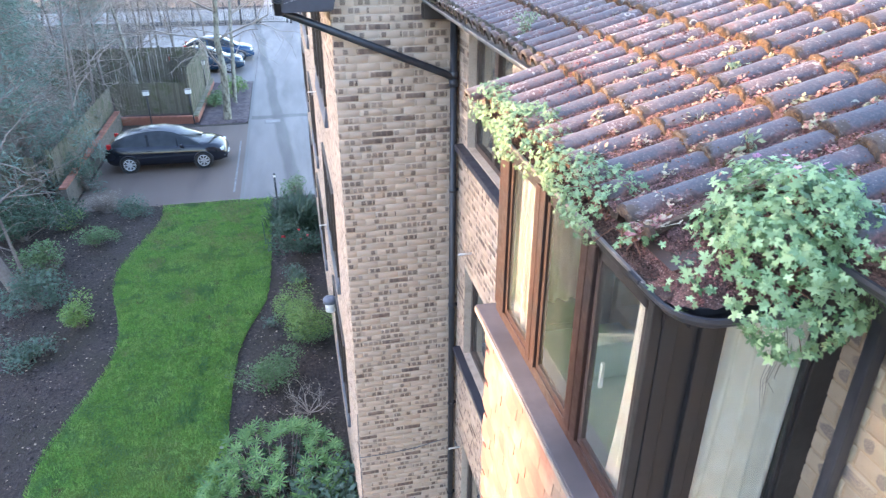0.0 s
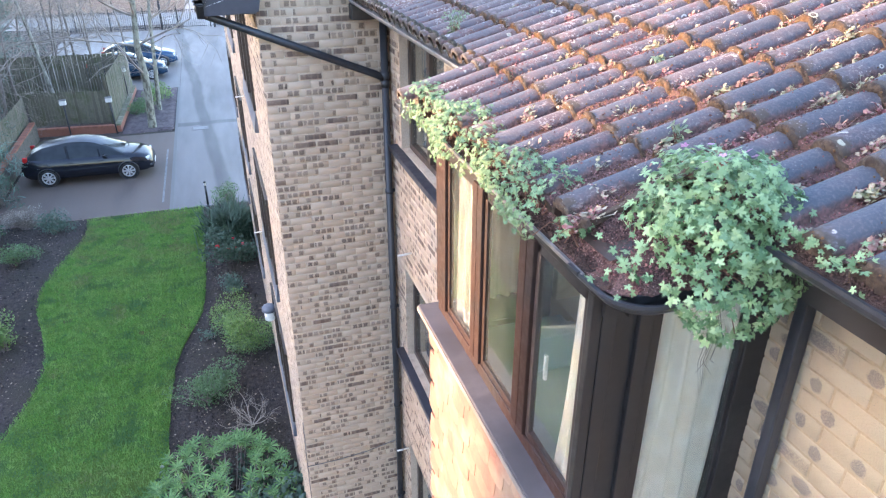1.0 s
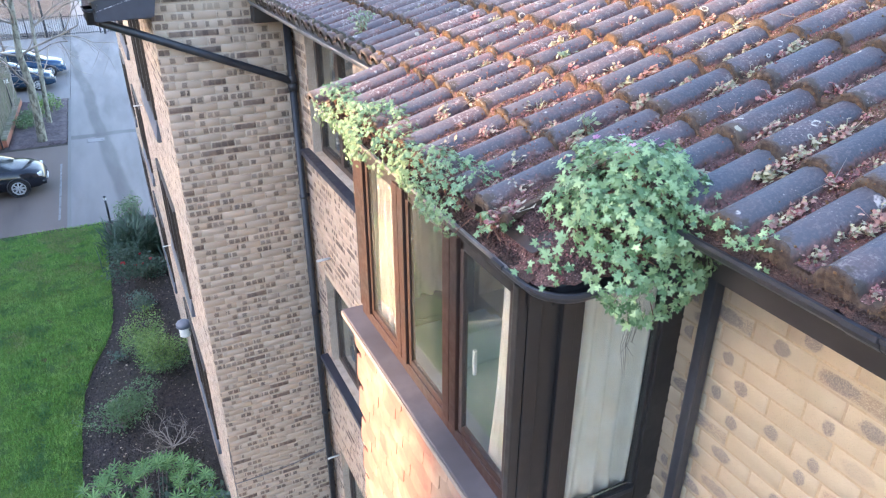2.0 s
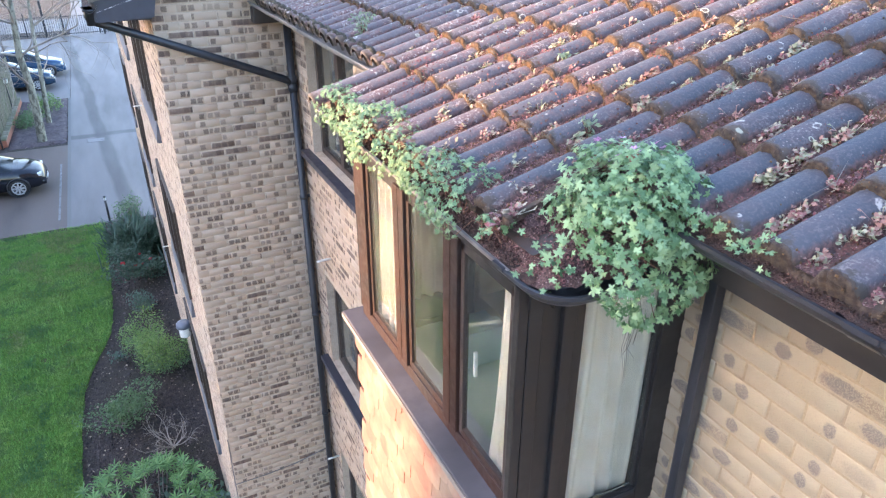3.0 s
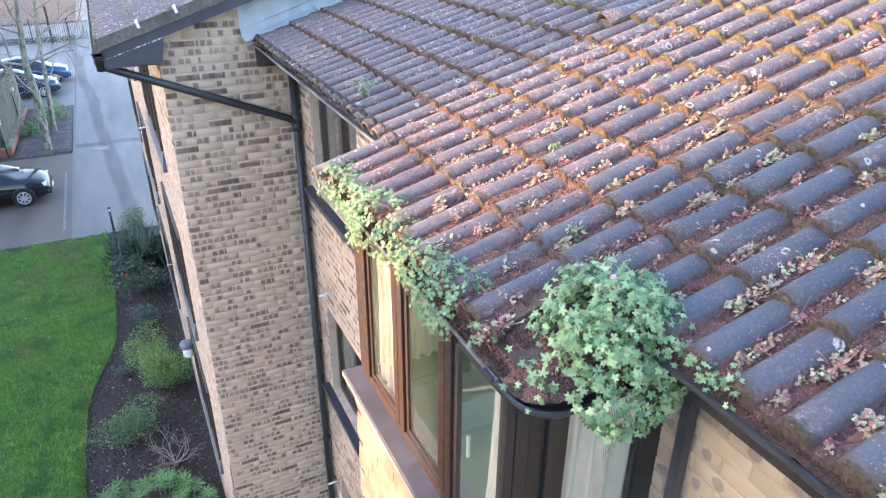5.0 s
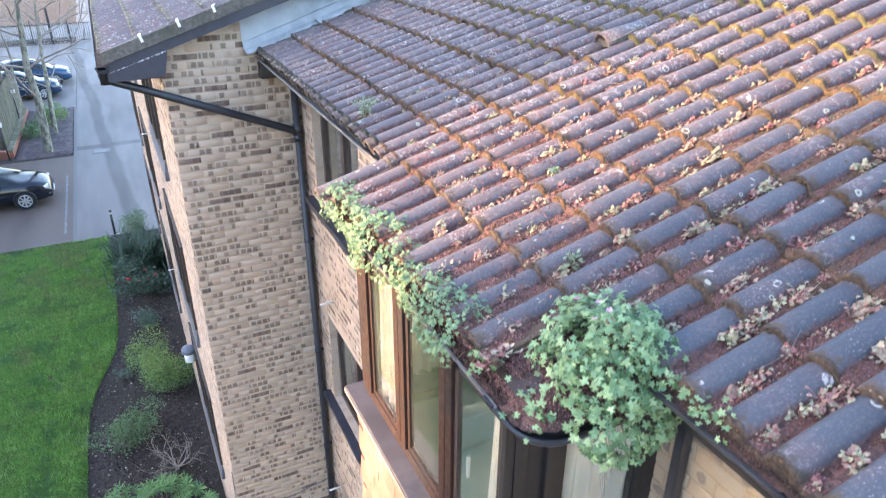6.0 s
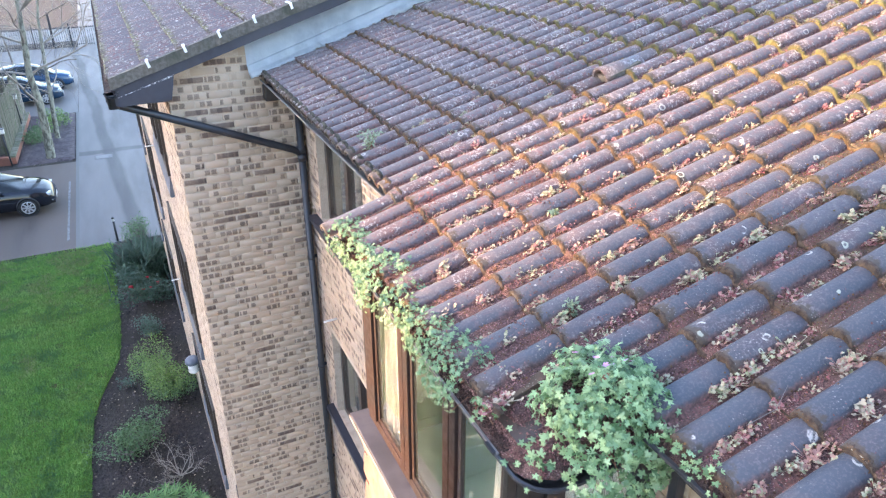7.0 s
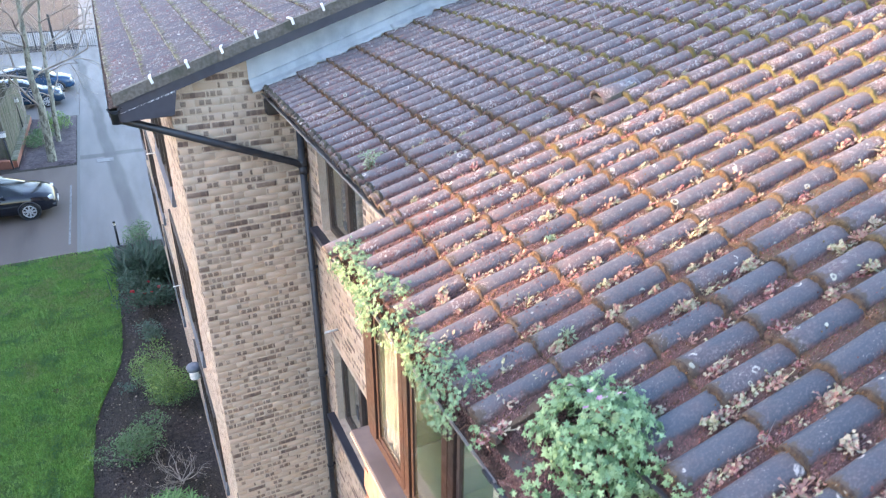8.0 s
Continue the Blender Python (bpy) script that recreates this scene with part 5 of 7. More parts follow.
for z in (6.3,):
    part("bracket", span(-0.068, 0.0, -5.392, -5.334, z - 0.02, z + 0.02, 0.004), BLACK_PLASTIC, dp2)

# overflow pipes, flue, cable
ov = tagged(part("overflow_pipe", tube_mesh("overflow_pipe", [(0.0, 0, 0.0), (-0.12, 0, -0.003), (-0.15, 0, -0.005)], 0.012, 10), WHITE_PLASTIC), "white plastic overflow pipe sticking out of the brick wall", "pipe", "overflow pipes")
ov.matrix_basis = pose(0.0, -0.66, 5.88)
for x, y, z in ((0.0, -0.30, 2.92), (WING_W, 6.0, 6.0), (WING_W, 5.9, 3.35)):
    copy_thing(ov, pose(x, y, z))
fu = thing("boiler_flue", "blue-grey domed flue cap over a cream collar on the wall", "flue", (WING_W, 3.62, 2.9))
part("wall_pipe", tube_mesh("wall_pipe", [(0.0, 0, -0.06), (-0.10, 0, -0.06)], 0.05, 14), GREY_PLASTIC, fu)
part("collar", lathe([(0.075, -0.16), (0.085, -0.15), (0.085, 0.0), (0.075, 0.01)], 18), WHITE_PLASTIC, fu, "cream collar", m=pose(-0.13, 0, 0))
part("cap", lathe([(0.10, 0.01), (0.118, 0.02), (0.118, 0.075), (0.095, 0.105), (0.04, 0.12)], 18), STEEL_BLUE, fu, "blue-grey domed cap", m=pose(-0.13, 0, 0))
cb = thing("wall_cable", "thin grey cable strung across the brick wall", "cable")
part("cable", Tubes().add([(WING_W - 0.012, 0.02, 2.70), (WING_W - 0.01, -0.012, 2.72), (-0.9, -0.012, 2.72), (-0.5, -0.012, 2.75), (-0.12, -0.012, 2.83), (-0.02, -0.014, 2.84), (-0.012, -0.2, 2.80)], 0.006, 6).mesh("cable"), GREY_PLASTIC, cb)
part("drop", Tubes().add([(WING_W - 0.012, 0.03, 3.4), (WING_W - 0.014, 0.05, 2.7), (WING_W - 0.012, 0.02, 1.2), (WING_W - 0.014, 0.03, 0.0)], 0.006, 6).mesh("drop"), GREY_PLASTIC, cb)

# ---- growth on the roof ----
FLAKE_V = [(-0.5, 0, 0), (0, -0.4, 0.14), (0.5, 0.05, -0.05), (0.05, 0.45, 0.10)]
FLAKE_F = [(0, 1, 2, 3)]


def height_of_roll(y):
    """The height of the tile profile over the roof plane at plan y."""
    u = np.mod(Y_TOP - y, ROLL)
    z = 0.007 + 0.045 * np.sqrt(np.clip(1 - ((u - 0.0845) / 0.0505) ** 2, 0, 1))
    return np.where(np.abs(u - 0.0845) < 0.0505, z, 0.0)


RUN = GAUGE * math.cos(SLOPE)


def rough_at(x, y, sx, sy, z):
    return np.array([noise.noise((a * sx, b * sy, z)) for a, b in zip(x, y)])


def tile_lift(x):
    """How far the tile under plan x stands off the roof plane by its overlap."""
    step = np.where(x < COURSE_X[0], (x - BAY_EAVE) / 0.39, np.mod(x - COURSE_X[0], RUN) / RUN)
    return 0.028 * (1 - np.clip(step, 0, 1) * 0.8)


def fill_depth(x, yc):
    """The depth of soil and dead growth lying in the pan at plan x, yc."""
    d = 0.010 + 0.017 * rough_at(x, yc, 2.4, 2.7, 4.0) + 0.011 * rough_at(x, yc, 9.0, 9.0, 6.0)
    d += 0.007 * ((x < 0.25) & (yc > -5.3) & (yc < -3.5)) - 0.003 * (x > 1.1)
    return np.clip(d, -0.006, 0.030)


def on_tiles(x, y, lift):
    """World places on top of the tiles, or of what fills their pans, at plan x, y."""
    yc = Y_TOP - np.round((Y_TOP - y) / ROLL) * ROLL
    fill = fill_depth(x, yc) * (np.abs(y - yc) < 0.034)
    h = np.maximum(height_of_roll(y), fill) + tile_lift(x) + lift
    return np.stack([x - math.sin(SLOPE) * h, y, 8.455 + 0.335 * x + math.cos(SLOPE) * h], 1)


def grid_faces(rows, cols, start=0):
    i, j = np.meshgrid(np.arange(rows - 1), np.arange(cols - 1), indexing="ij")
    q = np.stack([i * cols + j, i * cols + j + 1, (i + 1) * cols + j + 1, (i + 1) * cols + j], -1)
    return q.reshape(-1, 4) + start


def pan_soil():
    """Uneven beds of soil and rotted leaves that fill the pans between the rolls."""
    vs, fs, cnt = [], [], 0
    across = np.array((-0.040, -0.024, -0.009, 0.009, 0.024, 0.040))
    for r in range(1, 46):
        yc = Y_TOP - r * ROLL
        if not -6.9 < yc < -0.1:
            continue
        x = np.arange((BAY_EAVE - 0.01) if -5.16 < yc < -3.4 else -0.345, 3.3, 0.011)
        d = fill_depth(x, np.full(len(x), yc))
        grit = np.array([[noise.noise((a * 60, (yc + b) * 60, 3.0)) for b in across] for a in x])
        h = d[:, None] - 40.0 * np.clip(np.abs(across) - 0.024, 0, 1)[None, :] ** 2 + 0.006 * grit + tile_lift(x)[:, None]
        px = x[:, None] - math.sin(SLOPE) * h
        vs.append(np.stack([px, np.broadcast_to(yc + across, h.shape), 8.455 + 0.335 * x[:, None] + math.cos(SLOPE) * h], -1).reshape(-1, 3))
        fs.append(grid_faces(len(x), len(across), cnt))
        cnt += h.size
    tagged(part("pan_soil", mesh_of("pan_soil", np.concatenate(vs), np.concatenate(fs), smooth=True), PAN_SOIL), "red-brown soil and rotted leaves filling the tile pans", "soil", kind="stuff")


def lip_moss():
    """Cushions of moss that hang over the lower lip of each course."""
    vs, fs, cnt = [], [], 0
    courses_x = [(x, -6.8, -0.12) for x in COURSE_X] + [(BAY_EAVE, -5.16, -3.5)]
    for x, y0, y1 in courses_x:
        y = np.arange(y0, y1, 0.0065)
        roll = height_of_roll(y)
        roll = (np.roll(roll, 1) + roll + np.roll(roll, -1)) / 3
        th = 0.0008 + 0.006 * rough_at(np.full(len(y), x), y, 3.0, 2.6, 1.0) + 0.009 * rough_at(np.full(len(y), x), y, 9.0, 33.0, 2.0)
        if x > 0.4:
            th = th + 0.006 * rough_at(np.full(len(y), x), y, 5.0, 11.0, 3.0)
        th = np.clip(th, -0.004, 0.012)
        if x == COURSE_X[0]:
            tuft = np.clip(0.010 + 0.022 * rough_at(np.full(len(y), x), y, 1.0, 42.0, 9.0), 0.0, 0.022)
            th = np.where(y > -3.30, np.maximum(th, tuft), th)
        soft = 0.005 * rough_at(np.full(len(y), x), y, 1.0, 95.0, 5.0)
        prof = ((0.018, -0.004, 0.0), (0.008, 0.0002, 0.45), (0.001, 0.001, 0.55), (-0.003, -0.004, 0.2), (-0.005, -0.013, 0.0), (-0.006, -0.030, 0.0))
        out = (0.0, 0.15, 0.5, 1.0, 1.2, 0.9)
        if x == COURSE_X[0]:
            prof = prof[:-1] + ((-0.004, -0.062, 0.0),)
        rows = []
        for (s, h, up), o in zip(prof, out):
            ss = s - (th + soft) * o
            hh = roll + 0.028 + h + (th + soft) * up
            ss, hh = ss + rng.uniform(-0.002, 0.002, len(y)) * (o > 0), hh + rng.uniform(-0.0015, 0.0025, len(y)) * (o > 0)
            rows.append(np.stack([x + math.cos(SLOPE) * ss - math.sin(SLOPE) * hh, y, main_roof(x) + math.sin(SLOPE) * ss + math.cos(SLOPE) * hh], -1))
        vs.append(np.stack(rows, 1).reshape(-1, 3))
        fs.append(grid_faces(len(y), len(prof), cnt))
        cnt += len(y) * len(prof)
    tagged(part("lip_moss", mesh_of("lip_moss", np.concatenate(vs), np.concatenate(fs)), LIP_MOSS), "orange and brown moss cushions hanging over the tile edges", "moss", kind="stuff")


def silt_height(x, y):
    edge = min(1.0, max(0.0, (y + 5.41) / 0.10))
    bank = min(1.0, (x + 0.712) / 0.10)
    heap = 1.15 * min(1.0, max(0.0, (-4.62 - y) / 0.22)) * (0.75 + 0.5 * noise.noise((x * 9, y * 9, 8.0)))
    return 8.152 + (0.090 * bank * bank * (3 - 2 * bank) * heap + 0.24 * (x + 0.712)) * edge


def corner_silt():
    """The bank of silt at the corner where the bay gutter is choked."""
    bm = bmesh.new()
    nx_c, ny_c = 34, 70
    rows = []
    for j in range(ny_c + 1):
        row = []
        for i in range(nx_c + 1):
            x, y = -0.722 + 0.43 * i / nx_c, -4.62 - 0.775 * j / ny_c
            away = math.hypot(x + 0.60, y + 5.285)
            if x < -0.60 and y < -5.285 and away > 0.115:
                x, y = -0.60 + (x + 0.60) * 0.115 / away, -5.285 + (y + 5.285) * 0.115 / away
            z = silt_height(x, y) + 0.012 * noise.noise((x * 22, y * 22, 1)) + 0.008 * noise.noise((x * 70, y * 70, 4))
            row.append(bm.verts.new((x, y, z)))
        rows.append(row)
    for a, b in zip(rows, rows[1:]):
        for i in range(nx_c):
            bm.faces.new((a[i], a[i + 1], b[i + 1], b[i])).smooth = True
    tagged(part("gutter_silt", bm, PAN_SOIL), "red-brown silt banked up in the gutter corner", "silt", kind="stuff")
    n = 5200
    x, y = rng.uniform(-0.70, -0.37, n), rng.uniform(-5.38, -4.66, n)
    x = np.where(y < -5.30, np.maximum(x, -0.66), x)
    z = np.array([silt_height(a, b) for a, b in zip(x, y)]) + rng.uniform(-0.002, 0.014, n)
    v, f = scatter(FLAKE_V, FLAKE_F, np.stack([x, y, z], 1), turns_random(n, 0.3), rng.uniform(0.005, 0.013, n))
    tagged(part("corner_litter", mesh_of("corner_litter", v, f), DEBRIS), "maroon dead leaves lying on the silt in the gutter corner", "litter", kind="stuff")


def moss_on_roof():
    """Flakes and crumbs of dead growth on the pans' soil, and moss along the lower lips."""
    pan_soil()
    lip_moss()
    corner_silt()
    xs, ys = [], []
    for r in range(46):
        yc = Y_TOP - r * ROLL
        if not -6.8 < yc < -0.1:
            continue
        n = 2300
        x = (BAY_EAVE if -5.16 < yc < -3.4 else -0.33) + 3.6 * rng.uniform(0, 1, n) ** 1.15
        xs.append(x)
        ys.append(yc + rng.normal(0, 0.015, n))
    x, y = np.concatenate(xs), np.concatenate(ys)
    yc = Y_TOP - np.round((Y_TOP - y) / ROLL) * ROLL
    keep = fill_depth(x, yc) > rng.uniform(-0.004, 0.014, len(x))
    x, y = x[keep], y[keep]
    n = len(x)
    p = on_tiles(x, y, rng.uniform(0.0, 0.006, n))
    v, f = scatter(FLAKE_V, FLAKE_F, p, turns_random(n, 0.35), rng.uniform(0.003, 0.010, n))
    tagged(part("roof_debris", mesh_of("roof_debris", v, f), DEBRIS), "red-brown flakes of moss and dead leaves lying in the tile pans", "moss", kind="stuff")
    # deeper heaps above the bay, spilling over the rolls
    n = 9000
    a, b = rng.uniform(BAY_EAVE, 0.35, n), rng.uniform(-5.14, -3.6, n)
    depth = rough_at(a, b, 4.2, 4.2, 7.0) + 0.5 * rough_at(a, b, 13.0, 13.0, 2.0)
    ok = depth > rng.uniform(0.0, 0.5, n)
    heap = on_tiles(a[ok], b[ok], rng.uniform(0.0, 0.010, ok.sum()))
    v, f = scatter(FLAKE_V, FLAKE_F, heap, turns_random(len(heap), 0.2), rng.uniform(0.005, 0.013, len(heap)))
    tagged(part("roof_heaps", mesh_of("roof_heaps", v, f), DEBRIS), "maroon heaps of dead moss and leaves over the bay tiles", "moss", kind="stuff")
    pick = rng.uniform(0, 1, len(x)) < 0.20
    p = on_tiles(x[pick], y[pick] + rng.normal(0, 0.006, pick.sum()), rng.uniform(0.0, 0.004, pick.sum()))
    v, f = scatter(CLUMP_V, CLUMP_F, p, turns_random(len(p)), rng.uniform(0.002, 0.0055, len(p)))
    tagged(part("roof_crumbs", mesh_of("roof_crumbs", v, f), MOSS), "brown crumbs of moss lying in the tile pans", "moss", kind="stuff")
    place, size = [], []
    for x in COURSE_X:
        n = 1900
        y = rng.uniform(-6.7, -0.2, n)
        if x == COURSE_X[0]:
            y = y[y < -3.2]
        z = height_of_roll(y)
        keep = np.array([0.80 + 1.0 * noise.noise((x * 2.0, b * 2.3, 9.0)) for b in y]) > rng.uniform(0.1, 1.0, len(y))
        y, z = y[keep], z[keep]
        k = z + 0.026 - rng.uniform(0.0, 0.026, len(y))
        a = x - rng.uniform(-0.006, 0.010, len(y))
        place.append(np.stack([a - math.sin(SLOPE) * k, y, main_roof(a) + k], 1))
        size.append(rng.uniform(0.002, 0.0055, len(y)))
    place, size = np.concatenate(place), np.concatenate(size)
    v, f = scatter(CLUMP_V, CLUMP_F, place, turns_random(len(place)), size)
    tagged(part("roof_moss", mesh_of("roof_moss", v, f), MOSS), "brown and orange moss crust along the tile edges", "moss", kind="stuff")
    # what has slid down into the gutters
    place = []
    for x0, y0, y1, z0, n in ((-0.320, -5.45, -6.8, 8.348, 14000), (-0.676, -3.4, -5.2, 8.172, 9000)):
        place.append(np.stack([x0 + rng.uniform(-0.044, 0.040, n), rng.uniform(y1, y0, n), z0 + rng.uniform(-0.012, 0.010, n)], 1))
    place = np.concatenate(place)
    for x0, x1, y0, y1, z0, z1 in ((-0.376, -0.272, -5.44, -8.9, 8.332, 8.392), (-0.724, -0.620, -3.42, -5.30, 8.150, 8.202)):
        bm = bmesh.new()
        m, w = int((y0 - y1) / 0.012), 8
        rows = [[bm.verts.new((x0 + (x1 - x0) * i / w, y0 + (y1 - y0) * j / m, z0 + (z1 - z0) * i / w + 0.010 * noise.noise((i * 0.5, j * 0.45, 2.0)) + 0.006 * noise.noise((i * 1.3, j * 1.2, 5.0)))) for i in range(w + 1)] for j in range(m + 1)]
        for a, b in zip(rows, rows[1:]):
            for i in range(w):
                bm.faces.new((a[i], a[i + 1], b[i + 1], b[i])).smooth = True
        tagged(part("gutter_silt", bm, SILT), "dark red-brown silt lying in the gutter", "silt", kind="stuff")
    half = len(place) // 2
    rng.shuffle(place)
    v, f = scatter(FLAKE_V, FLAKE_F, place[:half], turns_random(half, 0.2), rng.uniform(0.004, 0.011, half))
    tagged(part("gutter_debris", mesh_of("gutter_debris", v, f), GUTTER_LITTER), "dark red-brown litter filling the gutters", "litter", kind="stuff")
    v, f = scatter(CLUMP_V, CLUMP_F, place[half:], turns_random(len(place) - half), rng.uniform(0.0018, 0.0045, len(place) - half))
    tagged(part("gutter_moss", mesh_of("gutter_moss", v, f), GUTTER_LITTER), "dark brown moss filling the gutters", "moss", kind="stuff")


moss_on_roof()


def leaf_shape(lobes=5, deep=0.34, cup=0.10):
    """A palmate leaf with toothed lobes in the xy plane, its stalk at the origin, tip to +y."""
    v = [(0.0, 0.12, 0.02)]
    edge = ((-30, 0.0), (-25, 0.67), (-18, 0.50), (-14, 0.87), (-8, 0.68), (0, 1.0), (8, 0.68), (14, 0.87), (18, 0.50), (25, 0.67))
    spread = 60.0 if lobes == 5 else 72.0
    for k in range(lobes):
        mid = (k - (lobes - 1) / 2) * spread
        reach = 0.62 * (1.0 - 0.17 * abs(k - (lobes - 1) / 2))
        for off, r in edge:
            a = radians(mid + off * spread / 60.0)
            q = reach * (r if r else deep)
            v.append((q * math.sin(a), 0.12 + q * math.cos(a), 0.02 - cup * (q / 0.5) ** 2 + (0.035 if abs(off) < 6 else -0.015)))
    n = len(v)
    f = [(0, k, k + 1) for k in range(1, n - 1)]
    return np.array(v), np.array(f)


def leaf_mesh(name, lobes, deep, cup):
    v, f = leaf_shape(lobes, deep, cup)
    return mesh_of(name, v, f)


LEAVES = [leaf_mesh("leaf", 5, 0.33, c) for c in (0.05, 0.14, 0.24)]
LEAVES += [leaf_mesh("leaf", 3, 0.34, 0.1)]
DEAD_MESH = leaf_mesh("leaf", 5, 0.36, 0.22)
LEAVES_PALE = [leaf_mesh("leaf", 5, 0.20, c) for c in (0.08, 0.18)]


def leafy_plant(name, label, base, spots, sizes, meshes, material, flowers=(), stems=24, deep=0.33):
    """Leaves as pieces of their own at spots (place, outward), on thin stems from the base."""
    t = thing(name, label, "plant", base)
    b = Vector(base)
    tb = Tubes()
    jv, jf, jn = [], [], 0
    tv0, tf0 = leaf_shape(5, deep, 0.12)
    for k, ((p, n), s) in enumerate(zip(spots, sizes)):
        p, n = Vector(p) - b, Vector(n).normalized()
        turn = n.to_track_quat("Z", "Y").to_matrix().to_4x4() @ pose(0, 0, 0, random.uniform(-42, 42), random.uniform(-42, 42), random.uniform(0, 360))
        mm = Matrix.Translation(p) @ turn @ Matrix.Scale(s, 4)
        if k % 4 == 0 and k < 1200:
            dead = k % 39 == 0
            part("leaf", DEAD_MESH if dead else meshes[k % len(meshes)], DEAD_LEAF if dead else material, t, "dead red-brown leaf" if dead else "", m=mm)
        else:
            mm = np.array(mm)
            jv.append(tv0 @ mm[:3, :3].T + mm[:3, 3])
            jf.append(tf0 + jn)
            jn += len(tv0)
        if k % max(1, len(sizes) // stems) == 0 and (p.length < 0.24 or name == "trailing_geranium"):
            root = Vector((random.uniform(-0.06, 0.06), random.uniform(-0.06, 0.06), -0.02)) if name != "trailing_geranium" else Vector((random.uniform(-0.02, 0.02), p.y + random.uniform(-0.08, 0.08), 0.0))
            mid = (root + p) / 2 + Vector((0, 0, 0.04))
            tb.add([root, mid, p], [0.003, 0.0022, 0.0014], 4)
    part("foliage", mesh_of("foliage", np.concatenate(jv), np.concatenate(jf)), material, t)["kind"] = "stuff"
    part("stem_tangle", tb.mesh("stem_tangle"), STEM, t, "thin red-brown stems")["kind"] = "stuff"
    pv = np.array([(0, 0, 0), (-0.3, 0.5, 0.1), (0, 0.75, 0.15), (0.3, 0.5, 0.1)])
    allv, allf = [], []
    for k in range(5):
        a = 2 * math.pi * k / 5
        rot = np.array([[math.cos(a), -math.sin(a), 0], [math.sin(a), math.cos(a), 0], [0, 0, 1]])
        allv.append(pv @ rot.T)
        allf.append(np.array([(0, 1, 2, 3)]) + 4 * k)
    fm = mesh_of("flower", np.concatenate(allv), np.concatenate(allf))
    for p in flowers:
        part("flower", fm, PINK, t, "small pink flower", m=Matrix.Translation(Vector(p) - b) @ pose(0, 0, 0, random.uniform(-50, 10), random.uniform(-30, 30), 0) @ Matrix.Scale(0.016, 4))
    return t


def near_geranium():
    spots, sizes = [], []
    c = np.array((-0.42, -5.335, 8.33))
    while len(spots) < 1500:  # the mound
        d = rng.normal(size=3)
        d /= np.linalg.norm(d)
        if d[2] < -0.25 or (len(spots) > 160 and noise.noise((d[0] * 3.3, d[1] * 3.3, d[2] * 3.3 + 9)) < -0.22):
            continue
        r = rng.uniform(0.78, 1.06) if len(spots) > 160 else rng.uniform(0.4, 0.75)
        bump = 1.0 + 0.42 * noise.noise((d[0] * 2.4, d[1] * 2.4, d[2] * 2.4 + 3))
        p = c + d * r * bump * np.array((0.215, 0.205, 0.192))
        spots.append((p, d + np.array((-0.15, -0.25, 0.6))))
        sizes.append(rng.uniform(0.024, 0.044))
    for _ in range(300):  # hanging over the corner of the gutter
        t = rng.uniform(0, 1)
        drop = rng.uniform(0, 1) ** 1.2
        x = -0.61 + 0.35 * t
        p = np.array((x, -5.44 - 0.08 * math.sin(math.pi * drop) - 0.04 * rng.uniform(), 8.31 - 0.285 * drop * (0.35 + 0.65 * math.sin(math.pi * min(1, t * 0.85 + 0.05)))))
        spots.append((p, (-0.25 + rng.normal(0, 0.3), -0.9, 0.5 + rng.normal(0, 0.3))))
        sizes.append(rng.uniform(0.025, 0.044))
    for _ in range(62):  # trailing along the near gutter
        y = rng.uniform(-5.77, -5.5)
        p = np.array((-0.37 + rng.normal(0, 0.024), y, 8.385 + rng.normal(0, 0.018)))
        spots.append((p, (-0.5, -0.3, 0.8)))
        sizes.append(rng.uniform(0.020, 0.034))
    for _ in range(75):  # trailing along the bay gutter
        p = np.array((-0.62 + rng.normal(0, 0.06), rng.uniform(-5.44, -5.24), 8.23 + rng.normal(0, 0.040)))
        spots.append((p, (-0.5, -0.3, 0.8)))
        sizes.append(rng.uniform(0.026, 0.044))
    high = sorted((s[0] for s in spots[160:1500]), key=lambda q: -q[2])[:90]
    fl = [tuple(q + np.array((-0.005, -0.008, 0.016))) for q in high[::12]]
    t = leafy_plant("geranium_plant", "bushy green wild geranium with pink flowers growing in the gutter corner", tuple(c - (0, 0, 0.15)), spots, sizes, LEAVES, GERANIUM, fl, 40)
    for k in range(7):
        x = -0.03 + 0.008 * k
        tb = Tubes().add([(x, -0.04, -0.03), (x + 0.01, -0.08, -0.16), (x + random.uniform(-0.01, 0.02), -0.07, -0.26), (x + random.uniform(-0.03, 0.05), -0.065, -0.38 + 0.02 * k)], [0.0014, 0.0012, 0.001, 0.0006], 4)
        part("dry_stem", tb.mesh("dry_stem"), BARK, t, "dry thin hanging stem")


near_geranium()


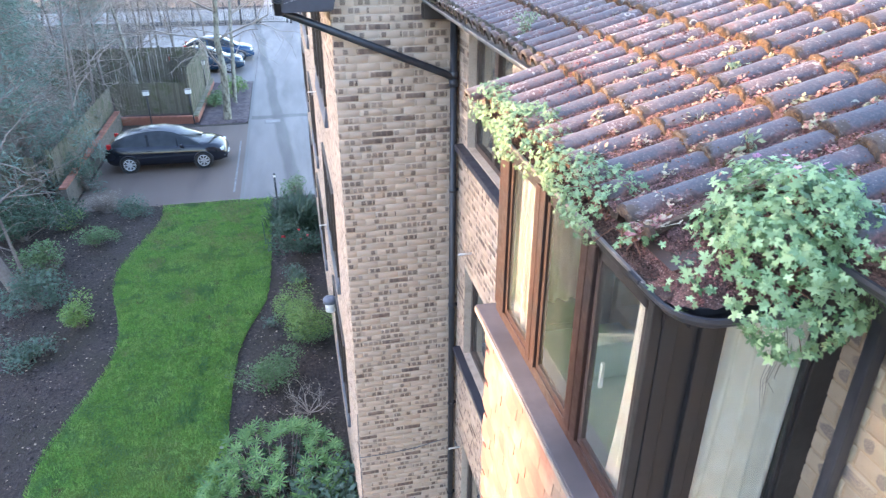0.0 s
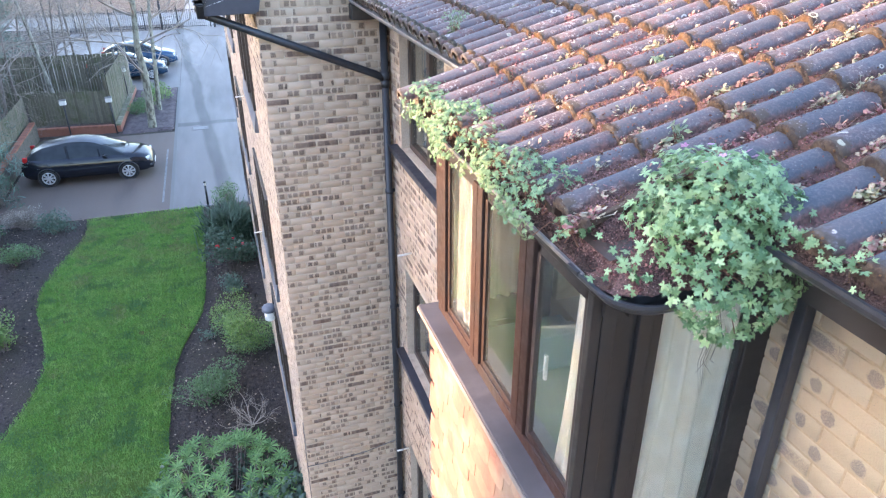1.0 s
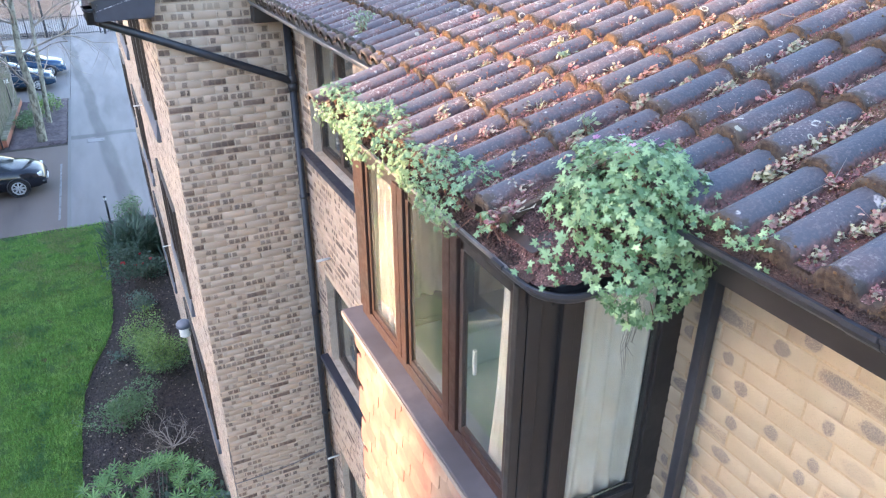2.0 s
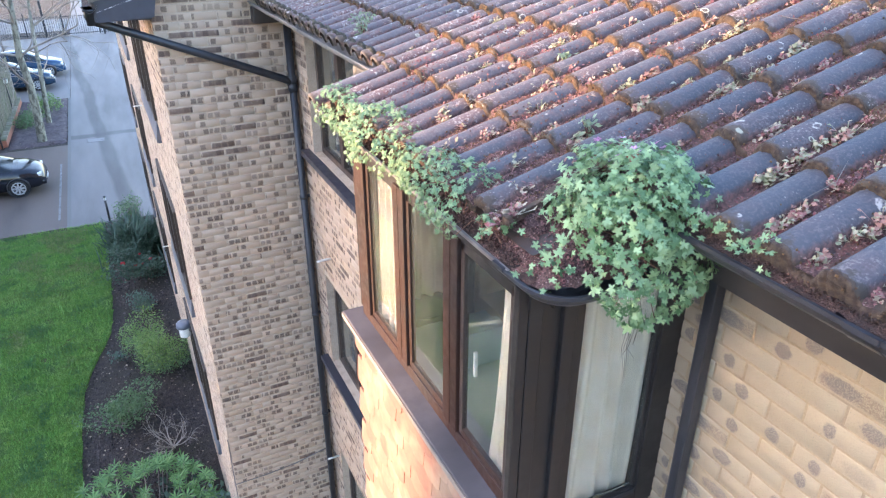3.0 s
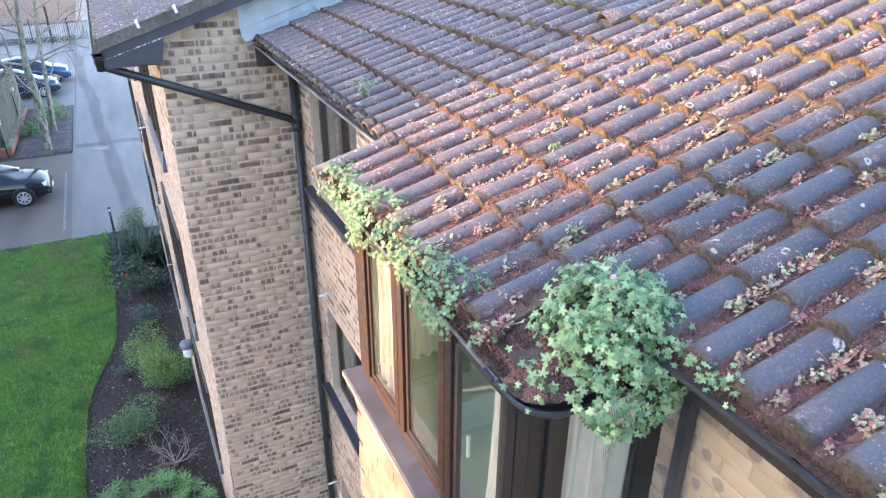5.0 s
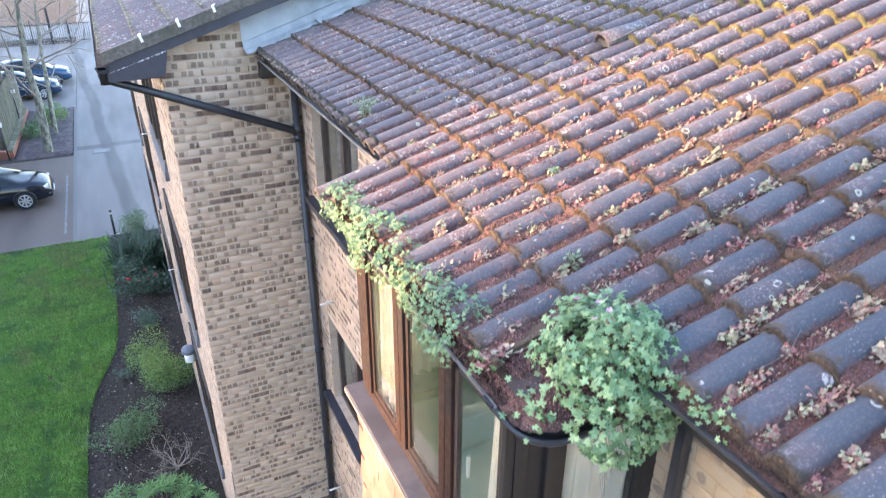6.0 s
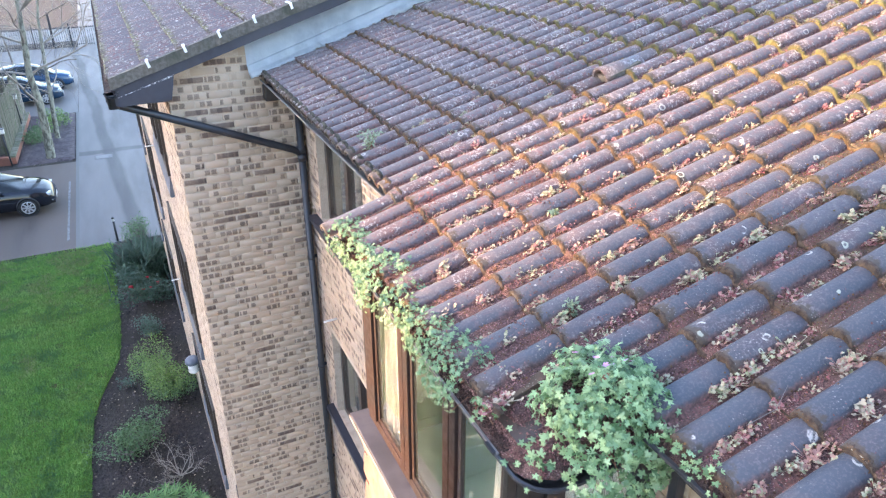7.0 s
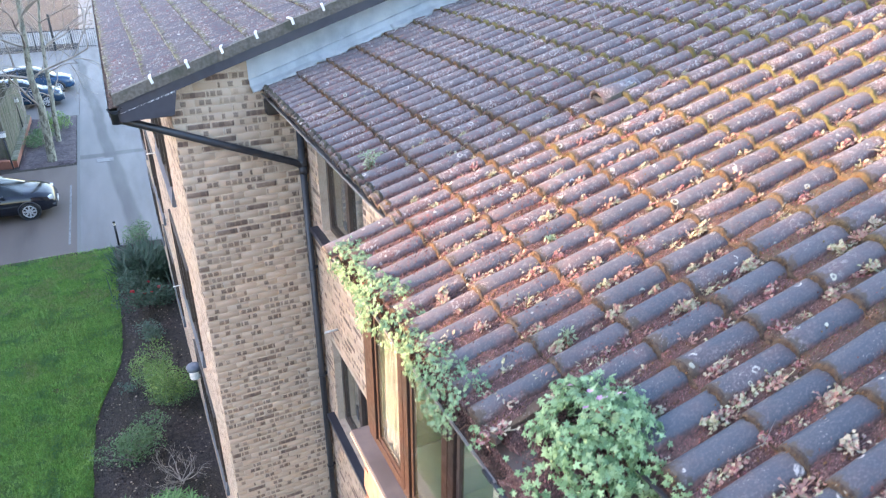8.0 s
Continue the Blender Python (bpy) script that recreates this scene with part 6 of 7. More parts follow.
def gutter_geranium():
    spots, sizes = [], []
    while len(spots) < 2700:
        y = -3.50 - 1.46 * rng.uniform() ** 1.05
        swell = 0.62 + 0.30 * math.sin((y + 3.6) * 9.0) + 0.45 * noise.noise((0, y * 6, 0))
        a = rng.uniform(-1.5, 2.1)
        if noise.noise((a * 1.6, y * 7.0, 5.0)) < -0.25:
            continue
        r = (0.068 + 0.070 * swell) * rng.uniform(0.72, 1.1)
        p = np.array((-0.680 - r * math.sin(a) * 1.05, y, 8.212 + 1.05 * r * math.cos(a)))
        spots.append((p, (-math.sin(a) - 0.2, rng.normal(0, 0.4) - 0.2, math.cos(a) + 0.5)))
        sizes.append(rng.uniform(0.017, 0.032))
    leafy_plant("trailing_geranium", "pale yellow-green geranium spilling over the bay gutter", (-0.67, -4.2, 8.18), spots, sizes, LEAVES_PALE, GERANIUM_PALE, (), 40, 0.20)
    spots, sizes = [], []
    for _ in range(34):
        d = rng.normal(size=3)
        d[2] = abs(d[2])
        d /= np.linalg.norm(d)
        spots.append((np.array((-0.70, -5.06, 8.215)) + d * rng.uniform(0.03, 0.075), d + (0, 0, 0.6)))
        sizes.append(rng.uniform(0.026, 0.042))
    leafy_plant("small_geranium", "small green geranium seedling in the bay gutter", (-0.68, -5.06, 8.205), spots, sizes, LEAVES[:3], GERANIUM, (), 8)


gutter_geranium()


def weed_tuft(label, at, height, n, material):
    place = []
    for _ in range(n):
        a, lean = rng.uniform(0, 2 * math.pi), rng.uniform(0.1, 0.9)
        h = rng.uniform(0.15, 1.0) * height
        place.append((lean * h * math.cos(a) * 0.55, lean * h * math.sin(a) * 0.55, h * 0.9))
    lv, lf = scatter([(0, 0, 0), (-0.22, 0.5, 0.08), (0, 1, 0.0), (0.22, 0.5, 0.08)], [(0, 1, 2, 3)], np.array(place), turns_random(n), rng.uniform(0.018, 0.036, n))
    t = thing("roof_weed", label, "weed", at, "roof weeds")
    part("foliage", mesh_of("foliage", lv, lf), material, t)
    st = Tubes()
    for k in range(10):
        p = place[k * (n // 10)]
        st.add([(0, 0, -0.01), (p[0] * 0.4, p[1] * 0.4, p[2] * 0.6), p], [0.003, 0.002, 0.001], 4)
    part("stem_tangle", st.mesh("stem_tangle"), STEM, t)["kind"] = "stuff"


WEED = leaf_material("grey_green_weed", (0.20, 0.26, 0.15), (0.30, 0.36, 0.23), 0.7, 0.2)
weed_tuft("grey-green feathery weed growing out of a tile joint", (-0.27, -2.72, main_roof(-0.27) + 0.02), 0.17, 150, WEED)
weed_tuft("small pale green weed growing between tiles", (-0.25, -4.90, main_roof(-0.25) + 0.02), 0.085, 60, WEED)
weed_tuft("small pale green weed growing between tiles", (0.06, -4.31, main_roof(0.06) + 0.02), 0.07, 50, WEED)


def sedum_meshes():
    """Clumps of small lobed leaves on short stalks round a shared root."""
    out = []
    for k in range(8):
        v, f = [(0.0, 0.0, 0.0)], []
        for j in range(20 + 4 * k):
            hub = np.array((float(np.clip(rng.normal(0, 0.018), -0.046, 0.046)), float(np.clip(rng.normal(0, 0.013), -0.026, 0.026)), 0.008 + abs(rng.normal(0, 0.010))))
            ln = rng.uniform(0.006, 0.0125)
            a, up = rng.uniform(0, 6.28), rng.uniform(-0.1, 0.7)
            d = np.array((math.cos(a) * math.cos(up), math.sin(a) * math.cos(up), math.sin(up)))
            e = np.array((-math.sin(a), math.cos(a), rng.uniform(-0.4, 0.4)))
            c = len(v)
            v += [tuple(hub)] + [tuple(hub + d * ln * p + e * ln * q) for p, q in ((0.1, 0.50), (0.55, 0.62), (0.72, 0.30), (1.08, 0.34), (1.15, 0.0), (1.08, -0.34), (0.72, -0.30), (0.55, -0.62), (0.1, -0.50))]
            f += [(c, c + i, c + i + 1) for i in range(1, 9)]
            f.append((0, c, c + 1))
        me = bpy.data.meshes.new("sedum")
        me.from_pydata(v, [], f)
        me.materials.append(SEDUM_RED if k in (1, 3, 4) else SEDUM)
        out.append(me)
    return out


SEDUMS = sedum_meshes()
sr = random.Random(5)
SEDUM_LABEL = ("small pale grey-green sedum clump rooted in a tile pan", "small red sedum clump rooted in a tile pan")
spots = []
while len(spots) < 640:
    r = sr.randrange(2, 46)
    y = Y_TOP - r * ROLL + sr.uniform(-0.014, 0.014)
    x = -0.33 + 3.3 * sr.random() ** 1.35
    if -6.6 < y < -0.3 and noise.noise((x * 1.5, y * 1.1, 12)) + 0.30 * (-y - 3.2) - 0.12 * x + 0.25 > sr.uniform(-0.3, 0.6):
        spots.append((roof_frame(x, y, 0.022), x + 0.25 * abs(y + 5.0)))
for x in (-0.70, -0.66, -0.62, -0.58, -0.50, -0.46, -0.42, -0.55, -0.48, -0.60):
    for y in (sr.uniform(-5.15, -4.2), sr.uniform(-5.1, -3.5)):
        spots.append((roof_frame(x, y, 0.04), -1.0))
spots.sort(key=lambda s: s[1])
joined = {0: ([], [], 0), 1: ([], [], 0)}
for i, (m, _) in enumerate(spots):
    k = sr.randrange(8)
    m = m @ pose(0, 0, 0, 0, 0, sr.uniform(-40, 40) + 90) @ Matrix.Scale(sr.uniform(0.6, 1.35), 4)
    red = 1 if k in (1, 3, 4) else 0
    if i < 290:
        ob = new("sedum_clump", SEDUMS[k])
        ob.matrix_basis = m
        tagged(ob, SEDUM_LABEL[red], "sedum", "sedum clumps")
    else:
        vs_, fs_, n0 = joined[red]
        vs_ += [tuple(m @ v.co) for v in SEDUMS[k].vertices]
        fs_ += [tuple(n0 + q for q in f.vertices) for f in SEDUMS[k].polygons]
        joined[red] = (vs_, fs_, n0 + len(SEDUMS[k].vertices))
for red, (vs_, fs_, _) in joined.items():
    me = bpy.data.meshes.new("sedum_growth")
    me.from_pydata(vs_, [], fs_)
    tagged(part("sedum_growth", me, SEDUM_RED if red else SEDUM), "scattered red sedum growing up the roof" if red else "scattered pale sedum growing up the roof", "sedum", kind="stuff")

# dry twigs lying on the tiles
for k in range(14):
    x, y = sr.uniform(-0.6, 1.6), sr.uniform(-5.9, -3.6)
    if x < -0.3 and y < -5.0:
        continue
    a, l = sr.uniform(0, 6.28), sr.uniform(0.06, 0.2)
    tw = Tubes().add([(0, 0, 0), (l * 0.5 * math.cos(a), l * 0.5 * math.sin(a), 0.006), (l * math.cos(a + 0.3), l * math.sin(a + 0.3), 0.002)], [0.0015, 0.0012, 0.0007], 4)
    ob = part("dry_twig", tw.mesh("dry_twig"), BARK, m=roof_frame(x, y, 0.072))
    tagged(ob, "thin dry twig lying across the tiles", "twig", "dry twigs")

# hooded tile standing proud of the roof
vt = thing("hooded_tile", "raised half-round vent tile with an open end", "tile", (0, 0, 0))
bm = bmesh.new()
rings = []
for s in (0.0, 0.30):
    lift = 0.065 if s == 0 else 0.035
    ro, ri = (0.075, 0.062) if s == 0 else (0.060, 0.050)
    rings.append([bm.verts.new((r * math.cos(a), s, lift - 0.045 + r * math.sin(a))) for r, seq in ((ro, range(9)), (ri, range(8, -1, -1))) for a in [math.pi * k / 8 for k in seq]])
n = len(rings[0])
for k in range(n):
    bm.faces.new((rings[0][k], rings[0][(k + 1) % n], rings[1][(k + 1) % n], rings[1][k])).smooth = True
bm.faces.new(rings[0])
bm.faces.new(rings[1][::-1])
bmesh.ops.recalc_face_normals(bm, faces=bm.faces)
part("hood", crown_uv(bm), TILE, vt)
part("bed", span(-0.07, 0.07, 0.02, 0.26, 0.0, 0.04), CEMENT, vt)
vt.matrix_basis = roof_frame(1.02, -3.335, 0.045)

# ---- garden plants ----
LEAF4 = [(0, 0, 0), (-0.28, 0.45, 0.06), (0, 1, 0), (0.28, 0.45, 0.06)]
STRAP = [(-0.016, 0, 0), (0.016, 0, 0), (0.020, 0.22, 0.55), (-0.020, 0.22, 0.55)]
STRAP_TIP = [(-0.020, 0.22, 0.55), (0.020, 0.22, 0.55), (0.0, 0.58, 0.80)]


def shrub(name, label, at, size, n, leaf, material, twigs=30, second=None, group=""):
    """A loose shrub: stems from the foot, leaves on uneven lobes of the crown."""
    t = thing(name, label, "shrub", at, group)
    rx, ry, rz = size
    k = 9
    size = tuple(1.3 * q for q in size)
    rx, ry, rz = size
    n = int(n * 2.2)
    lobes = np.stack([rng.normal(0, 0.42, k) * rx, rng.normal(0, 0.42, k) * ry, rz * rng.uniform(0.45, 1.2, k)], 1)
    lr = rng.uniform(0.38, 0.60, k)

    def leaves(m):
        which = rng.integers(0, k, m)
        d = rng.normal(size=(m, 3))
        d /= np.linalg.norm(d, axis=1)[:, None]
        p = lobes[which] + d * (lr[which] * rng.uniform(0.5, 1.08, m))[:, None] * np.array((rx, ry, rz))
        p[:, 2] = np.maximum(p[:, 2], 0.03)
        return p

    p = leaves(n)
    v, f = scatter(LEAF4, [(0, 1, 2, 3)], p, turns_random(n), rng.uniform(0.6, 1.3, n) * leaf)
    part("foliage", mesh_of("foliage", v, f), material, t)
    if second:
        m2, low = second
        p = leaves(n // 2)
        p[:, 2] = p[:, 2] * (0.55 if low else 1.05)
        v, f = scatter(LEAF4, [(0, 1, 2, 3)], p, turns_random(len(p)), rng.uniform(0.6, 1.3, len(p)) * leaf)
        part("foliage", mesh_of("foliage", v, f), m2, t)
    tb = Tubes()
    for _ in range(twigs):
        q = lobes[rng.integers(0, k)] * rng.uniform(0.7, 1.2) + rng.normal(0, 0.15, 3) * np.array(size)
        foot = np.array((rng.normal(0, 0.06), rng.normal(0, 0.06), 0.0))
        tb.add([foot, foot * 0.4 + q * np.array((0.45, 0.45, 0.55)), q], [0.014, 0.008, 0.003], 4)
    part("stem_tangle", tb.mesh("stem_tangle"), BARK, t)["kind"] = "stuff"
    return t


shrub("camellia_bush", "dark green bush with red flowers against the wall", (-1.95, 11.6, 0), (0.62, 0.55, 0.42), 900, 0.075, SHRUB_DARK, second=(SHRUB_BLUE, False))
shrub("grey_shrub", "small grey-green shrub in the bed", (-2.02, 9.7, 0), (0.34, 0.32, 0.26), 420, 0.06, SHRUB_BLUE)
shrub("lime_shrub", "rounded lime-green shrub in the wall bed", (-1.95, 7.2, 0), (0.50, 0.52, 0.54), 2800, 0.045, SHRUB_LIME, 50, (SHRUB_MID, True))
shrub("feathery_shrub", "low feathery green shrub in the wall bed", (-2.75, 5.3, 0), (0.62, 0.5, 0.32), 1500, 0.05, SHRUB_MID, 40)
shrub("seedling_shrub", "small sparse seedling in bare soil", (-2.72, 7.7, 0), (0.16, 0.16, 0.14), 90, 0.05, SHRUB_BLUE, 8)
shrub("rosette_shrub", "broad grey-leaved low shrub by the wall", (-1.55, 1.5, 0), (0.42, 0.55, 0.5), 520, 0.12, SHRUB_BLUE)
shrub("drive_shrub", "scruffy low shrub beside the driveway", (-1.75, 15.9, 0), (0.45, 0.6, 0.4), 500, 0.06, SHRUB_MID, 60)
for lab, at, size, n, leaf, mt in (
    ("wide dark evergreen shrub by the fence", (-9.9, 14.0, 0), (1.15, 0.8, 0.62), 2600, 0.085, SHRUB_DARK),
    ("small lime-green shrub in dark soil", (-8.72, 14.7, 0), (0.34, 0.3, 0.26), 420, 0.07, SHRUB_LIME),
    ("small light green shrub in dark soil", (-7.72, 13.2, 0), (0.42, 0.38, 0.3), 700, 0.06, SHRUB_MID),
    ("loose green shrub in dark soil", (-8.7, 11.9, 0), (0.5, 0.45, 0.42), 620, 0.08, SHRUB_MID),
    ("blue-green evergreen shrub in dark soil", (-8.35, 9.7, 0), (0.55, 0.48, 0.5), 900, 0.085, SHRUB_BLUE),
    ("yellow-green tufted shrub in dark soil", (-7.15, 8.6, 0), (0.34, 0.34, 0.38), 800, 0.06, SHRUB_LIME),
    ("sparse grey-green shrub in dark soil", (-7.95, 7.4, 0), (0.6, 0.5, 0.28), 560, 0.07, SHRUB_BLUE),
    ("rounded grey-green shrub beside the parking bay", (-7.05, 15.25, 0), (0.42, 0.34, 0.34), 700, 0.06, SHRUB_BLUE),
    ("clipped green shrub at the low wall", (-9.05, 17.9, 0), (0.55, 0.5, 0.72), 1100, 0.065, SHRUB_BLUE),
    ("dull green shrub behind the low wall", (-10.4, 18.4, 0), (0.7, 0.7, 0.7), 1100, 0.07, SHRUB_DARK),
    ("low ivy-like shrub under the birch", (-5.5, 28.6, 0), (0.5, 1.3, 0.3), 700, 0.08, SHRUB_MID),
    ("small green shrub between the birch trunks", (-4.75, 31.0, 0), (0.5, 0.8, 0.4), 600, 0.08, SHRUB_LIME),
):
    shrub("garden_shrub", lab, at, size, n, leaf, mt, 24, group="bed shrubs")
shrub("dead_hedge", "pale brown dormant shrub beside the parking bay", (-7.95, 15.75, 0), (0.6, 0.3, 0.36), 500, 0.04, TWIG, 160)

# red flowers
for k in range(9):
    a = rng.uniform(0, 6.28)
    ob = part("camellia_flower", lathe([(0.005, -0.02), (0.035, 0.0), (0.045, 0.025), (0.02, 0.03)], 8), RED_FLOWER, m=pose(-1.98 + 0.36 * math.cos(a), 11.5 + 0.32 * math.sin(a), 0.46 + 0.16 * rng.uniform()))
    tagged(ob, "red camellia flower on the dark bush", "flower", "red flowers")

# strap-leaved clump
n = 1500
p = np.stack([rng.normal(0, 0.30, n), rng.normal(0, 0.40, n), np.zeros(n)], 1)
turn, size = turns_random(n, 0.88), rng.uniform(0.55, 1.1, n)
turn[turn[:, 2, 2] < 0.55] = np.eye(3)
v, f = scatter(STRAP, [(0, 1, 2, 3)], p, turn, size)
v2, f2 = scatter(STRAP_TIP, [(0, 1, 2)], p, turn, size)
t = thing("strap_leaf_clump", "dark green clump of arching strap leaves", "plant", (-1.85, 13.4, 0))
part("foliage", mesh_of("foliage", v, f), SHRUB_DARK, t)["kind"] = "stuff"
part("foliage", mesh_of("foliage", v2, f2), SHRUB_DARK, t)["kind"] = "stuff"

# spurge: whorls of narrow leaves on stems
sp_t = thing("spurge_bush", "large spurge bush with star-shaped leaf whorls", "bush", (-2.5, 1.75, 0))
lv, lf, cnt = [], [], 0
for k in range(20):
    a, tilt, ln = k * 2.4, 0.15 + 0.9 * (k / 20), 0.75 + 0.3 * rng.uniform()
    d = np.array((math.cos(a) * math.cos(tilt - 0.35), math.sin(a) * math.cos(tilt - 0.35), math.sin(0.75 - tilt)))
    side = np.array((-math.sin(a), math.cos(a), 0.0))
    base = np.array((0, 0, 0.12 - 0.012 * k))
    lv += [base, base + d * ln * 0.55 + side * 0.085 + (0, 0, 0.03), base + d * ln, base + d * ln * 0.55 - side * 0.085 + (0, 0, 0.03)]
    lf.append((cnt, cnt + 1, cnt + 2, cnt + 3))
    cnt += 4
whorl = mesh_of("leaf_whorl", lv, lf)
stems = Tubes()
made = 0
while made < 290:
    x, y = rng.uniform(-1.4, 1.3), rng.uniform(-2.3, 1.95)
    e = ((x + 0.05) / 1.35) ** 2 + (y / (1.95 if y > 0 else 2.3)) ** 2
    if e > 1 + 0.25 * noise.noise((x * 2, y * 2, 0)) or noise.noise((x * 1.8, y * 1.8, 7)) < -0.32:
        continue
    z = 0.95 * (1 - 0.55 * e) + rng.uniform(-0.12, 0.1)
    part("leaf_whorl", whorl, SPURGE, sp_t, m=pose(x, y, z, rng.normal(0, 14) + 18 * y * -0.5, rng.normal(0, 14) + 12 * x, rng.uniform(0, 360)) @ Matrix.Scale(rng.uniform(0.11, 0.19), 4))
    if made % 3 == 0:
        stems.add([(x * 0.5, y * 0.5, 0), (x * 0.8, y * 0.8, z * 0.5), (x, y, z)], [0.012, 0.009, 0.006], 4)
    made += 1
part("stem_tangle", stems.mesh("stem_tangle"), BARK, sp_t)["kind"] = "stuff"
n = 1500
p = np.stack([rng.uniform(-1.05, 1.05, n), rng.uniform(-1.9, 1.4, n), rng.uniform(0.1, 0.5, n)], 1)
v, f = scatter(LEAF4, [(0, 1, 2, 3)], p, turns_random(n), rng.uniform(0.08, 0.16, n))
part("foliage", mesh_of("foliage", v, f), SHRUB_DARK, sp_t)


# ---- trees ----
def grow(tb, p, d, length, radius, depth, spread, rnd, droop=0.0, tips=None, sides=6, split=3, shrink=0.68):
    """A limb and its side limbs, added to the tubes."""
    k = 4 if depth > 1 else 2
    pts, q, dd = [np.array(p)], np.array(p, float), np.array(d, float)
    for _ in range(k):
        dd = dd + rnd.normal(0, 0.13, 3) + np.array((0, 0, droop))
        dd /= np.linalg.norm(dd)
        q = q + dd * length / k
        pts.append(q)
    tb.add(pts, np.linspace(radius, radius * 0.55, k + 1), sides)
    if tips is not None and depth <= 1:
        tips += [(pt, dd) for pt in pts[1:]]
    if depth == 0:
        return
    for c in range(split):
        at = pts[1 + (c % k)] if c else pts[-1]
        e = dd + rnd.normal(0, spread, 3)
        e /= np.linalg.norm(e)
        grow(tb, at, e, length * shrink * rnd.uniform(0.8, 1.15), radius * 0.55, depth - 1, spread, rnd, droop, tips, 3 if depth < 4 else 5, split, shrink)


def bare_tree(name, label, at, height, radius, seed, material, lean=(0, 0), split=3, depth=5, spread=0.55, droop=-0.01, twig=None):
    rnd = np.random.default_rng(seed)
    t = thing(name, label, "tree", at, "bare trees")
    tb, br = Tubes(), Tubes()
    trunk, q, d = [np.zeros(3)], np.zeros(3), np.array((lean[0], lean[1], 1.0))
    for k in range(6):
        d = d / np.linalg.norm(d) + rnd.normal(0, 0.05, 3)
        q = q + d / np.linalg.norm(d) * height / 6
        trunk.append(q)
    tb.add(trunk, np.linspace(radius, radius * 0.35, 7), 9)
    part("trunk", tb.mesh("trunk"), material, t)
    for k in range(9):
        at_k = trunk[2 + k % 5]
        a = rnd.uniform(0, 6.28)
        grow(br, at_k, (math.cos(a) * 0.9, math.sin(a) * 0.9, 0.55), height * 0.34, radius * 0.26, depth - 1, spread, rnd, droop, None, 5, split)
    part("crown", br.mesh("crown"), twig or HAZE_TWIG, t, "bare twiggy crown")
    return t


bare_tree("birch_tree", "slim bare birch with flaking pale bark", (-4.72, 25.9, 0), 7.5, 0.19, 3, BIRCH, (-0.03, 0.0), 3, 4, 0.5, -0.03)
bare_tree("birch_tree", "slim leaning bare birch with pale bark", (-4.52, 28.8, 0), 6.5, 0.12, 4, BIRCH, (0.10, 0.02), 3, 4, 0.5, -0.03)
bare_tree("birch_tree", "pale bare birch behind the fence", (-8.9, 29.5, 0), 8.0, 0.10, 9, BIRCH, (-0.12, 0.0), 3, 4, 0.5, -0.03)
for k, (x, y, h, s) in enumerate(((-10.6, 24.3, 7.0, 10), (-12.6, 27.5, 9.5, 11), (-9.8, 38.0, 9.0, 18), (-9.9, 20.6, 6.5, 19), (-10.3, 23.0, 7.0, 27), (-11.5, 30.5, 8.0, 28), (-13.0, 47.0, 10.0, 20), (-7.5, 47.5, 8.0, 25), (-8.6, 34.5, 9.0, 12), (-14.5, 34.0, 11.0, 13), (-11.0, 41.0, 10.0, 14), (-17.0, 44.0, 12.0, 16), (-11.3, 20.5, 6.0, 17), (-7.6, 33.6, 5.0, 51), (-9.6, 34.2, 6.0, 52), (-11.6, 35.5, 6.5, 53), (-8.4, 38.5, 5.5, 54), (-10.4, 29.2, 5.0, 55), (-13.2, 38.0, 7.0, 56))):
    bare_tree("bare_tree", "bare grey-brown twiggy tree behind the fence", (x, y, 0), h, 0.07, s, BARK, (0.14 * math.sin(5 * s), 0.14 * math.cos(7 * s)), 3, 6, 0.65, -0.005)


def conifer(at, height, radius, seed):
    """A loose conifer: drooping limbs hung with sprays of needles."""
    rnd = np.random.default_rng(seed)
    t = thing("conifer_tree", "loose blue-green conifer with drooping sprays", "tree", at)
    tb, lim = Tubes(), Tubes()
    tb.add([(0, 0, 0), (0.05, 0, height * 0.5), (0, 0.05, height)], [0.2, 0.13, 0.03], 8)
    place = []
    for k in range(95):
        z = height * (0.06 + 0.92 * rnd.uniform())
        a = rnd.uniform(0, 6.28)
        r = radius * (1.05 - z / height) ** 0.7 * rnd.uniform(0.55, 1.15)
        tip = np.array((math.cos(a) * r, math.sin(a) * r, z - 0.18 * r))
        mid = np.array((math.cos(a) * r * 0.5, math.sin(a) * r * 0.5, z + 0.1 * r))
        lim.add([(0, 0, z), mid, tip], [0.035, 0.02, 0.006], 4)
        for _ in range(90):
            s = rnd.uniform(0.25, 1.05)
            base = (1 - s) * mid + s * tip if s > 0.5 else s * 2 * mid * (1, 1, 1) + (0, 0, 0)
            place.append(base + rnd.normal(0, 0.16, 3) + (0, 0, -0.08))
    place = np.array(place)
    v, f = scatter([(-0.05, 0, 0), (0.05, 0, 0), (0.06, 0.5, -0.1), (-0.02, 1, -0.3)], [(0, 1, 2, 3)], place, turns_random(len(place), 0.3), rnd.uniform(0.12, 0.30, len(place)))
    part("trunk", tb.mesh("trunk"), BARK, t)
    part("limb_tangle", lim.mesh("limb_tangle"), BARK, t)
    part("crown", mesh_of("crown", v, f), NEEDLE, t)


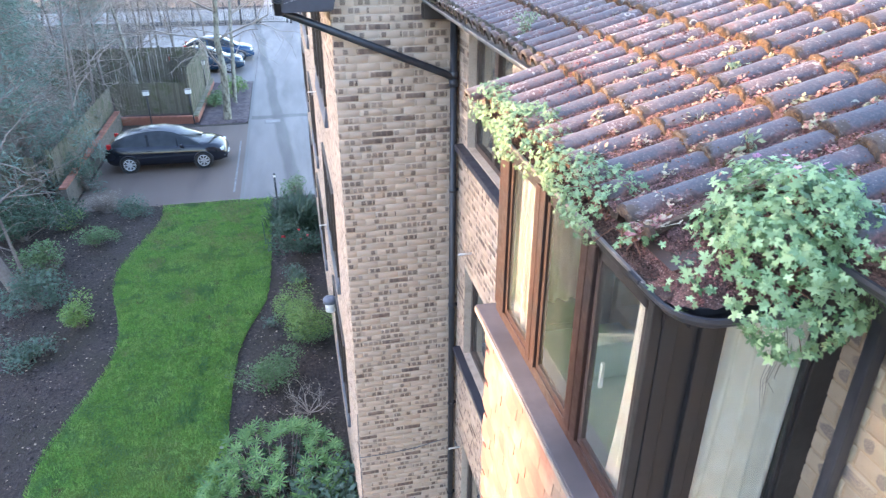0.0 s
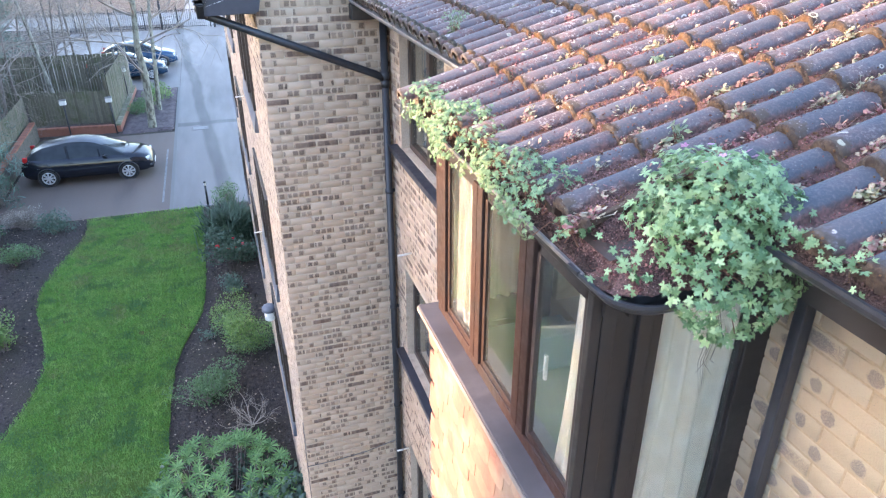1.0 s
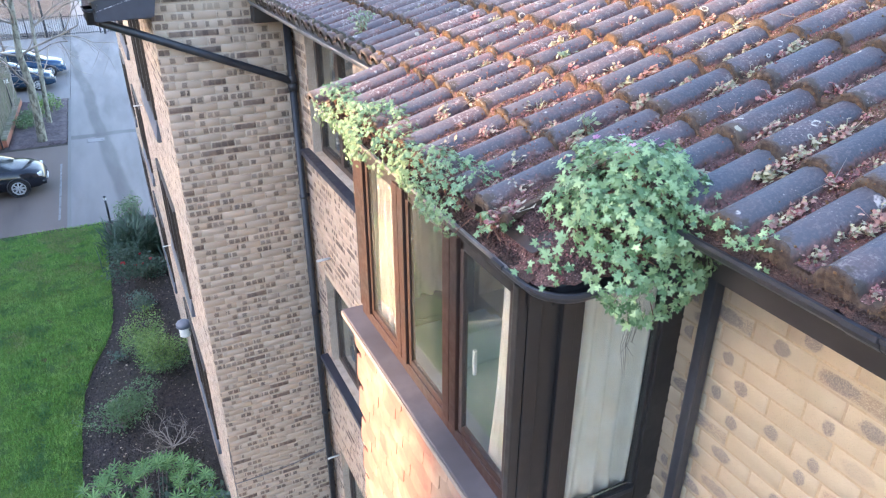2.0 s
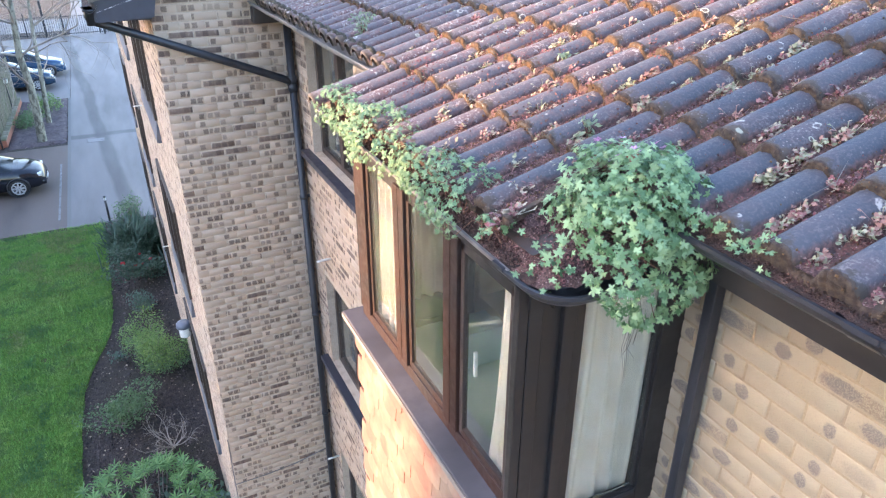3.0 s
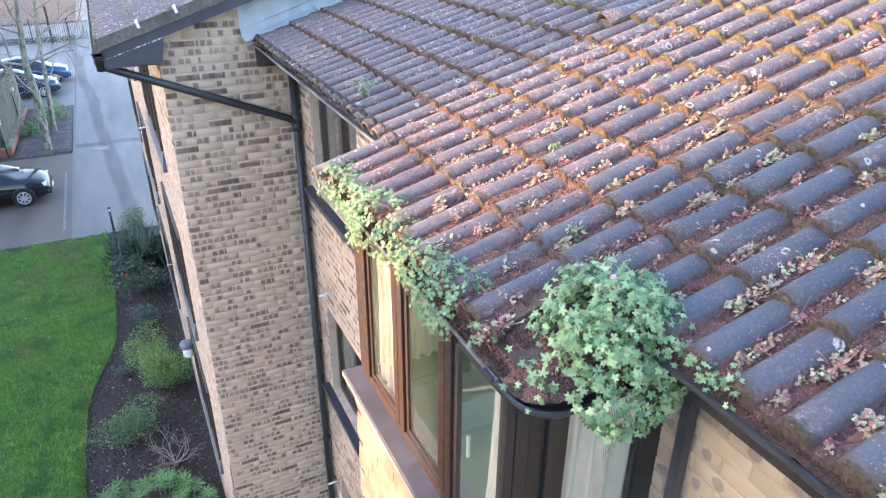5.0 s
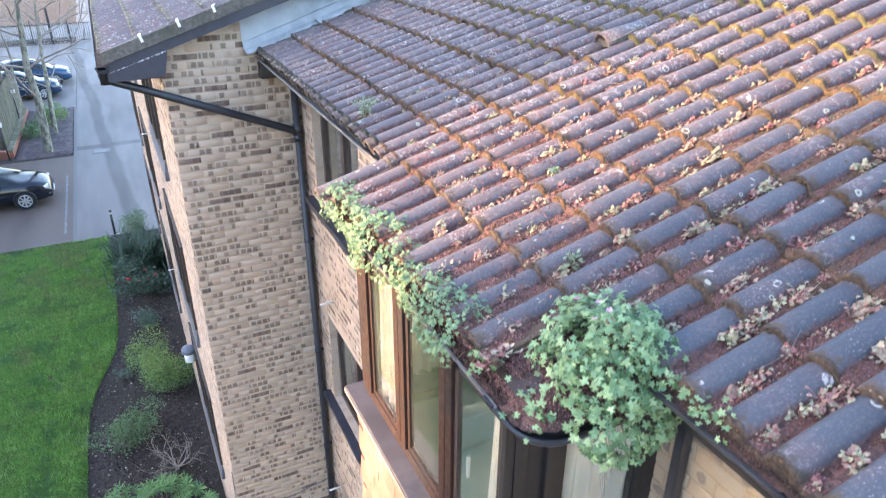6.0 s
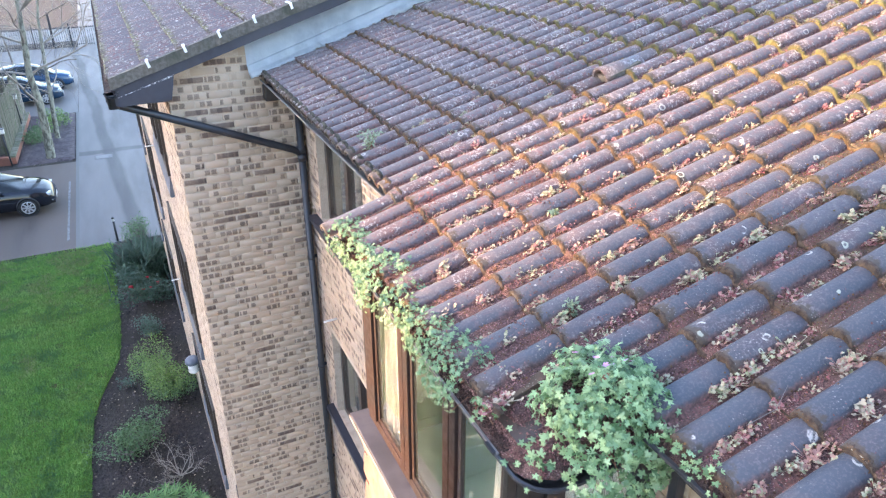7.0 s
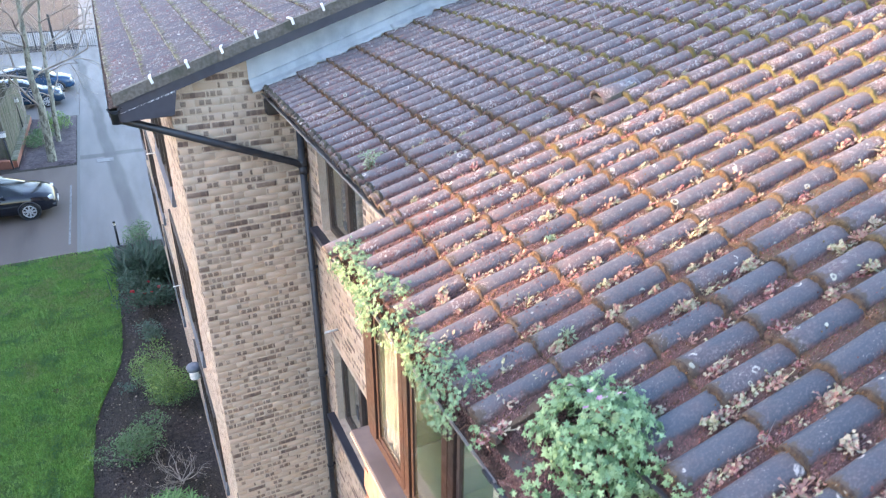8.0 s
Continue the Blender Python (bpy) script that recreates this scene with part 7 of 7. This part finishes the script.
conifer((-10.9, 18.6, 0), 7.5, 2.6, 21)
conifer((-11.6, 15.6, 0), 7.5, 2.3, 26)
conifer((-12.2, 23.5, 0), 8.0, 3.0, 22)
conifer((-14.5, 29.0, 0), 9.0, 3.4, 23)
conifer((-12.0, 33.5, 0), 7.0, 2.6, 24)
bare_tree("garden_tree", "brown leaning trunk of a bare tree in the bed", (-9.22, 10.8, 0), 6.0, 0.17, 31, BARK, (-0.34, 0.10), 3, 4, 0.5, 0.0, BARK)
bare_tree("garden_sapling", "slim grey stem beside the leaning trunk", (-8.98, 10.95, 0), 3.2, 0.05, 33, BARK, (-0.12, 0.10), 2, 3, 0.4, 0.0, BARK)

# tall winter thicket between the fence and the low wall
for k, (x, y, h) in enumerate(((-11.4, 18.0, 2.6), (-11.0, 20.4, 2.8), (-10.9, 22.8, 2.8), (-10.8, 25.2, 2.4), (-11.8, 18.2, 3.8), (-11.6, 23.2, 4.2))):
    rnd = np.random.default_rng(60 + k)
    tw = Tubes()
    for j in range(16):
        a, lean = rnd.uniform(0, 6.28), rnd.uniform(0.15, 0.6)
        grow(tw, (rnd.normal(0, 0.2), rnd.normal(0, 0.2), 0.0), (math.cos(a) * lean, math.sin(a) * lean, 1.0), h * 0.45, 0.018, 4, 0.42, rnd, 0.0, None, 4, 3, 0.62)
    t = thing("thicket_bush", "grey leafless twiggy bush beside the fence", "bush", (x, y, 0), "winter bushes")
    part("twig_crown", tw.mesh("twig_crown"), HAZE_TWIG, t)

# pale twiggy shrub
rnd = np.random.default_rng(41)
tw = Tubes()
for k in range(11):
    a = rnd.uniform(0, 6.28)
    grow(tw, (0, 0, 0.0), (math.cos(a) * 0.9, math.sin(a) * 0.9, 0.55), 0.42, 0.014, 3, 0.5, rnd, 0.05, None, 4, 3, 0.62)
t = thing("bare_shrub", "pale bare twiggy shrub in the wall bed", "shrub", (-1.95, 4.3, 0))
part("twig_crown", tw.mesh("twig_crown"), TWIG, t)

# ---- fences, walls, posts ----
def fence(label, a, b, height, board=0.125, foot=0.0):
    a, b = Vector((*a, 0)), Vector((*b, 0))
    d = (b - a)
    length = d.length
    ang = math.degrees(math.atan2(d.y, d.x))
    t = thing("fence", label, "fence", (a.x, a.y, foot), "timber fences", turn=ang)
    me = bpy.data.meshes.new("board")
    bm = span(0, board - 0.012, -0.012, 0.008, 0.06, height, 0.003)
    bm.to_mesh(me)
    bm.free()
    for k in range(int(length / board)):
        part("board", me, FENCE, t, m=pose(k * board, random.uniform(-0.006, 0.006), random.uniform(-0.02, 0.02), 0, random.uniform(-0.4, 0.4), 0))
    for z in (0.35, height - 0.3):
        part("rail", span(0, length, 0.01, 0.055, z - 0.04, z + 0.04, 0.004), FENCE, t)
    for k in range(int(length / 1.8) + 1):
        part("post", span(min(k * 1.8, length - 0.05) - 0.045, min(k * 1.8, length - 0.05) + 0.045, 0.056, 0.146, 0.0, height + 0.08, 0.006), FENCE, t)


fence("mossy yellow-green slatted fence above the low wall", (-9.58, 16.9), (-9.56, 26.0), 1.8, 0.095)
fence("weathered grey slatted fence behind the garden bed", (-14.2, 16.3), (-10.0, 16.6), 1.75, 0.095)
fence("grey weathered board fence behind the car", (-9.6, 26.6), (-6.3, 26.35), 1.5, foot=0.25)
fence("mossy board fence running along the birch bed", (-6.25, 26.3), (-6.0, 33.4), 2.2, foot=0.2)
fence("brown board fence further back", (-13.5, 31.4), (-6.3, 31.0), 2.5)


def low_wall(label, a, b, height, coping=True):
    a, b = Vector((*a, 0)), Vector((*b, 0))
    d = b - a
    t = thing("low_wall", label, "wall", (a.x, a.y, 0), kind="structure", turn=math.degrees(math.atan2(d.y, d.x)))
    part("body", span(0, d.length, -0.1, 0.1, 0, height, 0.006), CEMENT if height > 0.5 else RED_BRICK, t)
    me = bpy.data.meshes.new("brick")
    bm = span(0, 0.102, -0.115, 0.115, 0, 0.066, 0.005)
    bm.to_mesh(me)
    bm.free()
    for k in range(int(d.length / 0.113)):
        part("brick", me, MOSSY_COPING if d.y > 2 * abs(d.x) and height < 0.5 else RED_BRICK, t, m=pose(k * 0.113, random.uniform(-0.004, 0.004), height + 0.004, 0, 0, random.uniform(-0.8, 0.8)))


low_wall("grey rendered low wall with a red brick coping", (-9.27, 16.2), (-9.35, 25.6), 0.72)
low_wall("low red brick retaining wall behind the car", (-9.6, 26.1), (-6.15, 25.75), 0.28)
low_wall("low red brick retaining wall along the birch bed", (-6.1, 25.8), (-5.95, 33.4), 0.28)


def garden_lamp(at, h, lean):
    t = thing("garden_lamp", "black garden lamp post with a white box head", "lamp", at, "garden lamps")
    part("post", tube_mesh("post", [(0, 0, 0), (lean * 0.5, 0, h * 0.5), (lean, 0, h)], 0.03, 10), BLACK_PLASTIC, t)
    part("head", box(lean, -0.05, h + 0.08, 0.25, 0.19, 0.19, 0.02), WHITE_PLASTIC, t, "white lamp box")
    part("cap", box(lean, -0.05, h + 0.185, 0.27, 0.21, 0.03, 0.008), GREY_PLASTIC, t)
    part("back_plate", box(lean, 0.065, h + 0.08, 0.2, 0.02, 0.2, 0.004), BLACK_PLASTIC, t)


garden_lamp((-8.03, 25.7, 0), 1.42, 0.0)
garden_lamp((-6.15, 25.5, 0), 1.45, -0.06)
garden_lamp((-6.05, 31.0, 0), 1.6, 0.0)
bo = thing("bollard_light", "slim black bollard light with a pale band beside the lawn", "bollard", (-2.53, 15.86, 0.0))
part("base", lathe([(0.11, 0.0), (0.11, 0.025), (0.05, 0.035)], 14), BLACK_PLASTIC, bo)
part("post", tube_mesh("post", [(0, 0, 0.02), (0, 0, 0.74)], 0.035, 12), BLACK_PLASTIC, bo)
part("lens", lathe([(0.034, 0.74), (0.036, 0.75), (0.036, 0.82), (0.034, 0.83)], 12), WHITE_PLASTIC, bo, "pale lens band")
part("cap", lathe([(0.042, 0.83), (0.042, 0.87), (0.02, 0.885)], 12), BLACK_PLASTIC, bo)

# railings and posts at the far gate
rl = thing("railing", "dark metal railing fence across the far end of the drive", "railing", (-14.0, 54.5, 0))
me = bpy.data.meshes.new("bar")
bm = span(-0.012, 0.012, -0.012, 0.012, 0.05, 1.5)
bm.to_mesh(me)
bm.free()
for k in range(118):
    part("bar", me, BLACK_PLASTIC, rl, m=pose(k * 0.15, 0, 0))
for z in (0.15, 1.4):
    part("rail", span(0, 17.7, -0.02, 0.02, z - 0.02, z + 0.02), BLACK_PLASTIC, rl)
for k in range(8):
    part("post", span(k * 2.5 - 0.04, k * 2.5 + 0.04, -0.04, 0.04, 0, 1.75, 0.01), BLACK_PLASTIC, rl)
sheet("road_street", -60.0, 60.0, 57.0, 64.0, 0.024, ASPHALT, "damp street beyond the railings")
for x in (-5.2, -1.2):
    t = thing("gate_post", "tall dark gate post at the far end of the drive", "post", (x, 54.2, 0), "gate posts")
    part("post", span(-0.08, 0.08, -0.08, 0.08, 0, 2.6, 0.012), BLACK_PLASTIC, t)
    part("cap", box(0, 0, 2.63, 0.2, 0.2, 0.05, 0.012), BLACK_PLASTIC, t)


# ---- cars ----
CAR_BLACK = plain("dark_blue_black_paint", (0.006, 0.008, 0.014), (0.010, 0.012, 0.020), 3.0, 0.14, 0.0)
CAR_BLUE = plain("blue_paint", (0.010, 0.042, 0.100), (0.015, 0.055, 0.120), 3.0, 0.18, 0.0)
CAR_TEAL = plain("dark_blue_paint", (0.008, 0.026, 0.055), (0.012, 0.034, 0.066), 3.0, 0.18, 0.0)
CAR_GLASS = plain("tinted_car_glass", (0.016, 0.020, 0.023), (0.028, 0.033, 0.036), 3.0, 0.04, 0.0)
CAR_GLASS.node_tree.nodes["Principled BSDF"].inputs["Specular IOR Level"].default_value = 0.3
TYRE = plain("tyre_rubber", (0.012, 0.012, 0.012), (0.022, 0.022, 0.022), 30.0, 0.85, 0.2)
ALLOY = plain("silver_wheel", (0.45, 0.46, 0.48), (0.55, 0.56, 0.58), 20.0, 0.35, 0.0, metal=0.6)
TAIL = plain("red_lamp", (0.40, 0.012, 0.012), (0.48, 0.02, 0.02), 10.0, 0.15, 0.0)
HEAD = plain("clear_lamp", (0.62, 0.64, 0.66), (0.75, 0.76, 0.78), 30.0, 0.08, 0.0, metal=0.3)


def ring(rows, sides=28):
    """A turned ring whose outline closes on itself, open in the middle."""
    bm = bmesh.new()
    rr = [[bm.verts.new((r * math.cos(2 * math.pi * k / sides), r * math.sin(2 * math.pi * k / sides), z)) for k in range(sides)] for r, z in rows]
    for a, b in zip(rr, rr[1:] + rr[:1]):
        for k in range(sides):
            bm.faces.new((a[k], a[(k + 1) % sides], b[(k + 1) % sides], b[k])).smooth = True
    bmesh.ops.recalc_face_normals(bm, faces=bm.faces)
    return bm


def car(label, at, turn, paint):
    """A five-door hatchback, nose to +x, its middle on the ground at the origin."""
    t = thing("car", label, "car", at, "parked cars", turn=turn)

    def curve(rows, x):
        return float(np.interp(x, [r[0] for r in rows], [r[1] for r in rows]))

    belt = [(-2.17, 0.62), (-2.12, 0.90), (-1.9, 0.98), (-0.8, 0.95), (0.9, 0.92), (1.25, 0.90), (1.75, 0.82), (2.05, 0.70), (2.17, 0.52)]
    under = [(-2.17, 0.42), (-2.0, 0.26), (-1.3, 0.22), (1.3, 0.20), (2.0, 0.22), (2.17, 0.34)]
    half = [(-2.17, 0.70), (-2.0, 0.83), (-1.5, 0.90), (0.0, 0.915), (1.4, 0.905), (1.9, 0.80), (2.17, 0.58)]
    xs = [-2.17, -2.14, -2.05, -1.9, -1.7, -1.5, -1.3, -1.0, -0.6, -0.2, 0.2, 0.6, 0.9, 1.1, 1.3, 1.5, 1.7, 1.9, 2.05, 2.14, 2.17]
    bm = bmesh.new()
    rings = []
    for x in xs:
        zb, zt, w = curve(under, x), curve(belt, x), curve(half, x)
        sec = [(w * 0.80, zb), (w * 0.95, zb + 0.06), (w * 0.985, zb + (zt - zb) * 0.35), (w, zb + (zt - zb) * 0.6), (w * 0.965, zb + (zt - zb) * 0.86), (w * 0.90, zt), (w * 0.55, zt + 0.035), (0, zt + 0.05)]
        pts = [(x, -y, z) for y, z in sec] + [(x, y, z) for y, z in sec[::-1][1:]]
        rings.append([bm.verts.new(p) for p in pts])
    for a, b in zip(rings, rings[1:]):
        for k in range(len(a) - 1):
            bm.faces.new((a[k], a[k + 1], b[k + 1], b[k])).smooth = True
        bm.faces.new((a[-1], a[0], b[0], b[-1]))
    bm.faces.new(rings[0])
    bm.faces.new(rings[-1][::-1])
    bmesh.ops.recalc_face_normals(bm, faces=bm.faces)
    part("body", bm, paint, t)
    # greenhouse: glass hull and a painted roof with pillars
    top = [(-2.02, 0.98), (-1.75, 1.20), (-1.35, 1.35), (-0.6, 1.46), (-0.1, 1.47), (0.35, 1.37), (0.85, 1.13), (1.22, 0.94)]
    gx = [-2.02, -1.9, -1.75, -1.55, -1.35, -1.0, -0.6, -0.3, 0.0, 0.2, 0.35, 0.6, 0.85, 1.05, 1.22]

    def hull(grow_by, k0, k1, cut):
        b2 = bmesh.new()
        rr = []
        for x in gx:
            zt, zb = curve(top, x) + grow_by, curve(belt, x) - 0.02
            wb = curve(half, x) * 0.90 + grow_by
            wt = wb - 0.30 * min(1.0, max(0.0, (zt - zb)) / 0.5)
            s = [(wb, zb), (wb * 0.35 + wt * 0.65, zb + (zt - zb) * 0.72), (wt * 0.94, zb + (zt - zb) * 0.94), (wt * 0.6, zt), (0, zt + 0.02)]
            rr.append([b2.verts.new(p) for p in [(x, -y, z) for y, z in s] + [(x, y, z) for y, z in s[::-1][1:]]])
        for a, b in zip(rr[k0:], rr[k0 + 1:k1]):
            for k in range(len(a) - 1):
                if cut is None or k in cut:
                    b2.faces.new((a[k], a[k + 1], b[k + 1], b[k])).smooth = True
        bmesh.ops.recalc_face_normals(b2, faces=b2.faces)
        return b2

    part("glasshouse", hull(0.0, 0, len(gx), None), CAR_GLASS, t, "dark tinted windows")
    part("roof", hull(0.008, 2, 12, (2, 3, 4, 5)), paint, t)
    for x0, x1 in ((-0.62, -0.54), (0.42, 0.47), (-1.62, -1.50)):
        for sgn in (-1, 1):
            w0 = curve(half, x0) * 0.90
            zt = curve(top, (x0 + x1) / 2)
            b3 = bmesh.new()
            q = [b3.verts.new((x, sgn * y, z)) for x, y, z in ((x0, w0 + 0.012, 0.93), (x1, w0 + 0.012, 0.93), (x1 - 0.05, w0 - 0.19, 0.93 + (zt - 0.93) * 0.80), (x0 - 0.05, w0 - 0.19, 0.93 + (zt - 0.93) * 0.80))]
            b3.faces.new(q)
            bmesh.ops.solidify(b3, geom=b3.faces[:], thickness=0.012)
            part("pillar", b3, paint, t)
    for x in (-1.33, 1.31):
        for sgn in (-1, 1):
            wh = part("wheel", ring([(0.215, -0.10), (0.295, -0.11), (0.315, -0.06), (0.315, 0.06), (0.295, 0.11), (0.215, 0.10)]), TYRE, t, "black tyre", m=pose(x, sgn * 0.80, 0.315, 90, 0, 0))
            part("rim", lathe([(0.05, -0.075), (0.218, -0.085), (0.218, 0.085), (0.05, 0.075)], 24), BLACK_PLASTIC, wh)
            for k in range(8):
                part("spoke", span(0.03, 0.20, -0.026, 0.026, -0.106, 0.106, 0.006), ALLOY, wh, m=pose(0, 0, 0, 0, 0, 45 * k))
            part("hub", lathe([(0.05, -0.112), (0.05, 0.112)], 12), ALLOY, wh)
            part("ring", ring([(0.19, -0.110), (0.222, -0.108), (0.222, 0.108), (0.19, 0.110)]), ALLOY, wh)
            part("arch", ring([(0.325, -0.06), (0.355, -0.06), (0.36, 0.0), (0.355, 0.050), (0.325, 0.050)]), BLACK_PLASTIC, t, m=pose(x, sgn * 0.865, 0.33, 90, 0, 0))
    for sgn in (-1, 1):
        part("headlight", box(1.93, sgn * 0.60, 0.66, 0.30, 0.24, 0.13, 0.04), HEAD, t, m=pose(0, 0, 0, 0, 0, 0))
        part("tail_light", box(-1.96, sgn * 0.72, 1.0, 0.16, 0.10, 0.20, 0.03), TAIL, t, m=pose(0, 0, 0, 0, 0, 0))
        part("mirror", box(0.62, sgn * 0.98, 0.98, 0.12, 0.20, 0.13, 0.04), paint, t)
        part("side_strip", box(-0.05, sgn * 0.910, 0.56, 2.1, 0.02, 0.04, 0.006), paint, t)
        for x in (-0.45, 0.55):
            part("door_handle", box(x - 0.1, sgn * 0.905, 0.80, 0.18, 0.03, 0.03, 0.008), paint, t)
    part("grille", box(2.13, 0, 0.50, 0.08, 0.80, 0.10, 0.02), BLACK_PLASTIC, t)
    part("bumper", box(2.08, 0, 0.36, 0.18, 1.35, 0.16, 0.05), paint, t)
    part("number_plate", box(2.19, 0, 0.40, 0.02, 0.50, 0.11, 0.004), WHITE_PLASTIC, t)


car("dark blue-black hatchback with silver wheels in the parking bay", (-6.50, 20.25, 0.018), 0.0, CAR_BLACK)
car("blue hatchback parked in the far court", (-6.0, 40.2, 0.02), 3.0, CAR_BLUE)
car("dark blue hatchback parked by the far fence", (-6.5, 36.8, 0.02), 4.0, CAR_TEAL)

# litter-covered bed under the birches
bm = bmesh.new()
nx_, ny_ = 14, 46
grid = [[bm.verts.new((-5.95 + (2.16 + 0.10 * noise.noise((j * 0.4, 3, 0))) * i / nx_, 25.35 + 8.2 * j / ny_, (0.0 if i in (0, nx_) or j in (0, ny_) else 0.07 + 0.05 * noise.noise((i * 0.5, j * 0.4, 0))))) for i in range(nx_ + 1)] for j in range(ny_ + 1)]
for a, b in zip(grid, grid[1:]):
    for i in range(nx_):
        bm.faces.new((a[i], a[i + 1], b[i + 1], b[i])).smooth = True
tagged(part("ground_bed", bm, BED_LITTER), "purple-brown leaf litter bed under the birches", "bed", kind="structure")
